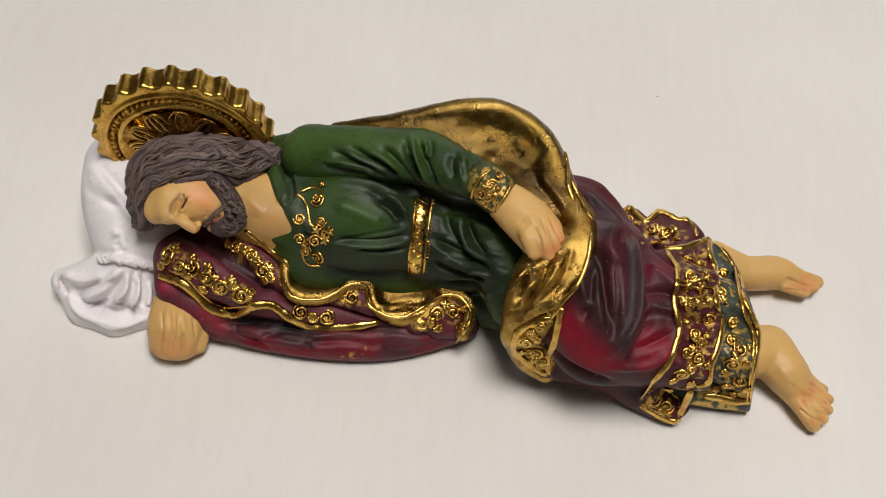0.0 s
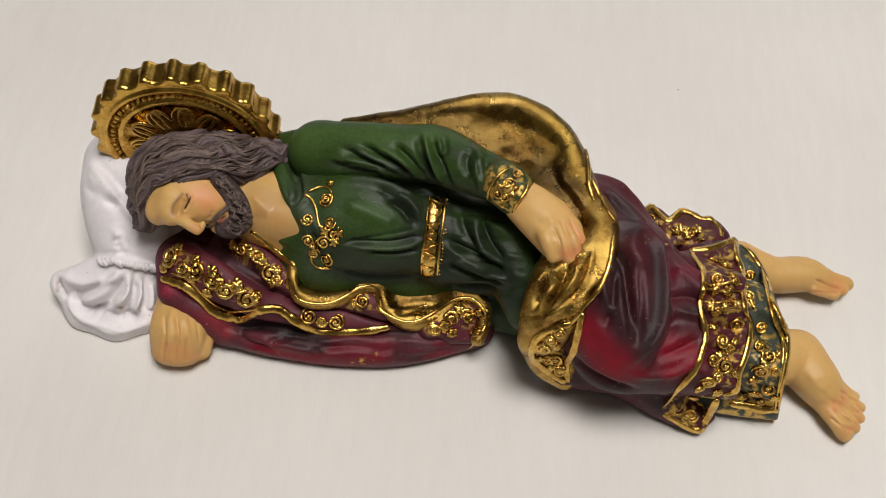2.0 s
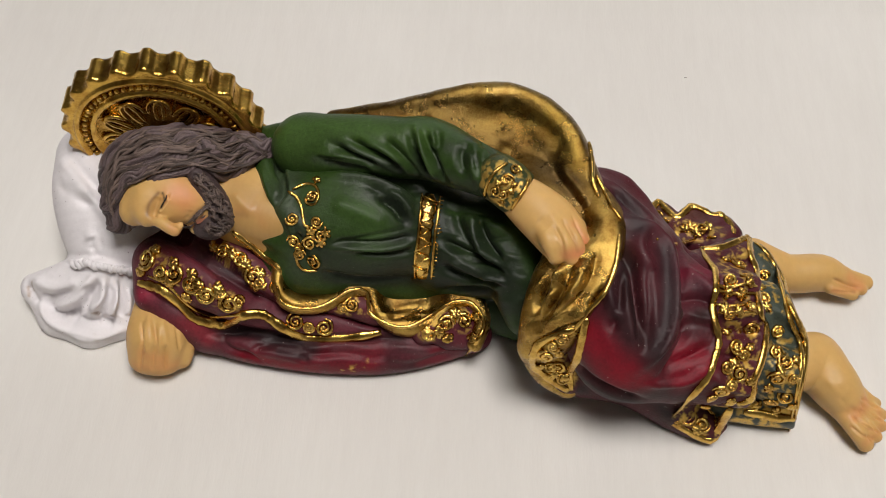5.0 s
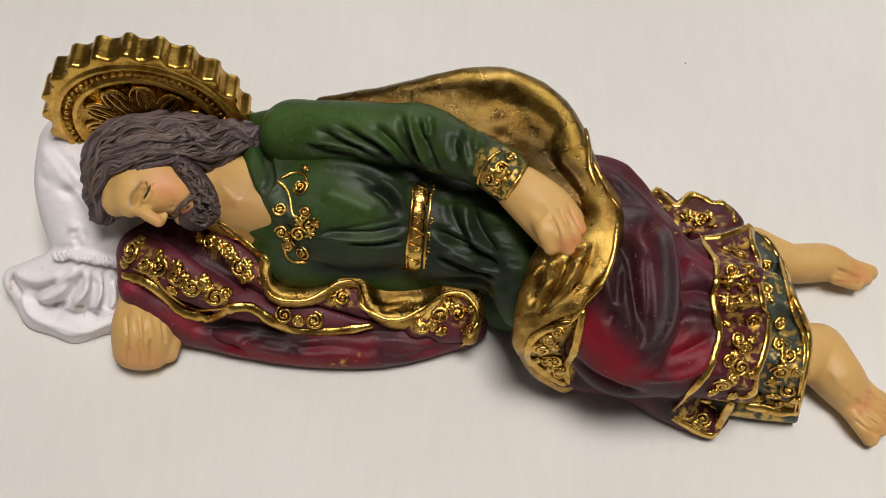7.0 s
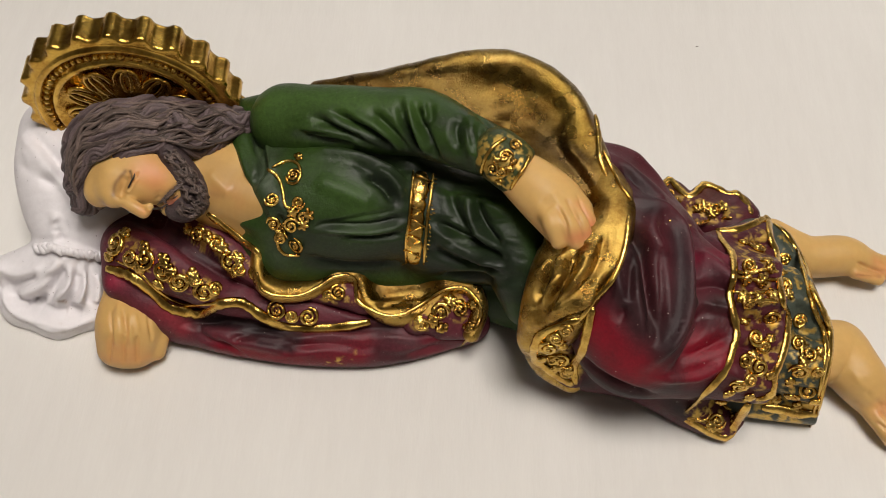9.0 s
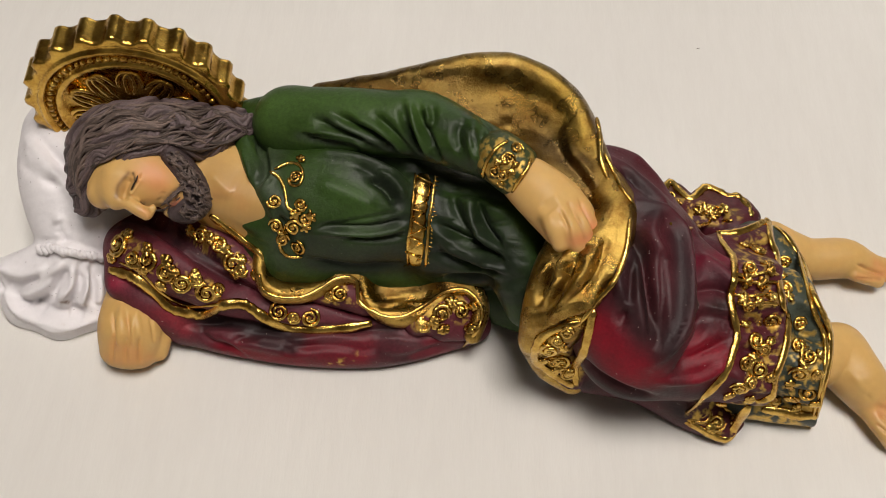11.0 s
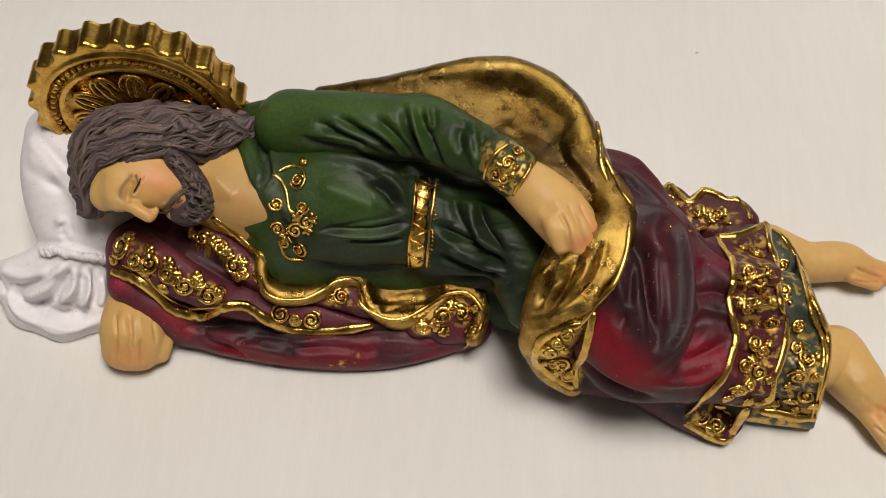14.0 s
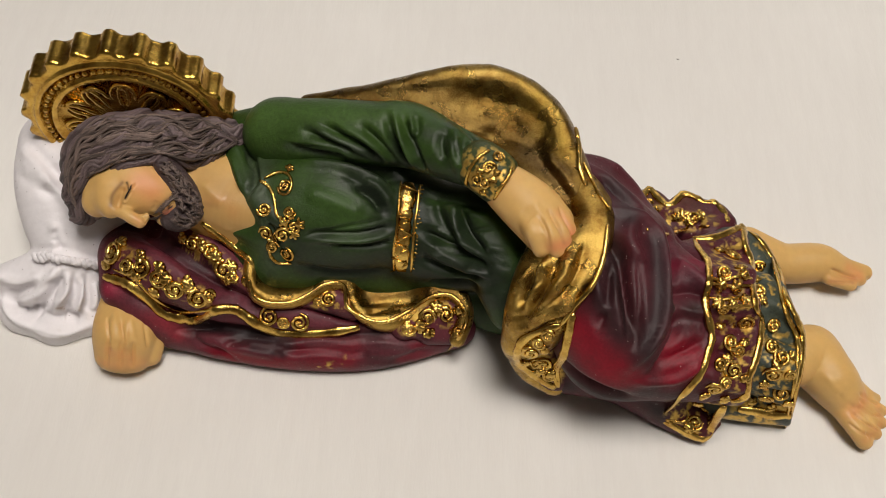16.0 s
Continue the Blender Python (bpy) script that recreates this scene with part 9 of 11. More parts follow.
lock(0.33, 1.51, (-56.4, 41.1, 46.8), (-56, 43.3, 50), (-55.5, 44.8, 53.4), (-52.7, 46.4, 57.5), (-51.1, 48.9, 60.4), (-46.9, 49.2, 62.1), (-43, 50.8, 62.9), (-39.1, 52.2, 63), (-34.3, 52.2, 63.3))
lock(0.31, 1.59, (-43.4, 50.9, 62.9), (-39, 53.3, 63.7), (-34.1, 52.2, 63.2), (-30.4, 54.9, 61.9), (-26.7, 57.1, 60.3), (-23.3, 56.1, 59), (-20.1, 56.9, 57.1), (-17.5, 62, 55.1), (-15, 63.3, 52.7))
lock(0.38, 1.53, (-43.4, 50.7, 62.7), (-39, 53.3, 63.7), (-33.6, 52.5, 63.4), (-30, 54.2, 62.1), (-27.1, 58.4, 61), (-23.3, 56.9, 59.3), (-20.1, 56.9, 57.1), (-17.7, 61.7, 54.3), (-15.2, 63.9, 52.7))
lock(0.28, 0.99, (-55.4, 44.9, 53.7), (-52.7, 46.4, 57.5), (-50.6, 49, 60.5), (-46.3, 49.4, 62.5), (-43.6, 52, 63.3), (-39, 53.3, 63.7), (-33.6, 52.5, 63.4), (-30.5, 55.4, 61.6), (-26.1, 58.4, 61), (-23.3, 56.1, 59), (-20.1, 56.9, 57.1), (-17.5, 62, 55.1), (-15.2, 63.9, 52.7))
lock(0.31, 1.13, (-55.4, 44.9, 53.7), (-52.7, 46.4, 57.5), (-50.6, 49, 60.5), (-46.3, 49.4, 62.5), (-43.9, 52, 63.6), (-39, 53.3, 63.7), (-33.6, 52.5, 63.4), (-30.9, 56.3, 61.7), (-26.5, 57, 60.3))
lock(0.38, 0.62, (-33.6, 52.5, 63.4), (-29.9, 55.7, 61.4), (-26.1, 58.4, 61), (-23.1, 56.2, 58.9), (-20, 57.3, 57.2), (-17.5, 62, 55.1), (-15.2, 63.9, 52.7), (-12.5, 63.3, 50.4), (-9.8, 62.4, 49.3))
lock(0.3, 1.3, (-50.6, 49, 60.5), (-46.3, 49.4, 62.5), (-43.6, 52, 63.3), (-38.6, 54, 64.2), (-33.6, 52.5, 63.4), (-30.5, 55.4, 61.6), (-25.9, 58.4, 61), (-23.3, 56.9, 59.3), (-20, 57.3, 57.2), (-17.5, 62, 55.1), (-14.7, 64, 52.6))
lock(0.25, 0.76, (-55.42, 44.93, 53.72), (-53.22, 47.1, 57.59), (-50.61, 48.98, 60.52), (-46.34, 49.44, 62.46), (-43.5, 52.47, 63.64), (-39.04, 53.29, 63.69), (-33.33, 52.56, 63.35), (-30.64, 56.35, 61.61), (-26.14, 58.41, 60.97), (-23.09, 56.24, 58.87), (-20.11, 58.73, 57.06), (-17.23, 62.39, 55.51), (-15.21, 63.89, 52.7))
lock(0.31, 1.61, (-50.6, 49, 60.5), (-46.3, 49.4, 62.5), (-43.9, 52.5, 63.8), (-39, 53.3, 63.7), (-33.3, 53, 63.2), (-30.7, 56.7, 61.4), (-26.3, 57.1, 60.2), (-23.1, 56.2, 58.9), (-19.6, 59, 57.7), (-17.2, 62.4, 55.5), (-14.8, 62.9, 52.9))
lock(0.34, 0.66, (-56.5, 41.4, 47.2), (-56.1, 43.5, 50.4), (-55.4, 44.9, 53.7), (-53.2, 47.1, 57.6), (-50.6, 49, 60.5), (-46.3, 49.4, 62.5), (-43.5, 52.5, 63.6), (-38.6, 54, 64.2), (-33.3, 53, 63.2))
lock(0.29, 1.33, (-56.5, 41.4, 47.2), (-56.1, 43.5, 50.4), (-55.4, 44.9, 53.7), (-52.9, 47.5, 57.8), (-50.6, 49, 60.5), (-46.3, 49.4, 62.5), (-43.5, 52.5, 63.6), (-38.6, 54, 64.2), (-33.3, 53, 63.2))
lock(0.32, 1.23, (-55.6, 45.2, 53.8), (-52.9, 47.5, 57.8), (-50.4, 49.2, 60.8), (-46.6, 49.6, 62.3), (-43.2, 52.7, 64.7), (-38.7, 53.3, 63.4), (-33.8, 53.9, 63.2), (-30.7, 57.3, 61.5), (-25.9, 57.5, 60.1), (-22.8, 57, 59.1), (-19.9, 59, 58.2), (-17.2, 62.4, 55.5), (-14.7, 63.3, 52.6))
lock(0.28, 1.76, (-43.2, 52.7, 64.7), (-39, 53.6, 63.8), (-33.8, 53.9, 63.2), (-30.7, 57.3, 61.5), (-25.9, 58.4, 61), (-22.8, 57, 59.1), (-19.7, 59, 57.9), (-17.2, 62.4, 55.5), (-15.2, 63.9, 52.7))
lock(0.3, 1.65, (-56.6, 41.6, 47.4), (-56.3, 43.7, 50.6), (-55.6, 45.2, 53.8), (-52.9, 47.5, 57.8), (-50.7, 49.5, 60.6), (-47.1, 50.6, 62.9), (-43.5, 52.5, 63.6), (-38.5, 54.1, 64.8), (-33.8, 53.9, 63.2))
lock(0.4, 1.68, (-55.6, 45.2, 53.8), (-52.9, 47.5, 57.8), (-50.7, 49.5, 60.6), (-47, 50.8, 63.1), (-43.2, 52.7, 64.7), (-38.6, 54, 64.2), (-33.8, 53.9, 63.2), (-30.7, 57.3, 61.5), (-25.9, 58.4, 61), (-22.8, 57, 59.1), (-19.7, 59, 57.9), (-17.2, 62.4, 55.5), (-14.7, 64, 52.6))
lock(0.34, 0.73, (-55.6, 45.6, 53.9), (-52.9, 47.5, 57.8), (-50.4, 49.2, 60.8), (-46.5, 50.8, 63), (-42.9, 52.9, 65.2), (-38.7, 53.3, 63.4), (-33.2, 54, 63.1), (-30.7, 57.7, 61.6), (-25.6, 57.5, 60.2), (-22.8, 57, 59.1), (-19.9, 59, 58.2), (-17.2, 62.4, 55.5), (-14.6, 62.8, 52.7))
lock(0.36, 1.05, (-56.6, 41.6, 47.4), (-56.2, 43.8, 50.8), (-55.6, 45.6, 53.9), (-52.9, 47.5, 57.8), (-50.8, 50.4, 60), (-46.5, 50.8, 63), (-42.9, 52.9, 65.2), (-38.6, 54, 64.2), (-33.5, 53.9, 63.2), (-30.7, 57.7, 61.6), (-25.9, 58.4, 61), (-22.8, 57, 59.1), (-19.9, 59, 58.2))
lock(0.32, 1.17, (-56.6, 41.6, 47.4), (-56.2, 43.8, 50.8), (-55.6, 45.6, 53.9), (-52.9, 47.9, 58.2), (-51.6, 51.1, 60.6), (-46.5, 50.8, 63), (-42.9, 52.9, 65.2), (-38.3, 54.4, 65.1), (-33.5, 53.9, 63.2), (-30.4, 57.3, 61.4), (-25.5, 58.9, 61.9), (-22.8, 57, 59.1), (-19.7, 59, 57.9))
lock(0.44, 0.91, (-56.6, 41.6, 47.4), (-56.2, 43.9, 51.2), (-55.7, 45.9, 54), (-52.9, 47.9, 58.2), (-51.6, 51.1, 60.6), (-46.5, 50.8, 63), (-42.3, 52.9, 65.3), (-38.6, 54, 64.2), (-34.1, 55.3, 62.3))
lock(0.41, 1.19, (-55.7, 45.9, 54), (-52.9, 47.9, 58.2), (-51.6, 51.1, 60.6), (-46.3, 51.1, 63.4), (-42.3, 52.9, 65.3), (-38.6, 54, 64.2), (-33.8, 55.6, 62.3), (-30.4, 58.1, 61.5), (-25.9, 58.4, 61), (-22.8, 57, 59.1), (-19.7, 59.6, 58))
lock(0.43, 1.57, (-56.6, 41.6, 47.4), (-56.2, 43.9, 51.2), (-55.7, 45.9, 54), (-52.9, 47.9, 58.2), (-51.1, 51.2, 61), (-46.3, 51.1, 63.4), (-42.3, 52.9, 65.3), (-38.5, 54.1, 64.8), (-33.8, 55.6, 62.3))
lock(0.3, 1.09, (-56.6, 41.6, 47.4), (-56.2, 43.9, 51.2), (-55.8, 46.2, 53.7), (-52.9, 47.9, 58.2), (-51.1, 51.2, 61), (-46.3, 51.1, 63.4), (-42.3, 52.9, 65.3), (-38.3, 54.4, 65.1), (-33.8, 55.6, 62.3), (-30.4, 58.1, 61.5), (-25.5, 58.9, 61.9))
lock(0.35, 1.45, (-33.1, 56, 62.4), (-29.9, 58.4, 61.2), (-25.9, 58.4, 61), (-22.7, 57.3, 59.3), (-20.2, 61.9, 55.5), (-17.3, 62.7, 55.5), (-14.5, 63.6, 52.4), (-11.8, 62.9, 50.2), (-9.5, 63.8, 49))
lock(0.38, 1.05, (-56.6, 41.6, 47.4), (-56.3, 44.1, 51.3), (-56.1, 46.8, 54), (-52.9, 47.9, 58.2), (-51.1, 51.2, 61), (-46, 51, 63.4), (-42.3, 52.9, 65.3), (-38.2, 54.2, 64.4), (-33.5, 56, 62.3), (-29.4, 59.2, 61.6), (-25.9, 58.4, 61), (-22.7, 57.7, 59.4), (-20.2, 61.9, 55.5))
lock(0.33, 1.73, (-56.1, 46.8, 54), (-53.1, 48, 58), (-51, 51.4, 61.1), (-46, 51, 63.4), (-42.3, 52.9, 65.3), (-38.3, 54.4, 65.1), (-33.8, 55.6, 62.3), (-29.9, 58.4, 61.2), (-25.5, 58.9, 61.9))
lock(0.37, 0.81, (-56.2, 47, 54.2), (-53.6, 49, 58.5), (-51, 51.4, 61.1), (-46, 51, 63.4), (-42.3, 52.9, 65.3), (-38.3, 54.4, 65.1), (-33.1, 56, 62.4), (-29.4, 59.2, 61.6), (-25.5, 58.9, 61.9))
lock(0.37, 0.51, (-51, 51.4, 61.1), (-46.3, 51.1, 63.4), (-42.3, 52.9, 65.3), (-38.2, 54.2, 64.4), (-34.2, 57.6, 61.7), (-29.4, 59.2, 61.6), (-25.9, 58.4, 61), (-22.4, 58.4, 59.8), (-20.1, 63.4, 56.2))
lock(0.35, 1.4, (-56.9, 42.1, 47.6), (-56.2, 44.2, 51.6), (-56.2, 47, 54.2), (-53.6, 49, 58.5), (-51, 51.4, 61.1), (-46.3, 51.1, 63.4), (-42.3, 52.9, 65.3), (-37.9, 54.8, 65), (-33.5, 56.7, 62.1), (-29.4, 59.2, 61.6), (-25.9, 58.4, 61))
lock(0.35, 0.9, (-56.9, 42.1, 47.6), (-56.2, 44.2, 51.6), (-56.1, 47.2, 54.4), (-53.6, 49, 58.5), (-51, 51.4, 61.1), (-46.3, 51.1, 63.4), (-42.3, 52.9, 65.3), (-38.3, 54.4, 65.1), (-33.9, 56.7, 62.1), (-29.4, 59.2, 61.6), (-25.5, 58.9, 61.9), (-22.4, 58.4, 59.8), (-20.2, 61.9, 55.5))
lock(0.29, 1.11, (-56.1, 47.2, 54.4), (-53.6, 49, 58.5), (-51, 51.4, 61.1), (-46.3, 52.4, 63.4), (-42.3, 53.5, 65.3), (-37.9, 54.8, 65), (-33.9, 57.6, 61.6), (-29.4, 59.2, 61.6), (-25.9, 58.4, 61))
lock(0.38, 0.91, (-56.1, 47.2, 54.4), (-53.6, 49, 58.5), (-51, 51.4, 61.1), (-46.3, 52.4, 63.4), (-43.4, 54.9, 63.7), (-37.9, 54.8, 65), (-33.6, 57.9, 61.6), (-29, 59.2, 61.7), (-25.9, 58.4, 61), (-22.4, 58.4, 59.8), (-20.1, 63.4, 56.2), (-17, 62.8, 55.5), (-14.5, 63.6, 52.4))
lock(0.26, 1.19, (-33.9, 57.9, 61.7), (-29.4, 59.2, 61.6), (-25.5, 58.9, 61.9), (-22.4, 58.4, 59.8), (-20.1, 63.3, 55.8), (-16.9, 64, 54.8), (-14.8, 64.6, 52.7), (-12.2, 64.1, 51.1), (-9.7, 64.3, 49.2))
lock(0.27, 1.48, (-33.9, 57.9, 61.7), (-29.4, 59.2, 61.6), (-25.5, 58.9, 61.9), (-22.4, 58.4, 59.8), (-19.5, 62.1, 55.4), (-16.9, 64, 54.8), (-14.4, 65.7, 53.1), (-12.2, 64.1, 51.1), (-9.7, 64.3, 49.2))
lock(0.41, 0.71, (-56.1, 47.2, 54.4), (-53.6, 49, 58.5), (-50.5, 51.8, 61.5), (-46.3, 52.4, 63.4), (-43.1, 55.3, 63.6), (-37.9, 54.8, 65), (-33.7, 59.4, 62.2), (-29, 59.2, 61.7), (-25.9, 58.4, 61))
lock(0.45, 1.14, (-50.5, 51.8, 61.5), (-47.3, 53.2, 63.4), (-44.1, 56.7, 62.9), (-37.9, 54.8, 65), (-33.7, 59.4, 62.2), (-29, 59.2, 61.7), (-25.2, 58.9, 61.8), (-22.3, 58.8, 60), (-19.9, 63.8, 56.6))
lock(0.37, 0.52, (-56.1, 47.2, 54.4), (-53.6, 49, 58.5), (-50.5, 51.8, 61.5), (-46.3, 52.4, 63.4), (-44.1, 56.7, 62.9), (-37.9, 54.8, 65), (-33.4, 58.2, 61.6), (-29.4, 60.6, 61.9), (-25.5, 58.9, 61.9))
lock(0.27, 1.75, (-44.1, 56.7, 62.9), (-37.9, 54.8, 65), (-33.7, 59.4, 62.2), (-29.4, 60.6, 61.9), (-25.5, 58.9, 61.9), (-22.1, 58.4, 59.8), (-20.1, 63.4, 56.2), (-17.6, 65.1, 54.7), (-14.4, 64.6, 52.5), (-12.2, 64.1, 51.1), (-9.5, 64.4, 49.1))
lock(0.28, 0.51, (-33.4, 59.8, 62.6), (-29, 59.2, 61.7), (-25.2, 58.9, 61.8), (-22.5, 59.6, 60.1), (-19.9, 63.8, 56.6), (-16.7, 63.2, 55.3), (-14.7, 64, 52.6), (-12.2, 64.1, 51.1), (-9.6, 66, 50.3))
lock(0.34, 1.17, (-50.5, 51.8, 61.5), (-47.3, 53.2, 63.4), (-43.6, 56.6, 62.6), (-37.6, 54.8, 64.5), (-33.4, 59.8, 62.6), (-29.4, 60.6, 61.9), (-25.5, 58.9, 61.9), (-22.5, 59.6, 60.1), (-19.9, 63.8, 56.6), (-16.5, 63.9, 54.8), (-14.6, 64.6, 52.6), (-12.2, 64.1, 51.1), (-9.4, 66, 50.1))
lock(0.4, 0.71, (-56.1, 47.6, 54.8), (-53.6, 49, 58.5), (-51.5, 52.3, 60.8), (-47.3, 53.2, 63.4), (-43.3, 57.3, 62.2), (-37.6, 55.2, 64.7), (-33.7, 59.4, 62.2), (-29.4, 60.6, 61.9), (-25.5, 58.9, 61.9), (-22, 58.8, 59.9), (-19.8, 63.9, 56.4))
lock(0.31, 1.12, (-43.6, 57.3, 62.1), (-37.6, 55.2, 64.7), (-33.4, 59.8, 62.6), (-29.4, 60.6, 61.9), (-25.5, 58.9, 61.9), (-22.2, 60.1, 60), (-19.9, 63.8, 56.6), (-17.6, 65.1, 54.7), (-14.4, 64.6, 52.5), (-12.2, 64.4, 51.2), (-9.4, 66, 50.1))
lock(0.31, 0.62, (-56.1, 47.6, 54.8), (-53.6, 49, 58.5), (-51.5, 52.3, 60.8), (-46.5, 53.8, 63.8), (-43.3, 57.3, 62.2), (-37.6, 55.2, 64.7), (-33.6, 59.9, 62.8), (-29, 59.2, 61.7), (-25.5, 58.9, 61.9), (-22.2, 60.1, 60), (-19.9, 63.8, 56.6), (-16.7, 63.2, 55.3), (-14.6, 64.6, 52.6))
lock(0.37, 1.55, (-56.1, 47.6, 54.8), (-53.2, 49.8, 58.9), (-50.9, 52.6, 60.9), (-46.5, 53.8, 63.8), (-43.3, 57.6, 62.2), (-38.3, 56.6, 63.3), (-33.6, 59.9, 62.8), (-29.4, 60.6, 61.9), (-25.5, 58.9, 61.9))
lock(0.34, 1.56, (-56.1, 47.6, 54.8), (-53.2, 49.8, 58.9), (-51.2, 52.6, 60.9), (-46.5, 53.8, 63.8), (-43.7, 57.6, 62.1), (-38.3, 57, 63.3), (-33.4, 59.8, 62.6), (-29.4, 60.6, 61.9), (-25.2, 58.9, 61.8))
lock(0.28, 1.39, (-57.4, 42.7, 47.8), (-56.6, 44.9, 51.6), (-56.1, 47.6, 54.8), (-53.2, 49.8, 58.9), (-51.2, 52.6, 60.9), (-46.5, 53.8, 63.8), (-44.1, 58.5, 62.8), (-38.3, 57, 63.3), (-33.6, 59.9, 62.8))
lock(0.27, 1.36, (-57.4, 42.7, 47.8), (-56.7, 45.2, 51.7), (-56.1, 47.6, 54.8), (-53.1, 50, 59.1), (-51, 52.9, 61), (-46.5, 53.8, 63.8), (-43.8, 57.7, 62.2), (-38.3, 57, 63.3), (-33.6, 59.9, 62.8))
lock(0.43, 1.51, (-57.5, 42.9, 47.9), (-56.7, 45.2, 51.7), (-56.1, 47.9, 55.1), (-53.1, 50, 59.1), (-51.4, 54.1, 60.5), (-46.5, 53.8, 63.8), (-44.1, 58.5, 62.8), (-38.4, 58.1, 63.4), (-33.6, 59.9, 62.8), (-29.4, 60.6, 61.9), (-25.1, 59.4, 62.1))
lock(0.42, 0.85, (-57.5, 42.9, 47.9), (-56.7, 45.2, 51.7), (-56.1, 47.9, 55.1), (-53.1, 50, 59.1), (-51.4, 54.1, 60.5), (-46.5, 53.8, 63.8), (-44.1, 58.5, 62.8), (-38.4, 58.1, 63.4), (-33.6, 59.9, 62.8))
lock(0.3, 0.98, (-57.7, 42.8, 47.6), (-56.8, 45.4, 51.9), (-56.2, 48.2, 55.2), (-53.1, 50, 59.1), (-51.4, 54.1, 60.5), (-47.1, 55.2, 62.6), (-44.1, 58.5, 62.8), (-38.4, 58.1, 63.4), (-33.4, 59.8, 62.6))
lock(0.44, 1.47, (-44.1, 58.5, 62.8), (-38.4, 58.1, 63.4), (-33.4, 59.8, 62.6), (-29.4, 60.6, 61.9), (-25.1, 59.4, 62.1), (-22.8, 63.5, 58), (-19.8, 63.9, 56.4), (-16.8, 64.6, 54.3), (-14.5, 65.9, 53.5), (-12, 65.6, 51.8), (-9.8, 66, 50.5))
lock(0.33, 1.43, (-51.4, 54.1, 60.5), (-47.1, 55.2, 62.6), (-44.1, 58.5, 62.8), (-38.4, 58.1, 63.4), (-33.4, 59.8, 62.6), (-29.4, 60.6, 61.9), (-25.1, 59.4, 62.1), (-22.7, 63.2, 57.5), (-19.8, 63.9, 56.4))
lock(0.39, 0.83, (-57.8, 43, 47.7), (-56.8, 45.4, 51.9), (-56.2, 48.2, 55.2), (-53.4, 50.1, 58.9), (-51.4, 54.1, 60.5), (-47.1, 55.2, 62.6), (-42.8, 58.9, 63), (-38.4, 58.1, 63.4), (-33.4, 59.8, 62.6), (-29.4, 60.6, 61.9), (-24.7, 59.4, 62.1))
lock(0.29, 0.53, (-42.8, 58.9, 63), (-38, 58.1, 63.3), (-33.2, 60, 62.7), (-29.4, 60.6, 61.9), (-25.3, 61, 60.4), (-22.8, 63.5, 58), (-19.6, 64.2, 56.4), (-17.1, 64.9, 54.3), (-14.5, 65.9, 53.5), (-12.2, 66, 52), (-9.8, 66, 50.5))
lock(0.35, 1.28, (-57.9, 43.3, 47.9), (-57, 45.6, 52), (-56.3, 48.5, 55.3), (-53.5, 51.3, 58.7), (-51.2, 54.5, 60.7), (-47.6, 57.1, 62.6), (-42.8, 58.9, 63), (-37.6, 58.5, 63.3), (-33.2, 60, 62.7), (-29.4, 60.6, 61.9), (-25.3, 61, 60.4))
lock(0.36, 1.56, (-56.3, 48.5, 55.3), (-53.5, 51.3, 58.7), (-51.2, 54.9, 60.7), (-47.6, 57.1, 62.6), (-42.8, 58.9, 63), (-37.6, 58.5, 63.3), (-33.2, 60, 62.7), (-29.4, 60.6, 61.9), (-25.2, 61.2, 60.3), (-22.8, 63.5, 58), (-19.6, 64.2, 56.4))
lock(0.32, 1.71, (-56.3, 48.5, 55.3), (-53.5, 51.3, 58.7), (-51.2, 54.9, 60.7), (-47.6, 57.1, 62.6), (-42.8, 58.9, 63), (-37.6, 58.5, 63.3), (-32.5, 60.2, 62.4), (-29.4, 60.6, 61.9), (-25.5, 63.2, 59.7))
lock(0.32, 1.1, (-58, 43.5, 48), (-57.1, 45.9, 52.1), (-56.3, 48.5, 55.3), (-53.5, 51.3, 58.7), (-51.4, 55.3, 60.5), (-47.6, 57.1, 62.6), (-42.8, 58.9, 63), (-38.3, 59.8, 62.8), (-32.5, 60.2, 62.4))
lock(0.37, 1.23, (-23.9, 42.2, 53.6), (-23.6, 42.1, 53.4), (-23, 41.8, 51.8))
lock(0.36, 0.87, (-23.1, 44.6, 54), (-22.3, 44.5, 53.2), (-22.7, 44.3, 53.1))
lock(0.28, 1.49, (-23.3, 44.5, 55.6), (-23, 45.4, 55.4), (-22.9, 44.9, 55.1))
lock(0.28, 1.31, (-22.7, 37.9, 49.2), (-22.2, 37.2, 49), (-22.1, 37.4, 48.4))
lock(0.29, 1.25, (-20, 38.5, 46.8), (-19.5, 38.4, 47), (-19.3, 38.2, 46.7))
lock(0.37, 1.17, (-24.8, 45.6, 56.1), (-23.7, 45, 55.6), (-23.7, 45, 55.6))
lock(0.36, 1.35, (-20.4, 39.2, 48.1), (-19.5, 38.4, 47), (-19.5, 38.4, 47))
lock(0.28, 0.94, (-18.9, 40.8, 48), (-18.5, 42, 47.1), (-18.1, 41.8, 46.4))
lock(0.31, 0.61, (-28.2, 45.8, 57.5), (-27.7, 46.5, 57.3), (-27.9, 45.9, 57.5))
lock(0.35, 0.79, (-19.7, 42.2, 48.2), (-18.9, 42.7, 47.9), (-18.6, 42.4, 47.3))
lock(0.38, 0.81, (-20.9, 36.9, 46.7), (-20.1, 36.9, 46.3), (-20.2, 36.2, 45.1))
lock(0.26, 1.43, (-24.5, 34.8, 47.6), (-24, 35.1, 47.2), (-24, 34.4, 47.3))
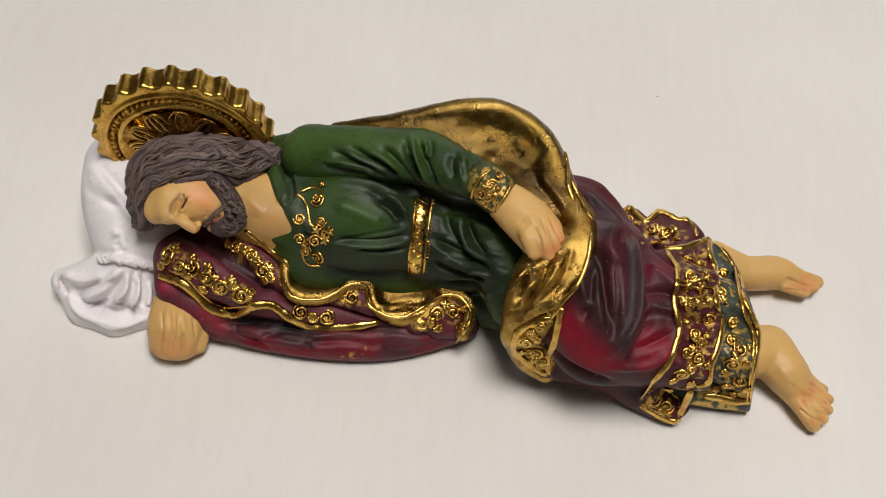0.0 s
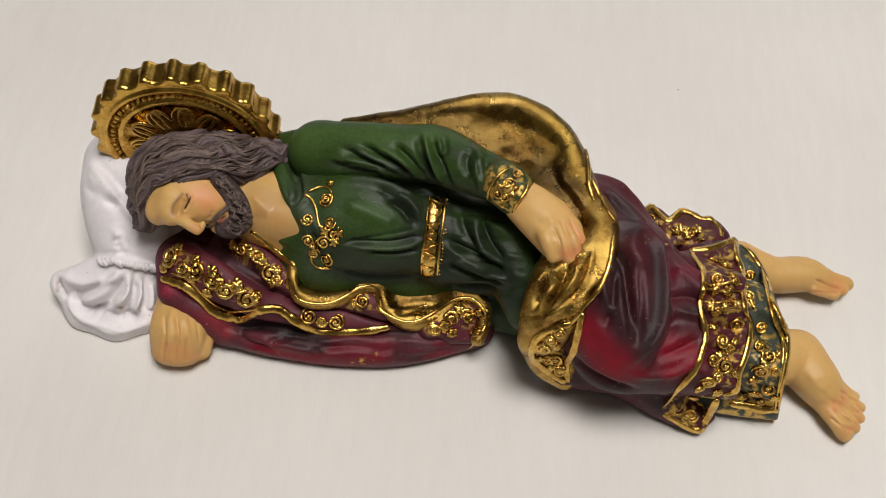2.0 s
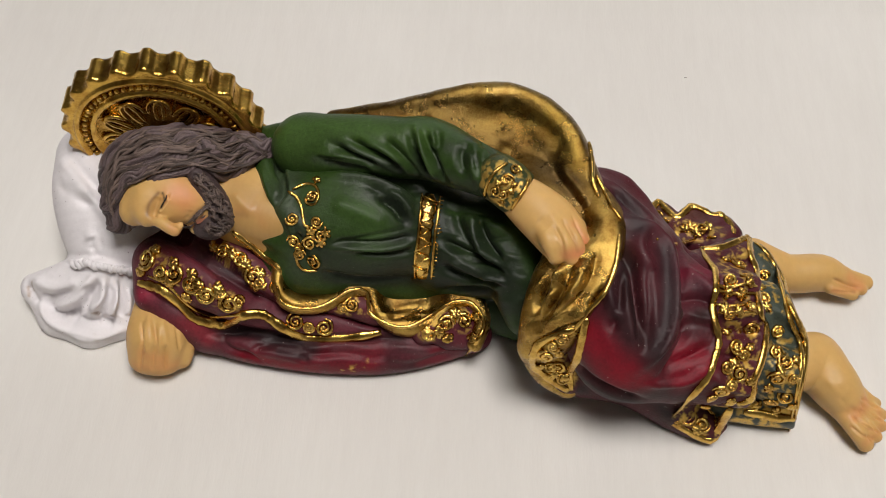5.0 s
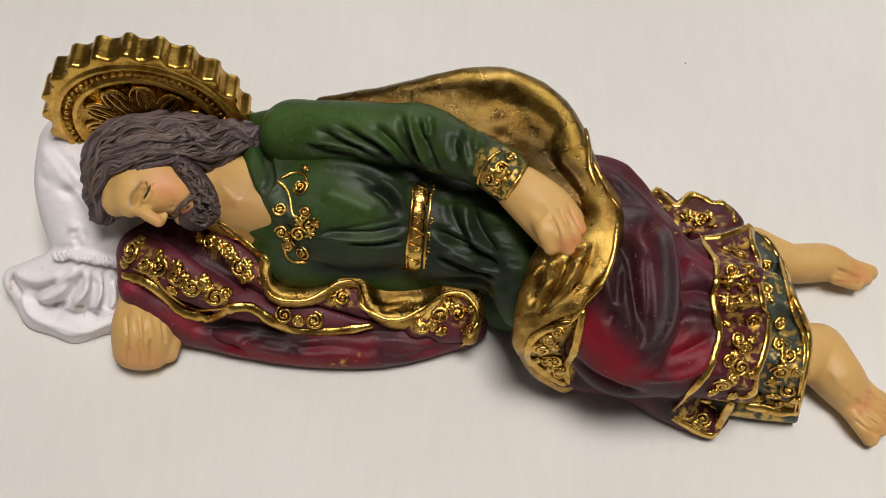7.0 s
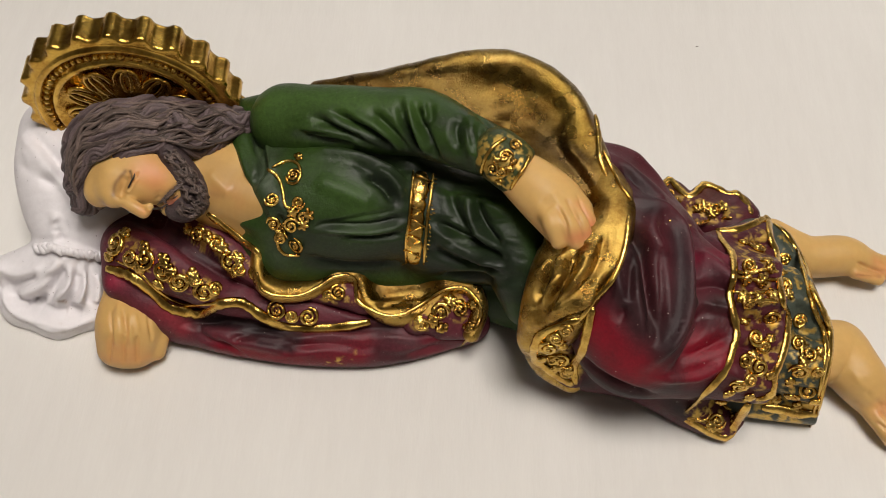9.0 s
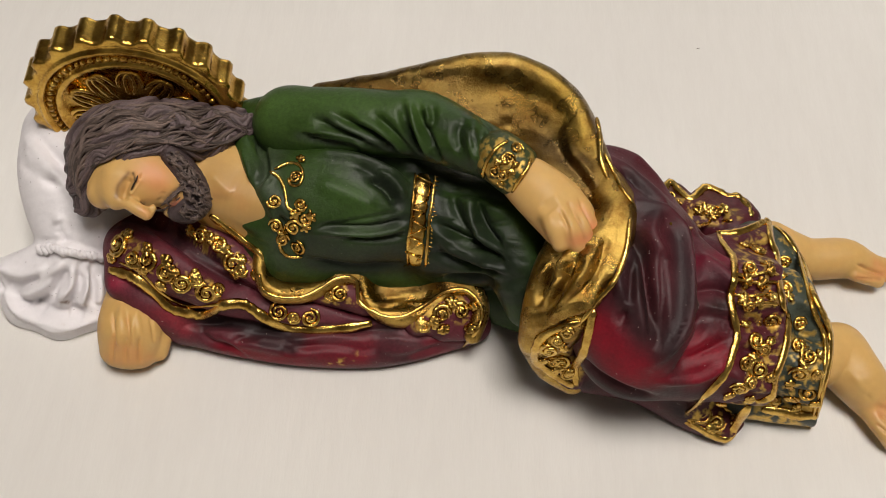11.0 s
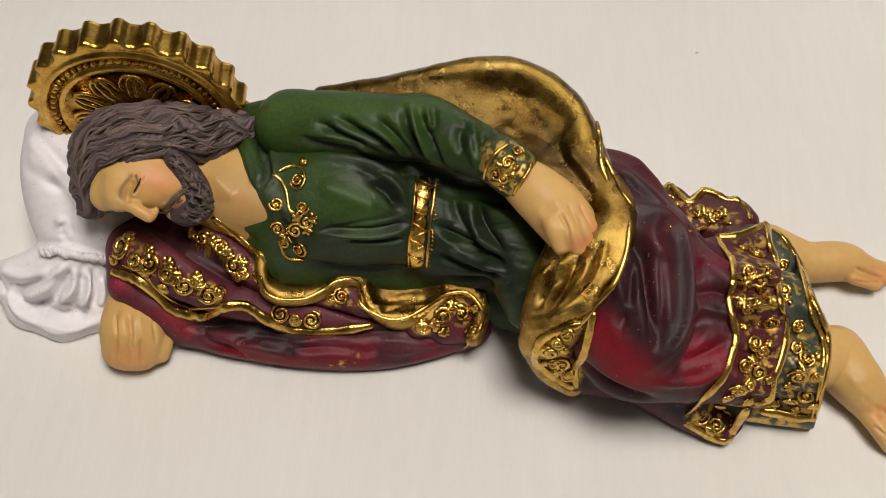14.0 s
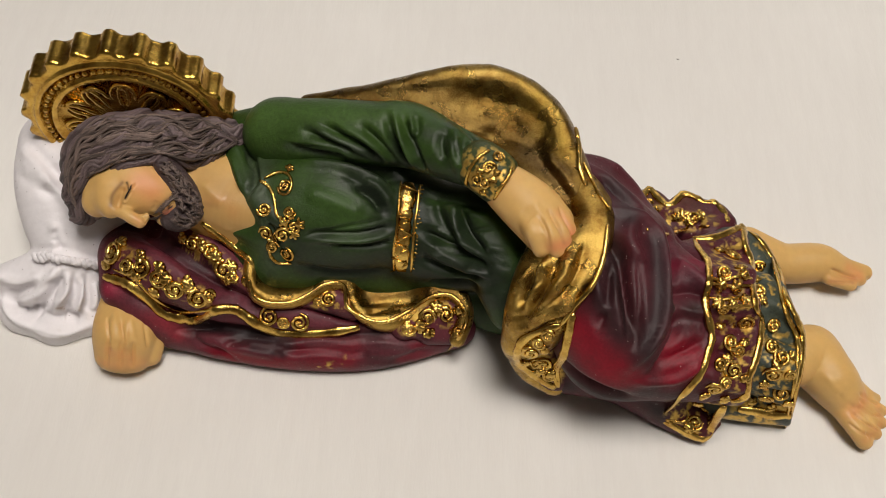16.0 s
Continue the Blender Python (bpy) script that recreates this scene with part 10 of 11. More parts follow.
lock(0.35, 1.15, (-23.3, 44.5, 55.6), (-23.3, 44.5, 55.6), (-23.8, 44.4, 54.6))
lock(0.34, 1.45, (-22.3, 44.5, 53.2), (-21.7, 44.4, 53), (-21.4, 44.6, 52.7))
lock(0.33, 0.78, (-20.4, 36.8, 46.3), (-19.4, 37.4, 44.7), (-19.2, 37.5, 43.3))
lock(0.27, 0.79, (-22.1, 39.4, 49.9), (-20.3, 39, 49.6), (-19.8, 39, 49.7))
lock(0.3, 1.33, (-23.7, 45, 55.6), (-23.3, 45, 55.5), (-23.1, 45, 55.3))
lock(0.31, 1.07, (-22.3, 41.5, 51), (-20.8, 41.2, 50.3), (-20.9, 41.3, 49.7))
lock(0.35, 0.93, (-24.8, 44.5, 55.3), (-23.3, 44.5, 55.6), (-23.7, 44.4, 54.3))
lock(0.27, 0.86, (-19.9, 39.1, 49.1), (-19.3, 38.7, 47.1), (-19.5, 38.4, 47))
lock(0.37, 1.57, (-24.3, 36.7, 47.4), (-23.7, 36.6, 47.6), (-23.7, 35.4, 46.8))
lock(0.3, 0.75, (-22.9, 44.9, 55.1), (-22.8, 45.2, 54), (-22.3, 44.5, 53.2))
lock(0.33, 0.67, (-28.1, 44.8, 57), (-27.4, 44.6, 56.9), (-27.4, 44.6, 56.9))
lock(0.37, 1.27, (-21.3, 35.2, 43.7), (-20.4, 36.1, 43.3), (-20.7, 36.1, 41.6))
lock(0.27, 0.65, (-23.4, 38, 48.4), (-22.2, 37.2, 49), (-22.7, 37.4, 47.1))
lock(0.31, 0.81, (-24.2, 43.4, 54.3), (-24.2, 43.4, 54.3), (-23.9, 42.2, 53.6))
lock(0.27, 1.12, (-27.4, 44.6, 56.9), (-27.4, 44.6, 56.9), (-26.5, 44.8, 56.5))
lock(0.28, 1.35, (-25.6, 43.3, 53.9), (-24.2, 42.9, 54), (-23.9, 42.2, 53.6))
lock(0.34, 1.55, (-23, 41.8, 51.8), (-22.2, 41.9, 51.7), (-22, 41.3, 50.5))
lock(0.28, 0.72, (-22.2, 37.2, 49), (-21.2, 37.5, 48.4), (-21.3, 37.6, 47.4))
lock(0.3, 1.08, (-23.3, 41.9, 53.1), (-22.3, 42.7, 52.7), (-22.1, 42.2, 51.9))
lock(0.31, 1.59, (-18.3, 38.6, 45.2), (-17.9, 39.9, 44.4), (-17.9, 40.6, 42.4))
lock(0.31, 0.91, (-20.2, 36.2, 45.1), (-19.7, 36.6, 44.4), (-19.6, 36.1, 44.1))
lock(0.3, 1.19, (-19.4, 42.7, 48.2), (-18.5, 42.8, 47.4), (-18.3, 42, 46.9))
lock(0.36, 0.94, (-23.4, 39.8, 50.3), (-22.5, 39.4, 50.3), (-22.4, 38.9, 50.3))
lock(0.37, 1.28, (-26.6, 44.4, 56), (-25.5, 44.2, 55.6), (-24.4, 43.7, 54.4))
lock(0.28, 0.72, (-19.8, 39, 49.7), (-19.6, 39.4, 49.4), (-19.3, 38.7, 47.1))
lock(0.32, 1.36, (-27.4, 44.6, 56.9), (-26.5, 44.8, 56.5), (-25.8, 44.2, 55.6))
lock(0.3, 0.7, (-19.8, 38.7, 47.1), (-19.5, 38.4, 47), (-19.4, 38, 46.3))
lock(0.36, 0.83, (-26.2, 47, 57.1), (-25.1, 47.1, 56), (-24.8, 45.6, 56.1))
lock(0.3, 1.25, (-23.9, 42.2, 53.6), (-22.4, 42.8, 53), (-22.4, 42.8, 53))
lock(0.29, 1.11, (-24.9, 40.1, 49.5), (-23.5, 39.3, 50.3), (-23.5, 39.3, 49.2))
lock(0.3, 1.45, (-26.4, 47.4, 57.7), (-25.7, 47.5, 56.4), (-24.8, 46.1, 56))
lock(0.33, 1.27, (-24.5, 45.8, 56.1), (-24.1, 46.4, 55.3), (-23.3, 44.5, 55.6))
lock(0.32, 1.22, (-19.7, 39.8, 48.9), (-19.4, 40.4, 48.4), (-19.3, 40.2, 48.1))
lock(0.27, 1.58, (-24.8, 45.6, 56.1), (-24.5, 45.8, 56.1), (-24.5, 45.8, 56.1))
lock(0.29, 1.2, (-23.3, 44.5, 55.6), (-23.3, 44.5, 55.6), (-23.8, 44.4, 54.6))
lock(0.26, 0.65, (-20.3, 37.1, 46.4), (-19, 38.1, 46.1), (-19.2, 37.8, 44.7))
lock(0.28, 1.12, (-24.2, 44.6, 54.8), (-23.2, 44.8, 54.7), (-22.8, 44.8, 54))
lock(0.26, 1.44, (-24.6, 43, 53.8), (-24.2, 43.4, 54.3), (-23.9, 42.2, 53.6))
lock(0.37, 0.62, (-21.9, 43.3, 52.7), (-20.9, 43, 51.9), (-20.9, 43, 51.9))
lock(0.35, 1.35, (-18.7, 39.6, 47.2), (-18.1, 41.1, 46), (-17.8, 41, 45.1))
lock(0.36, 1.46, (-23.7, 45, 55.6), (-23.3, 44.5, 55.6), (-23.3, 44.5, 55.6))
lock(0.32, 1.54, (-27, 45.9, 57.3), (-26.2, 46.7, 56.8), (-24.8, 45.6, 56.1))
lock(0.37, 0.69, (-22.4, 42.8, 53), (-22.1, 42.9, 52.6), (-21, 42.5, 51.6))
lock(0.36, 1.19, (-24.9, 34.4, 46.9), (-24, 34.4, 47.3), (-23.6, 34.3, 46.1))
lock(0.28, 1.32, (-22.1, 41.8, 51.1), (-20.8, 41.2, 50.3), (-20.8, 41.2, 50.3))
lock(0.36, 1.37, (-25.7, 44, 55.3), (-25, 44.1, 55.2), (-24.2, 43.4, 54.3))
lock(0.37, 1.35, (-21, 42.5, 51.6), (-20.8, 42.4, 50.9), (-20.8, 41.6, 50.2))
lock(0.38, 0.92, (-20.9, 36.9, 46.7), (-20.9, 36.9, 46.7), (-20.7, 36.4, 46.1))
lock(0.27, 1.3, (-23.2, 39.2, 50.4), (-22.4, 38.9, 50.3), (-22.2, 37.4, 49.1))
lock(0.34, 1.07, (-21.9, 37.7, 48.8), (-21.2, 38.2, 47.2), (-20.6, 37.1, 46.6))
lock(0.35, 1.37, (-23.6, 34.2, 45.8), (-22.9, 35, 43.8), (-22.6, 34.8, 43.3))
lock(0.35, 1.01, (-22, 41.3, 50.5), (-20.8, 41.2, 50.3), (-20.6, 39.3, 49.7))
lock(0.28, 1.49, (-26.3, 46.4, 56.7), (-25.2, 46.7, 56.3), (-24.8, 45.6, 56.1))
lock(0.32, 0.61, (-19.4, 38, 46.3), (-18.7, 38.3, 45.9), (-18.3, 38.4, 44.8))
lock(0.29, 1.17, (-25.1, 34.5, 47.4), (-24.5, 34.2, 47.6), (-24.1, 34, 45.5))
lock(0.37, 1.41, (-22.6, 38.7, 49.6), (-22.7, 37.9, 49.2), (-22.2, 37.2, 49))
lock(0.37, 1.43, (-26.4, 45.7, 57), (-25.9, 45.6, 56.3), (-25.9, 45.6, 56.3))
lock(0.34, 1.47, (-22.5, 35, 43.6), (-21.3, 35.2, 43.7), (-21, 35.6, 42.2))
lock(0.37, 0.98, (-28.5, 46, 57.4), (-27.9, 45.9, 57.5), (-27.3, 45.4, 57.2))
lock(0.27, 1.42, (-24.2, 43.4, 54.3), (-23.1, 44.6, 54), (-22.4, 42.8, 53))
lock(0.33, 0.95, (-20.9, 43, 51.9), (-20.3, 43.8, 50.4), (-20.3, 42.8, 49.6))
lock(0.33, 1.28, (-22.6, 34.8, 43.3), (-21.2, 35, 43.3), (-22.1, 35, 41.6))
lock(0.33, 1.52, (-21.4, 44.6, 52.7), (-20.6, 44.6, 51.1), (-20.6, 43.8, 50.5))
lock(0.33, 0.94, (-24.5, 34.2, 47.6), (-24, 34.4, 47.3), (-23.6, 34.3, 46.1))
lock(0.32, 1.04, (-23.9, 42.2, 53.6), (-23.6, 42.1, 53.4), (-23.3, 41.9, 53.1))
lock(0.32, 1.07, (-23, 35.8, 46.7), (-21.9, 36, 46), (-22, 35.8, 44.5))
lock(0.36, 1.57, (-23, 44.6, 54.6), (-22.3, 44.5, 53.2), (-21.4, 43, 52.3))
lock(0.27, 1.45, (-21.8, 39.8, 49.6), (-19.8, 39, 49.7), (-19.9, 39.1, 49.1))
lock(0.33, 1.21, (-19.2, 39.7, 47.5), (-18.3, 40.1, 47), (-18.2, 39.9, 45.5))
lock(0.27, 1.46, (-23.6, 35, 46.7), (-22.9, 35.4, 45.9), (-22, 35.8, 44.5))
lock(0.28, 0.79, (-21.9, 37.3, 48.6), (-21.2, 37.5, 48.4), (-21.3, 37.6, 47.4))
lock(0.35, 1.15, (-20.6, 41.5, 50), (-19.9, 41.8, 48.3), (-19.1, 40.5, 48.4))
lock(0.3, 1.21, (-27.9, 45.9, 57.5), (-27.3, 45.7, 57.4), (-27.3, 45.4, 57.2))
lock(0.31, 1.26, (-25.6, 43.3, 53.9), (-23.9, 42.2, 53.6), (-24.9, 42.2, 52.4))
lock(0.34, 1.39, (-21.7, 41, 49.8), (-20.6, 39.3, 49.7), (-19.8, 39, 49.7))
lock(0.27, 0.87, (-23.9, 42.2, 53.6), (-23.6, 42.1, 53.4), (-23.3, 41.9, 53.1))
lock(0.37, 1.16, (-22.7, 41.6, 51.7), (-22.1, 41.8, 51.1), (-22, 41.3, 50.5))
lock(0.34, 1.41, (-18.2, 39.2, 45.2), (-17.8, 40.3, 43.3), (-17.9, 38.5, 44))
lock(0.34, 0.69, (-18.4, 40.3, 46.2), (-17.7, 41.3, 44.7), (-17.6, 41.3, 43.2))
lock(0.3, 1.22, (-19.7, 43.2, 49.2), (-19.2, 43.1, 48.3), (-19, 43.1, 48))
lock(0.29, 1.02, (-23.3, 35.6, 47), (-22.9, 36.1, 46.7), (-22.8, 36, 46.4))
lock(0.29, 1.42, (-18.7, 39.6, 47.2), (-18.2, 40.1, 45.6), (-17.9, 39.9, 44.4))
lock(0.31, 1.17, (-20.1, 36.4, 45.8), (-20, 36, 44.8), (-19.6, 36.1, 44.1))
lock(0.35, 0.7, (-21.4, 43, 52.3), (-20.7, 44.2, 50.8), (-20.3, 42.8, 49.6))
lock(0.31, 1.51, (-27.4, 44.6, 56.9), (-26.4, 45.7, 57), (-26.5, 44.8, 56.5))
lock(0.32, 1.05, (-26, 47.2, 56.9), (-24.9, 47.1, 55.9), (-24.5, 46.4, 55.5))
lock(0.28, 0.88, (-24.5, 40.8, 50.6), (-23.4, 39.8, 50.3), (-22.8, 39.2, 50.4))
lock(0.31, 0.83, (-20.1, 42.1, 48.5), (-19.7, 42.2, 48.2), (-18.9, 40.8, 48))
lock(0.38, 0.84, (-19.4, 38, 46.3), (-18.3, 38.6, 45.2), (-18.5, 38.5, 42.5))
lock(0.34, 1.58, (-23.4, 39.8, 50.3), (-22.8, 39.2, 50.4), (-22.4, 38.9, 50.3))
lock(0.28, 1.0, (-23, 42.2, 52.8), (-22.1, 42.2, 51.9), (-21.2, 42.3, 51.3))
lock(0.34, 0.72, (-24.1, 37.4, 47.6), (-23.7, 36.6, 47.6), (-23.3, 35.6, 47))
lock(0.27, 1.05, (-23.4, 39.8, 50.3), (-22.6, 40, 50.2), (-22.5, 39.4, 50.3))
lock(0.3, 1.04, (-22.3, 44.5, 53.2), (-21.6, 45.3, 52.6), (-21.4, 44.6, 52.7))
lock(0.28, 1.08, (-18.6, 40.9, 47.4), (-18, 41.7, 45.8), (-17.8, 40.9, 44.8))
lock(0.38, 0.96, (-20.4, 36.1, 44.8), (-20.2, 36.2, 45.1), (-19.6, 36.1, 44.1))
lock(0.35, 1.36, (-23.8, 39.5, 49), (-22.6, 38.7, 49.6), (-22.7, 37.9, 49.2))
lock(0.29, 0.73, (-23.9, 42.2, 53.6), (-23, 42.2, 52.8), (-23, 41.8, 51.8))
lock(0.36, 1.27, (-28.2, 45.8, 57.5), (-27.3, 45.4, 57.2), (-26.5, 44.8, 56.5))
lock(0.36, 1.56, (-23, 41.8, 51.8), (-22.7, 41.6, 51.7), (-22.5, 41.4, 51.1))
lock(0.38, 1.58, (-23.6, 42.1, 53.4), (-23, 41.8, 51.8), (-22.5, 41.4, 51.1))
lock(0.29, 1.6, (-19.8, 36.7, 45.7), (-19.2, 37.5, 44.2), (-19.1, 37.4, 42.5))
lock(0.3, 1.09, (-22.8, 44.9, 53.5), (-21.8, 44.6, 53.2), (-21.2, 43.4, 52))
lock(0.3, 0.99, (-26.4, 47.4, 57.7), (-25.8, 48.2, 56.7), (-25.6, 47.8, 56.6))
lock(0.35, 1.07, (-22.7, 41.6, 51.7), (-22.3, 41.7, 51.2), (-22.1, 41.1, 50.3))
lock(0.34, 0.66, (-22.7, 41.6, 51.7), (-22, 41.7, 50.8), (-20.8, 41.2, 50.3))
lock(0.27, 1.15, (-21.9, 37.6, 47.4), (-20.9, 36.9, 46.7), (-20.6, 37.1, 46.6))
lock(0.26, 0.65, (-23.1, 37.9, 48.7), (-22.2, 37.2, 49), (-22.2, 37.2, 49))
lock(0.35, 1.11, (-23.9, 42.2, 53.6), (-23.3, 41.9, 53.1), (-23.2, 42, 52.3))
lock(0.34, 1.32, (-18.8, 40.5, 47.7), (-18.3, 40.6, 46.2), (-18.2, 39.8, 45.2))
lock(0.32, 1.59, (-24.5, 34.8, 47.6), (-24.5, 34.8, 47.6), (-24, 34.4, 47.3))
lock(0.3, 0.65, (-25, 44.1, 55.2), (-23.8, 44.4, 54.6), (-24, 43, 53.6))
lock(0.33, 1.38, (-20.8, 41.2, 50.3), (-20.3, 41.5, 49.2), (-19.5, 40.1, 48.6))
lock(0.31, 1.14, (-19.8, 38.7, 47.1), (-19.5, 38.4, 47), (-19.3, 38.2, 46.7))
lock(0.28, 1.42, (-19.5, 40.1, 48.6), (-19, 40.4, 48), (-18.9, 39.8, 47.4))
lock(0.3, 0.75, (-24.9, 36.7, 46.9), (-23.7, 36.6, 47.6), (-24, 34.4, 47.3))
lock(0.37, 1.16, (-24.5, 34.2, 47.6), (-24, 34.4, 47.3), (-23.6, 34.3, 46.1))
lock(0.29, 0.97, (-27.3, 45.4, 57.2), (-27, 45.9, 57.3), (-26.4, 45.7, 57))
lock(0.3, 0.71, (-24.2, 45.8, 56.1), (-23.7, 46.7, 54.9), (-23, 45.4, 55.4))
lock(0.36, 0.97, (-19.8, 39, 49.7), (-19.5, 39.6, 47.6), (-19.2, 38.5, 46.8))
lock(0.27, 1.32, (-25.8, 44.2, 55.6), (-25, 44.1, 55.2), (-24.2, 43.4, 54.3))
lock(0.35, 0.87, (-25.1, 36.4, 46.8), (-24.5, 34.8, 47.6), (-24.5, 34.2, 47.6))
lock(0.37, 0.94, (-24.3, 42.6, 53.6), (-23.9, 42.2, 53.6), (-23.8, 42.2, 52.4))
lock(0.3, 1.53, (-18.7, 39.5, 45.8), (-17.9, 40.3, 44.7), (-17.8, 40.1, 43.6))
lock(0.33, 0.91, (-27.9, 47.2, 57.8), (-26.9, 47, 57.6), (-26.7, 46, 57.2))
lock(0.26, 1.41, (-21.8, 44.6, 53.2), (-21.2, 44.6, 51.6), (-20.7, 44.2, 50.8))
lock(0.37, 1.39, (-22, 41.3, 50.5), (-20.8, 41.2, 50.3), (-20.3, 40.8, 49.3))
lock(0.32, 1.23, (-25.4, 46.7, 56.5), (-24.9, 47.1, 55.9), (-24.5, 45.8, 56.1))
lock(0.35, 1.11, (-26.4, 45.7, 57), (-25.8, 46.7, 56.7), (-24.8, 45.6, 56.1))
lock(0.32, 1.53, (-23, 41.8, 51.8), (-23, 41.8, 51.8), (-23, 41.5, 51.4))
lock(0.26, 1.53, (-23.1, 38.1, 48.9), (-22.2, 37.2, 49), (-22.2, 37.4, 47.7))
lock(0.32, 1.04, (-20, 36.8, 44.9), (-19.1, 37.4, 44), (-19.3, 37.3, 42.2))
lock(0.38, 1.38, (-24.2, 43.4, 54.3), (-23.1, 44.6, 54), (-23, 43, 52.9))
lock(0.28, 0.7, (-21.9, 36, 46), (-20.3, 36.2, 45.6), (-20.4, 36.1, 44.8))
lock(0.29, 1.25, (-18.7, 39.6, 47.2), (-18.2, 39.9, 45.5), (-18.1, 39.4, 44.5))
lock(0.31, 1.55, (-22, 35.8, 44.5), (-20.7, 36.4, 44.3), (-21.2, 35, 43.3))
lock(0.31, 0.94, (-20.4, 36.8, 46.3), (-19.8, 36.7, 45.7), (-19.6, 36.2, 44.5))
lock(0.3, 0.9, (-19, 38.5, 46.5), (-18.3, 38.6, 45.2), (-18.3, 38.6, 45.2))
lock(0.28, 1.35, (-22.6, 45, 54.8), (-22, 45, 53), (-21.7, 44.4, 53))
lock(0.27, 1.39, (-18.5, 40.3, 47.4), (-18.1, 41.3, 46.1), (-17.9, 41, 45.5))
lock(0.3, 0.71, (-24.6, 37.3, 47.5), (-23.7, 36.6, 47.6), (-23.7, 36.6, 47.6))
lock(0.26, 1.07, (-22.1, 42.9, 52.6), (-20.9, 43, 51.9), (-20.7, 42.5, 51.4))
lock(0.31, 1.33, (-20.4, 43.5, 50), (-19.4, 43.5, 48.8), (-19, 43.1, 48))
lock(0.32, 1.02, (-18.9, 38.8, 46.6), (-18.2, 39.2, 45.2), (-17.9, 38.6, 44.9))
lock(0.37, 0.78, (-25.5, 44, 54.8), (-24.2, 43.4, 54.3), (-24.2, 42.9, 54))
lock(0.32, 1.19, (-21.1, 36.5, 44.9), (-20.2, 36.2, 45.1), (-19.6, 36.1, 43.7))
lock(0.36, 1.48, (-19.2, 37.8, 44.7), (-18.5, 38.2, 43.6), (-19.6, 37.6, 40.9))
lock(0.31, 1.02, (-24.2, 43.4, 54.3), (-22.4, 42.8, 53), (-22.6, 42.6, 52.8))
lock(0.28, 1.2, (-24.4, 43.7, 54.4), (-24.2, 43.4, 54.3), (-24.2, 43.4, 54.3))
lock(0.32, 0.77, (-20.9, 36.9, 46.7), (-20.6, 37.1, 46.6), (-20.4, 36.8, 46.3))
lock(0.27, 0.76, (-24, 42.1, 53.2), (-23.3, 42.1, 52.5), (-22.7, 41.6, 51.7))
lock(0.26, 0.95, (-24.2, 43.4, 54.3), (-23.6, 42.6, 53.4), (-23.3, 41.9, 53.1))
lock(0.28, 0.85, (-18.7, 39, 46.4), (-18.1, 39.1, 44.8), (-17.9, 38.5, 44.5))
lock(0.32, 0.83, (-20.9, 37.8, 46.9), (-19.5, 38.4, 47), (-19.3, 38.2, 46.7))
lock(0.27, 0.69, (-20, 36, 44.8), (-19.6, 36.1, 43.7), (-20.6, 36, 42.2))
lock(0.32, 1.31, (-23, 41.8, 51.8), (-22, 42.1, 51.5), (-20.8, 41.2, 50.3))
lock(0.35, 1.16, (-24.5, 34.2, 47.6), (-24.5, 34.2, 47.6), (-24.5, 34.2, 47.6))
lock(0.32, 1.07, (-18.3, 38.6, 45.2), (-17.7, 38.9, 44), (-18.5, 38.6, 42.3))
lock(0.27, 1.06, (-28.2, 37.8, 49.2), (-28, 37.6, 48.8), (-27.7, 37.4, 48.1))
lock(0.27, 1.22, (-28.6, 37.2, 48), (-28.6, 37.1, 47.7), (-28.3, 36.9, 47))
lock(0.27, 1.34, (-27.1, 38.8, 50.3), (-26.6, 38.9, 49.9), (-26.7, 38.3, 49.2))
lock(0.27, 0.65, (-28.6, 37.8, 49.4), (-28.1, 37.7, 49), (-27.9, 37.4, 48.3))
lock(0.27, 0.75, (-31.2, 33.4, 48.8), (-31.5, 37.6, 42.5), (-31.2, 37.1, 42.7))
lock(0.27, 1.06, (-26.7, 39.2, 50.5), (-26.4, 39.1, 50.1), (-26.1, 38.8, 49.4))
lock(0.27, 0.61, (-31.2, 33.4, 48.8), (-30.4, 37, 44.1), (-31.1, 36.9, 42.5))
lock(0.27, 1.34, (-28.1, 38, 49.6), (-27.9, 37.8, 49.2), (-27.6, 37.6, 48.6))
lock(0.27, 1.18, (-29.2, 37.2, 47.7), (-28.9, 37.1, 47.4), (-28.6, 37, 46.7))
lock(0.27, 1.04, (-25.5, 40.6, 50.7), (-24.5, 40.8, 50.6), (-23.4, 39.8, 50.3))
lock(0.27, 1.43, (-28.6, 37.7, 49.1), (-28.2, 37.5, 48.6), (-28.2, 37.2, 48))
lock(0.27, 0.86, (-28.5, 37.7, 49.2), (-27.9, 37.7, 48.9), (-27.9, 37.3, 48.2))
lock(0.27, 0.84, (-30.9, 34, 48.5), (-31, 37, 43.2), (-30.5, 36.5, 43.2))
lock(0.27, 1.48, (-28.2, 37.9, 49.5), (-27.9, 37.7, 48.9), (-27.4, 37.6, 48.5))
lock(0.27, 0.88, (-27.9, 38.2, 50), (-27.4, 38.3, 49.7), (-27, 38, 48.9))
lock(0.27, 0.63, (-28.6, 37.6, 48.9), (-28.5, 37.4, 48.4), (-28.2, 37.1, 47.7))
lock(0.27, 0.88, (-25.7, 40.4, 50.8), (-25.4, 40.1, 50.2), (-23.9, 39.6, 50))
lock(0.27, 1.38, (-28.7, 37.8, 49.3), (-28.1, 37.7, 49), (-27.9, 37.4, 48.3))
lock(0.27, 0.97, (-26, 40.1, 50.8), (-25.7, 39.8, 50.2), (-25.4, 39.5, 49.6))
lock(0.27, 0.82, (-28.5, 37.7, 49.2), (-27.9, 37.7, 48.9), (-27.9, 37.4, 48.3))
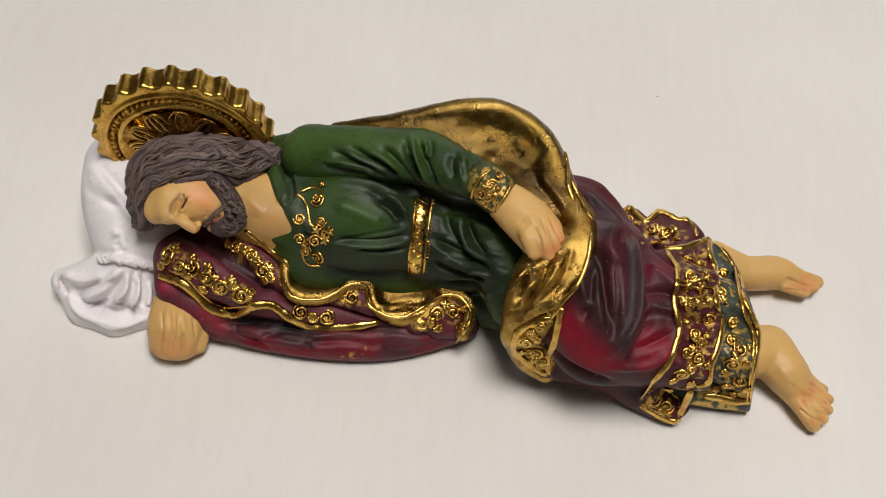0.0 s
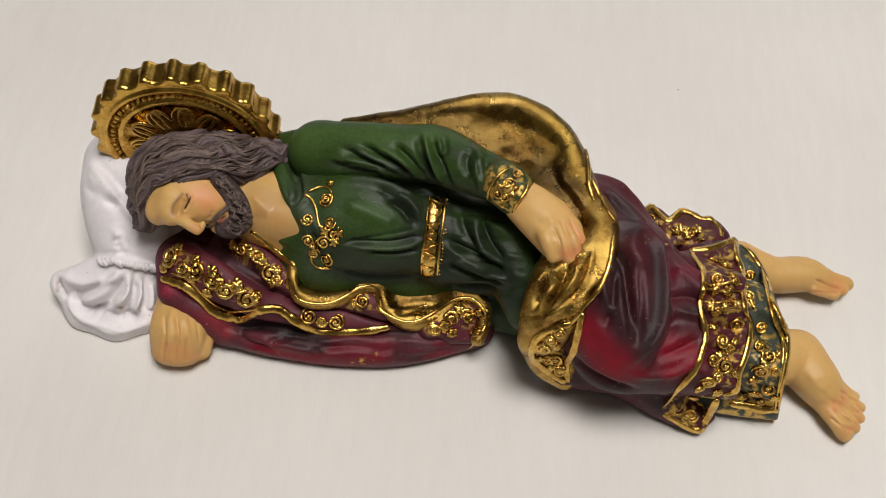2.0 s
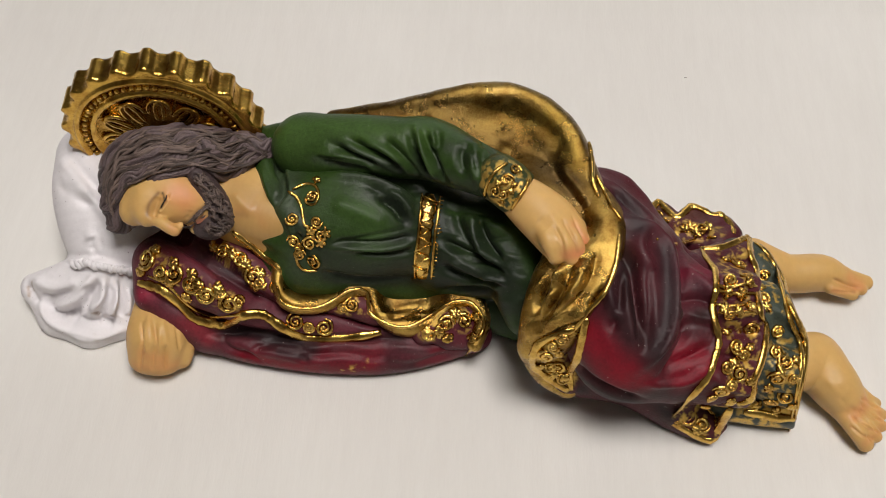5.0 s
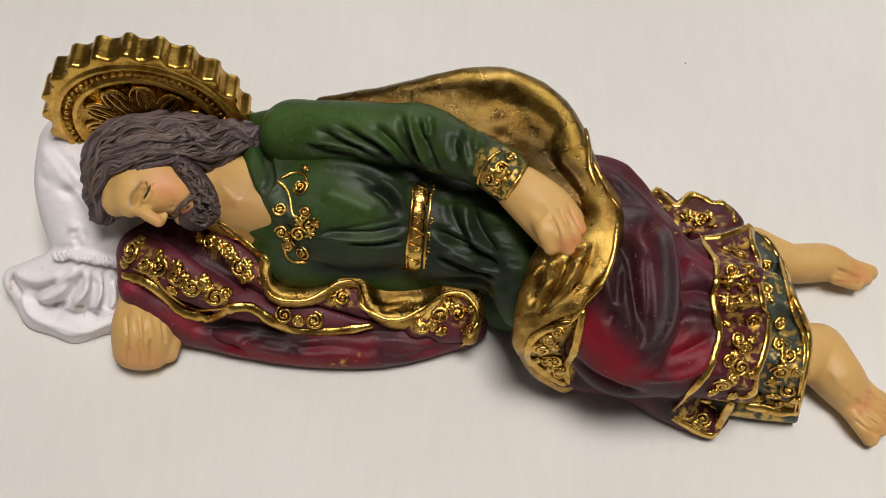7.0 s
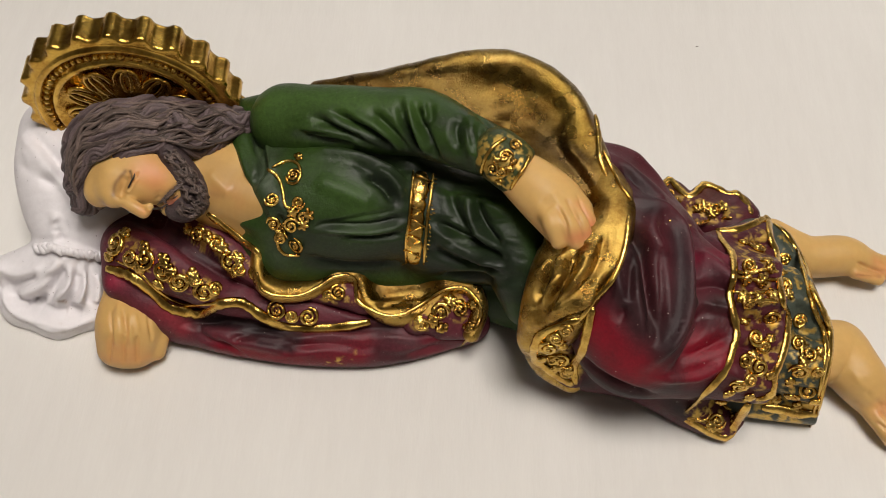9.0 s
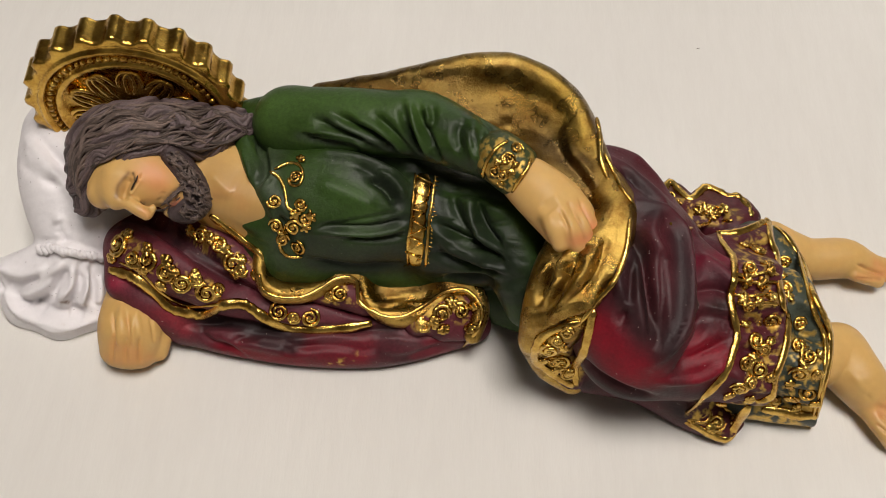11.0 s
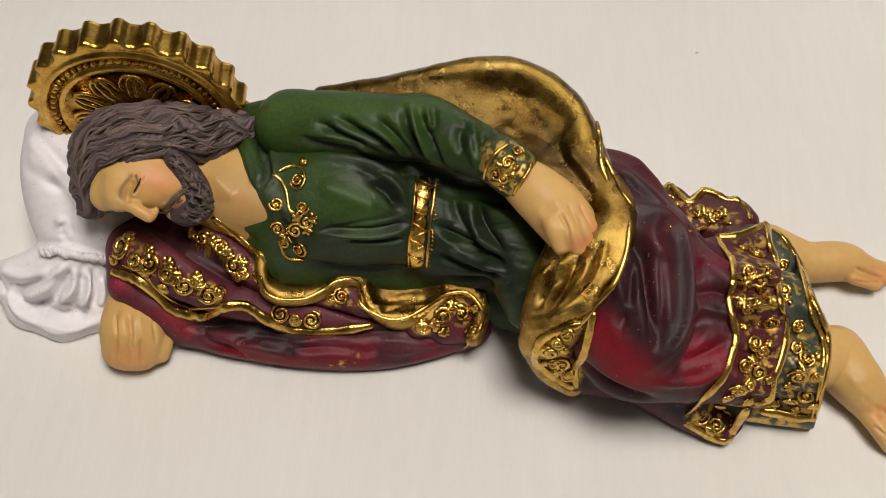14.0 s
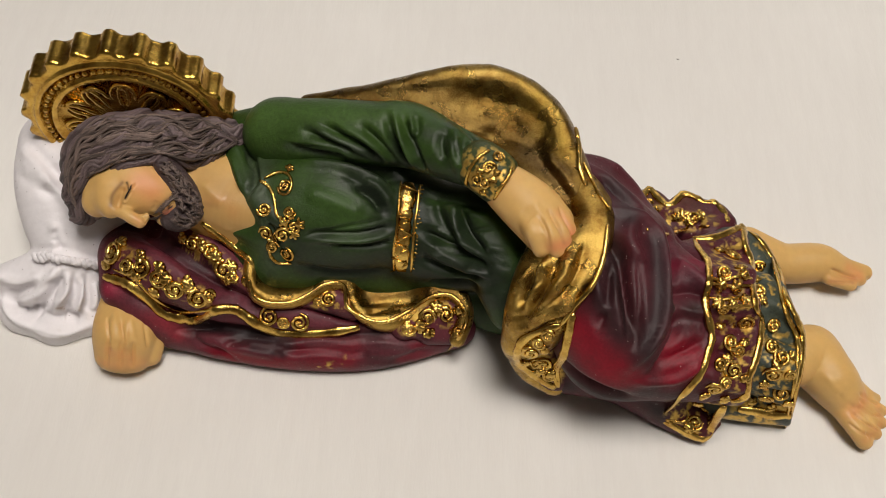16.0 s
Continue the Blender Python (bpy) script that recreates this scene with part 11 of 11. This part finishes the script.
lock(0.27, 1.14, (-27.2, 38.9, 50.5), (-26.8, 38.8, 50), (-26.5, 38.6, 49.4))
lock(0.27, 0.76, (-25.6, 40.3, 50.6), (-25.2, 40.2, 50.1), (-23.5, 39.3, 50.3))
lock(0.27, 1.44, (-28.9, 37.3, 48.2), (-28.9, 37.2, 48), (-28.3, 36.9, 47))
lock(0.27, 0.79, (-27.3, 38.6, 50.2), (-26.7, 38.7, 49.8), (-26.3, 38.6, 49.3))
lock(0.24, 1.1, (-25.24, 42.24, 52.43), (-24.51, 42.28, 52.37), (-24.16, 41.82, 51.8))
lock(0.24, 1.16, (-27.04, 44.1, 54.79), (-26.32, 43.96, 54.66), (-25.95, 43.67, 54.26))
lock(0.24, 1.41, (-28.55, 45.61, 57.27), (-28.12, 44.81, 57.01), (-27.4, 44.62, 56.87))
lock(0.24, 0.92, (-25.6, 42.4, 52.65), (-24.89, 42.38, 52.65), (-24.87, 41.96, 52.01))
lock(0.24, 0.77, (-28.12, 44.81, 57.01), (-27.4, 44.62, 56.87), (-27.4, 44.62, 56.87))
lock(0.24, 1.27, (-26.22, 42.89, 53.21), (-25.24, 42.66, 53.07), (-24.53, 42.35, 52.7))
lock(0.24, 1.46, (-28.08, 45.13, 55.92), (-27.1, 44.45, 56.26), (-26.23, 44.15, 55.92))
lock(0.24, 1.29, (-28.12, 44.81, 57.01), (-27.4, 44.62, 56.87), (-27.4, 44.62, 56.87))
lock(0.24, 0.91, (-25.95, 42.84, 53.25), (-24.92, 42.59, 53.12), (-24.34, 42.33, 53.06))
lock(0.24, 0.83, (-25.6, 43.01, 53.46), (-25.6, 43.01, 53.46), (-24.02, 42.13, 53.2))
lock(0.24, 1.38, (-27.39, 44.37, 54.99), (-26.69, 44.19, 55.11), (-26.32, 43.96, 54.66))
lock(0.24, 1.24, (-28.12, 44.81, 57.01), (-28.12, 44.81, 57.01), (-27.4, 44.62, 56.87))
lock(0.24, 1.36, (-25.25, 41.7, 51.86), (-24.88, 41.76, 51.84), (-24.16, 41.45, 51.43))
lock(0.24, 1.07, (-28.37, 45.01, 55.75), (-26.57, 44.56, 56.27), (-26.23, 44.15, 55.92))
lock(0.24, 1.43, (-26.34, 43.14, 53.67), (-25.6, 43.01, 53.46), (-24.5, 42.48, 53.24))
lock(0.24, 0.7, (-25.24, 42.12, 52.21), (-24.87, 41.96, 52.01), (-24.16, 41.62, 51.62))
lock(0.24, 1.17, (-25.68, 41.03, 51.14), (-24.16, 41.31, 51.2), (-23.89, 39.98, 50.12))
lock(0.24, 0.9, (-28.55, 45.61, 57.27), (-28.2, 45.83, 57.51), (-27.3, 45.35, 57.25))
lock(0.24, 0.65, (-27.11, 44.38, 55.62), (-26.62, 44.43, 56.01), (-26.28, 44.13, 55.5))
lock(0.24, 0.69, (-24.88, 41.57, 51.63), (-24.52, 41.47, 51.41), (-23.79, 41.18, 50.96))
lock(0.24, 0.82, (-26.33, 43.57, 54.33), (-25.95, 43.67, 54.26), (-25.6, 43.32, 53.87))
lock(0.24, 0.71, (-24.52, 41.62, 51.61), (-24.16, 41.45, 51.43), (-23.43, 41.17, 50.91))
lock(0.24, 1.15, (-28.12, 44.81, 57.01), (-27.4, 44.62, 56.87), (-26.57, 44.56, 56.27))
lock(0.24, 1.39, (-24.88, 41.76, 51.84), (-24.88, 41.76, 51.84), (-24.16, 41.45, 51.43))
lock(0.24, 1.21, (-24.52, 41.27, 51.23), (-24.16, 41.31, 51.2), (-23.81, 40.36, 50.07))
lock(0.24, 1.11, (-24.88, 41.57, 51.63), (-24.52, 41.62, 51.61), (-23.81, 41.37, 51.17))
lock(0.24, 1.44, (-25.24, 42.51, 52.87), (-24.53, 42.35, 52.7), (-23.62, 42.13, 52.12))
lock(0.24, 0.66, (-27.04, 44.1, 54.79), (-26.32, 44.1, 54.87), (-25.95, 43.85, 54.46))
lock(0.24, 1.07, (-25.97, 43.12, 53.7), (-25.6, 43.01, 53.46), (-24.5, 42.48, 53.24))
lock(0.24, 1.36, (-25.95, 42.84, 53.25), (-25.24, 42.84, 53.27), (-24.34, 42.33, 53.06))
lock(0.24, 1.2, (-25.24, 42.24, 52.43), (-24.87, 42.25, 52.42), (-24.51, 41.77, 51.86))
lock(0.24, 1.28, (-25.58, 42.51, 52.87), (-24.93, 42.47, 52.89), (-24.51, 42.28, 52.37))
lock(0.24, 0.96, (-25.24, 42.24, 52.43), (-24.87, 42.11, 52.23), (-24.16, 41.82, 51.8))
lock(0.24, 1.22, (-27.11, 44.38, 55.62), (-26.67, 44.3, 55.72), (-25.55, 44.05, 54.83))
lock(0.22, 0.25, (-37.56, 37, 53.28), (-37.14, 37.54, 54.05), (-36.53, 38.42, 54.82), (-36.13, 39.06, 55.2), (-36.11, 40.62, 55.22))
lock(0.32, 1.1, (-39.1, 51.0, 23.4), (-28.3, 37.2, 48.6), (-25.6, 39.5, 49.6))
lock(0.3, 0.8, (-31.3, 36.3, 44.2), (-28.4, 37.1, 46.2), (-25.4, 38.8, 48.3))
lock(0.3, 1.3, (-30.7, 37.2, 46.5), (-27.3, 38.1, 49.8), (-24.1, 40.4, 50.7))
lock(0.28, 0.9, (-29.5, 37.4, 47.8), (-26.3, 39.0, 50.3), (-23.4, 41.4, 51.1))
lock(0.28, 1.2, (-31.6, 37.5, 45.0), (-29.5, 37.2, 47.3), (-27.6, 37.5, 48.9))


# ---- halo: a thick scalloped disc standing behind the head ----
def halo(centre, radius, thick, teeth, lean, turn):
    m = pose(0, 0, 0, lean, 0, turn)
    around = np.linspace(0, 2 * np.pi, teeth * 12, endpoint=False)
    ridge = np.abs(np.mod(around * teeth / (2 * np.pi), 1) - 0.5) * 2
    scallop = 1 - 0.062 * np.clip(1.12 * (1 - np.clip((ridge - 0.04) / 0.70, 0, 1) ** 2.2), 0, 1)
    rows = []
    for share, depth in ((0.01, 1.6), (0.25, 1.4), (0.5, 1.2), (0.655, 1.0), (0.66, 2.1), (0.69, 2.3), (0.71, 1.9), (0.72, 0.9), (0.81, 0.9), (0.815, 1.9),
                         (0.84, 2.2), (0.865, 2.0), (0.87, 1.1), (0.9, 1.0)):
        rows.append((share * np.ones_like(around), depth))
    for grow, depth in ((0.97, 1.0), (1.0, 0.5), *[(1.0, 0.5 - (thick - 0.1) * k / 9) for k in range(1, 9)], (1.0, -thick + 0.6), (0.97, -thick), (0.6, -thick), (0.01, -thick)):
        rows.append((grow * scallop, depth))
    grid = np.array([[(s[i] * radius * math.sin(a), -d, s[i] * radius * math.cos(a)) for i, a in enumerate(around)] for s, d in rows])
    turned = grid @ np.array(m.to_3x3()).T + np.array(centre)
    disc = Sheet(turned, True)
    beaten = np.array([noise.noise(Vector(v) * 0.7) + 0.6 * noise.noise(Vector(v) * 1.9) for v in disc.V])
    disc.V += disc.N * (0.13 * beaten)[:, None]
    figure.add(disc, GOLD, HALO_GOLD)

    def at(a, share, d):
        return np.array(m.to_3x3()) @ np.array((share * radius * math.sin(a), -d, share * radius * math.cos(a))) + np.array(centre)

    face = np.array(m.to_3x3()) @ np.array((0, -1.0, 0))
    for i in range(64):
        a = 2 * math.pi * i / 64
        r = 1.15 + 0.25 * random.random()
        figure.add(rod([at(a - 0.028, 0.765, 1.1), at(a + 0.028, 0.765, 1.1)], r, face, 7, 1.0, 0.8), GOLD, HALO_GOLD)
    for i in range(11):
        a = 2 * math.pi * i / 11 + 0.1
        for way in (-1, 1):
            curl = [at(a + way * (0.26 - 0.2 * s) * math.cos(3.4 * s), 0.40 + 0.17 * math.sin(4.2 * s) + 0.05 * s, 1.5) for s in np.linspace(0, 1, 9)]
            figure.add(rod(curl, 0.75, face, 6, 0.9), GOLD, HALO_GOLD)


HALO_GOLD = (0.72, 0.45, 0.09)
halo((-44.6, 70.0, 46.0), 32.0, 8.5, 22, 0, 3)

statue = figure.mesh("figurine")
tagged(statue, "painted resin figurine of a sleeping robed man, gilded, on cloth", "figurine")

# ---- table ----
TABLE, tt, tb, tl = nodes_of("white_tablecloth")
tc = tt.nodes.new("ShaderNodeTexCoord")
stretch = node(tt, "ShaderNodeMapping")
stretch.inputs["Scale"].default_value = (240.0, 34.0, 1.0)
tl.new(tc.outputs["Object"], stretch.inputs["Vector"])
slub = node(tt, "ShaderNodeTexNoise", Scale=1.0, Detail=5.0, Roughness=0.6)
tl.new(stretch.outputs[0], slub.inputs["Vector"])
broad = node(tt, "ShaderNodeTexNoise", Scale=9.0, Detail=3.0)
tl.new(tc.outputs["Object"], broad.inputs["Vector"])
mixed = tt.nodes.new("ShaderNodeMath")
mixed.operation = "ADD"
thread = node(tt, "ShaderNodeMapping")
thread.inputs["Scale"].default_value = (1500.0, 160.0, 1.0)
tl.new(tc.outputs["Object"], thread.inputs["Vector"])
weave = node(tt, "ShaderNodeTexNoise", Scale=1.0, Detail=4.0, Roughness=0.7)
tl.new(thread.outputs[0], weave.inputs["Vector"])
woven = tt.nodes.new("ShaderNodeMix")
woven.inputs[0].default_value = 0.4
tl.new(slub.outputs["Fac"], woven.inputs[2])
tl.new(weave.outputs["Fac"], woven.inputs[3])
tl.new(woven.outputs[0], mixed.inputs[0])
tl.new(broad.outputs["Fac"], mixed.inputs[1])
ramp = tt.nodes.new("ShaderNodeValToRGB")
ramp.color_ramp.elements[0].position, ramp.color_ramp.elements[0].color = 0.3, (0.645, 0.62, 0.585, 1)
ramp.color_ramp.elements[1].position, ramp.color_ramp.elements[1].color = 0.72, (0.735, 0.715, 0.68, 1)
half = tt.nodes.new("ShaderNodeMath")
half.operation = "MULTIPLY"
half.inputs[1].default_value = 0.5
tl.new(mixed.outputs[0], half.inputs[0])
tl.new(half.outputs[0], ramp.inputs["Fac"])
tl.new(ramp.outputs["Color"], tb.inputs["Base Color"])
tb.inputs["Roughness"].default_value = 0.75
tbump = node(tt, "ShaderNodeBump", Strength=0.3, Distance=0.0004)
tl.new(woven.outputs[0], tbump.inputs["Height"])
tl.new(tbump.outputs["Normal"], tb.inputs["Normal"])


def plain(name, colour, rough=0.8):
    m, t, b, link = nodes_of(name)
    n = node(t, "ShaderNodeTexNoise", Scale=14.0, Detail=4.0)
    r = t.nodes.new("ShaderNodeValToRGB")
    r.color_ramp.elements[0].color = (*[c * 0.93 for c in colour], 1)
    r.color_ramp.elements[1].color = (*[min(1, c * 1.05) for c in colour], 1)
    link.new(n.outputs["Fac"], r.inputs["Fac"])
    link.new(r.outputs["Color"], b.inputs["Base Color"])
    b.inputs["Roughness"].default_value = rough
    return m


def box(lo, hi, bevel=0.0):
    bm = bmesh.new()
    bmesh.ops.create_cube(bm, size=1)
    lo, hi = Vector(lo), Vector(hi)
    for v in bm.verts:
        v.co = Vector([(lo[i] + hi[i]) / 2 + v.co[i] * (hi[i] - lo[i]) for i in range(3)])
    if bevel:
        bmesh.ops.bevel(bm, geom=bm.edges[:], offset=bevel, segments=3, affect="EDGES")
    return bm


WOOD = plain("table_wood", (0.22, 0.13, 0.07), 0.5)
table = tagged(new("table"), "table under a smooth off-white cloth", "table")
part("tabletop", box((-0.75, -0.55, -0.04), (0.85, 0.65, -0.002), 0.004), WOOD, table)
for lx in (-0.68, 0.72):
    for ly in (-0.48, 0.52):
        part("leg", box((lx, ly, -0.75), (lx + 0.06, ly + 0.06, -0.04), 0.004), WOOD, table)
cloth = part("tablecloth", box((-0.76, -0.56, -0.002), (0.86, 0.66, 0.0), 0.0008), TABLE, None, "smooth off-white woven tablecloth lying flat on the table")
tagged(cloth, "", "tablecloth")

bm = bmesh.new()
bmesh.ops.create_icosphere(bm, subdivisions=2, radius=0.0004)
for v in bm.verts:
    v.co = Vector((v.co.x * 1.5, v.co.y * 0.6, v.co.z * 0.5)) * (0.8 + 0.4 * random.random()) + Vector((0.1400, 0.1515, 0.0003))
tagged(part("crumb", bm, plain("grey_dust", (0.42, 0.39, 0.36))), "tiny grey crumb lying on the tablecloth", "crumb")

# ---- room: unseen, added around the table, toned for what the gold reflects ----
PLASTER, FLOORING = plain("wall_plaster", (0.42, 0.40, 0.37)), plain("floor_boards", (0.3, 0.2, 0.12), 0.5)
for name, lo, hi, mat in (("floor", (-2.1, -2.1, -0.85), (2.1, 2.1, -0.75), FLOORING), ("ceiling", (-2.1, -2.1, 1.70), (2.1, 2.1, 1.80), PLASTER),
                          ("wall_south", (-2.1, -2.1, -0.75), (2.1, -2.0, 1.70), PLASTER),
                          ("wall_east", (2.0, -2.0, -0.75), (2.1, 2.0, 1.70), PLASTER), ("wall_west", (-2.1, -2.0, -0.75), (-2.0, 2.0, 1.70), PLASTER)):
    tagged(part(name, box(lo, hi), mat), "plain painted " + name.split("_")[0] + " of the room", name.split("_")[0], kind="structure")

# unseen north wall, with a window opening added to go with the back light
wall = tagged(new("wall_north"), "plain painted room wall, out of view, with an added window opening", "wall", kind="structure")
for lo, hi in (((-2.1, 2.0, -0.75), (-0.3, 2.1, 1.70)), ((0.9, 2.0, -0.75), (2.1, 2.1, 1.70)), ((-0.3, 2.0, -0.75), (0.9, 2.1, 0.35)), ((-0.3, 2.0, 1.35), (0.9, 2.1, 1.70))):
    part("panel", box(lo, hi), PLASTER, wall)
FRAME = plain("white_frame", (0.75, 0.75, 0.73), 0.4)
window = tagged(new("added_window_1"), "added white framed window in the room wall, out of view", "window", kind="structure")
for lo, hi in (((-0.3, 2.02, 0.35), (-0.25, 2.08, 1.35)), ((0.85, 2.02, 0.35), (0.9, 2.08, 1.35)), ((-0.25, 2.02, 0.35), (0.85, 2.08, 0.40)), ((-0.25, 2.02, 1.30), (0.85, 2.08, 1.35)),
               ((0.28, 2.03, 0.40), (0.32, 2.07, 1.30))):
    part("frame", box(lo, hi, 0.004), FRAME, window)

# added ceiling lamp, unseen: a square frame with a glowing diffuser, above its light
GLOW, gt, gb, gl = nodes_of("added_diffuser")
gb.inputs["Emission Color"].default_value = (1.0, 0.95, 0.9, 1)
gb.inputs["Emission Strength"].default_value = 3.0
lamp = tagged(new("added_ceiling_lamp"), "added square white ceiling lamp, out of view, with a glowing diffuser", "ceiling lamp")
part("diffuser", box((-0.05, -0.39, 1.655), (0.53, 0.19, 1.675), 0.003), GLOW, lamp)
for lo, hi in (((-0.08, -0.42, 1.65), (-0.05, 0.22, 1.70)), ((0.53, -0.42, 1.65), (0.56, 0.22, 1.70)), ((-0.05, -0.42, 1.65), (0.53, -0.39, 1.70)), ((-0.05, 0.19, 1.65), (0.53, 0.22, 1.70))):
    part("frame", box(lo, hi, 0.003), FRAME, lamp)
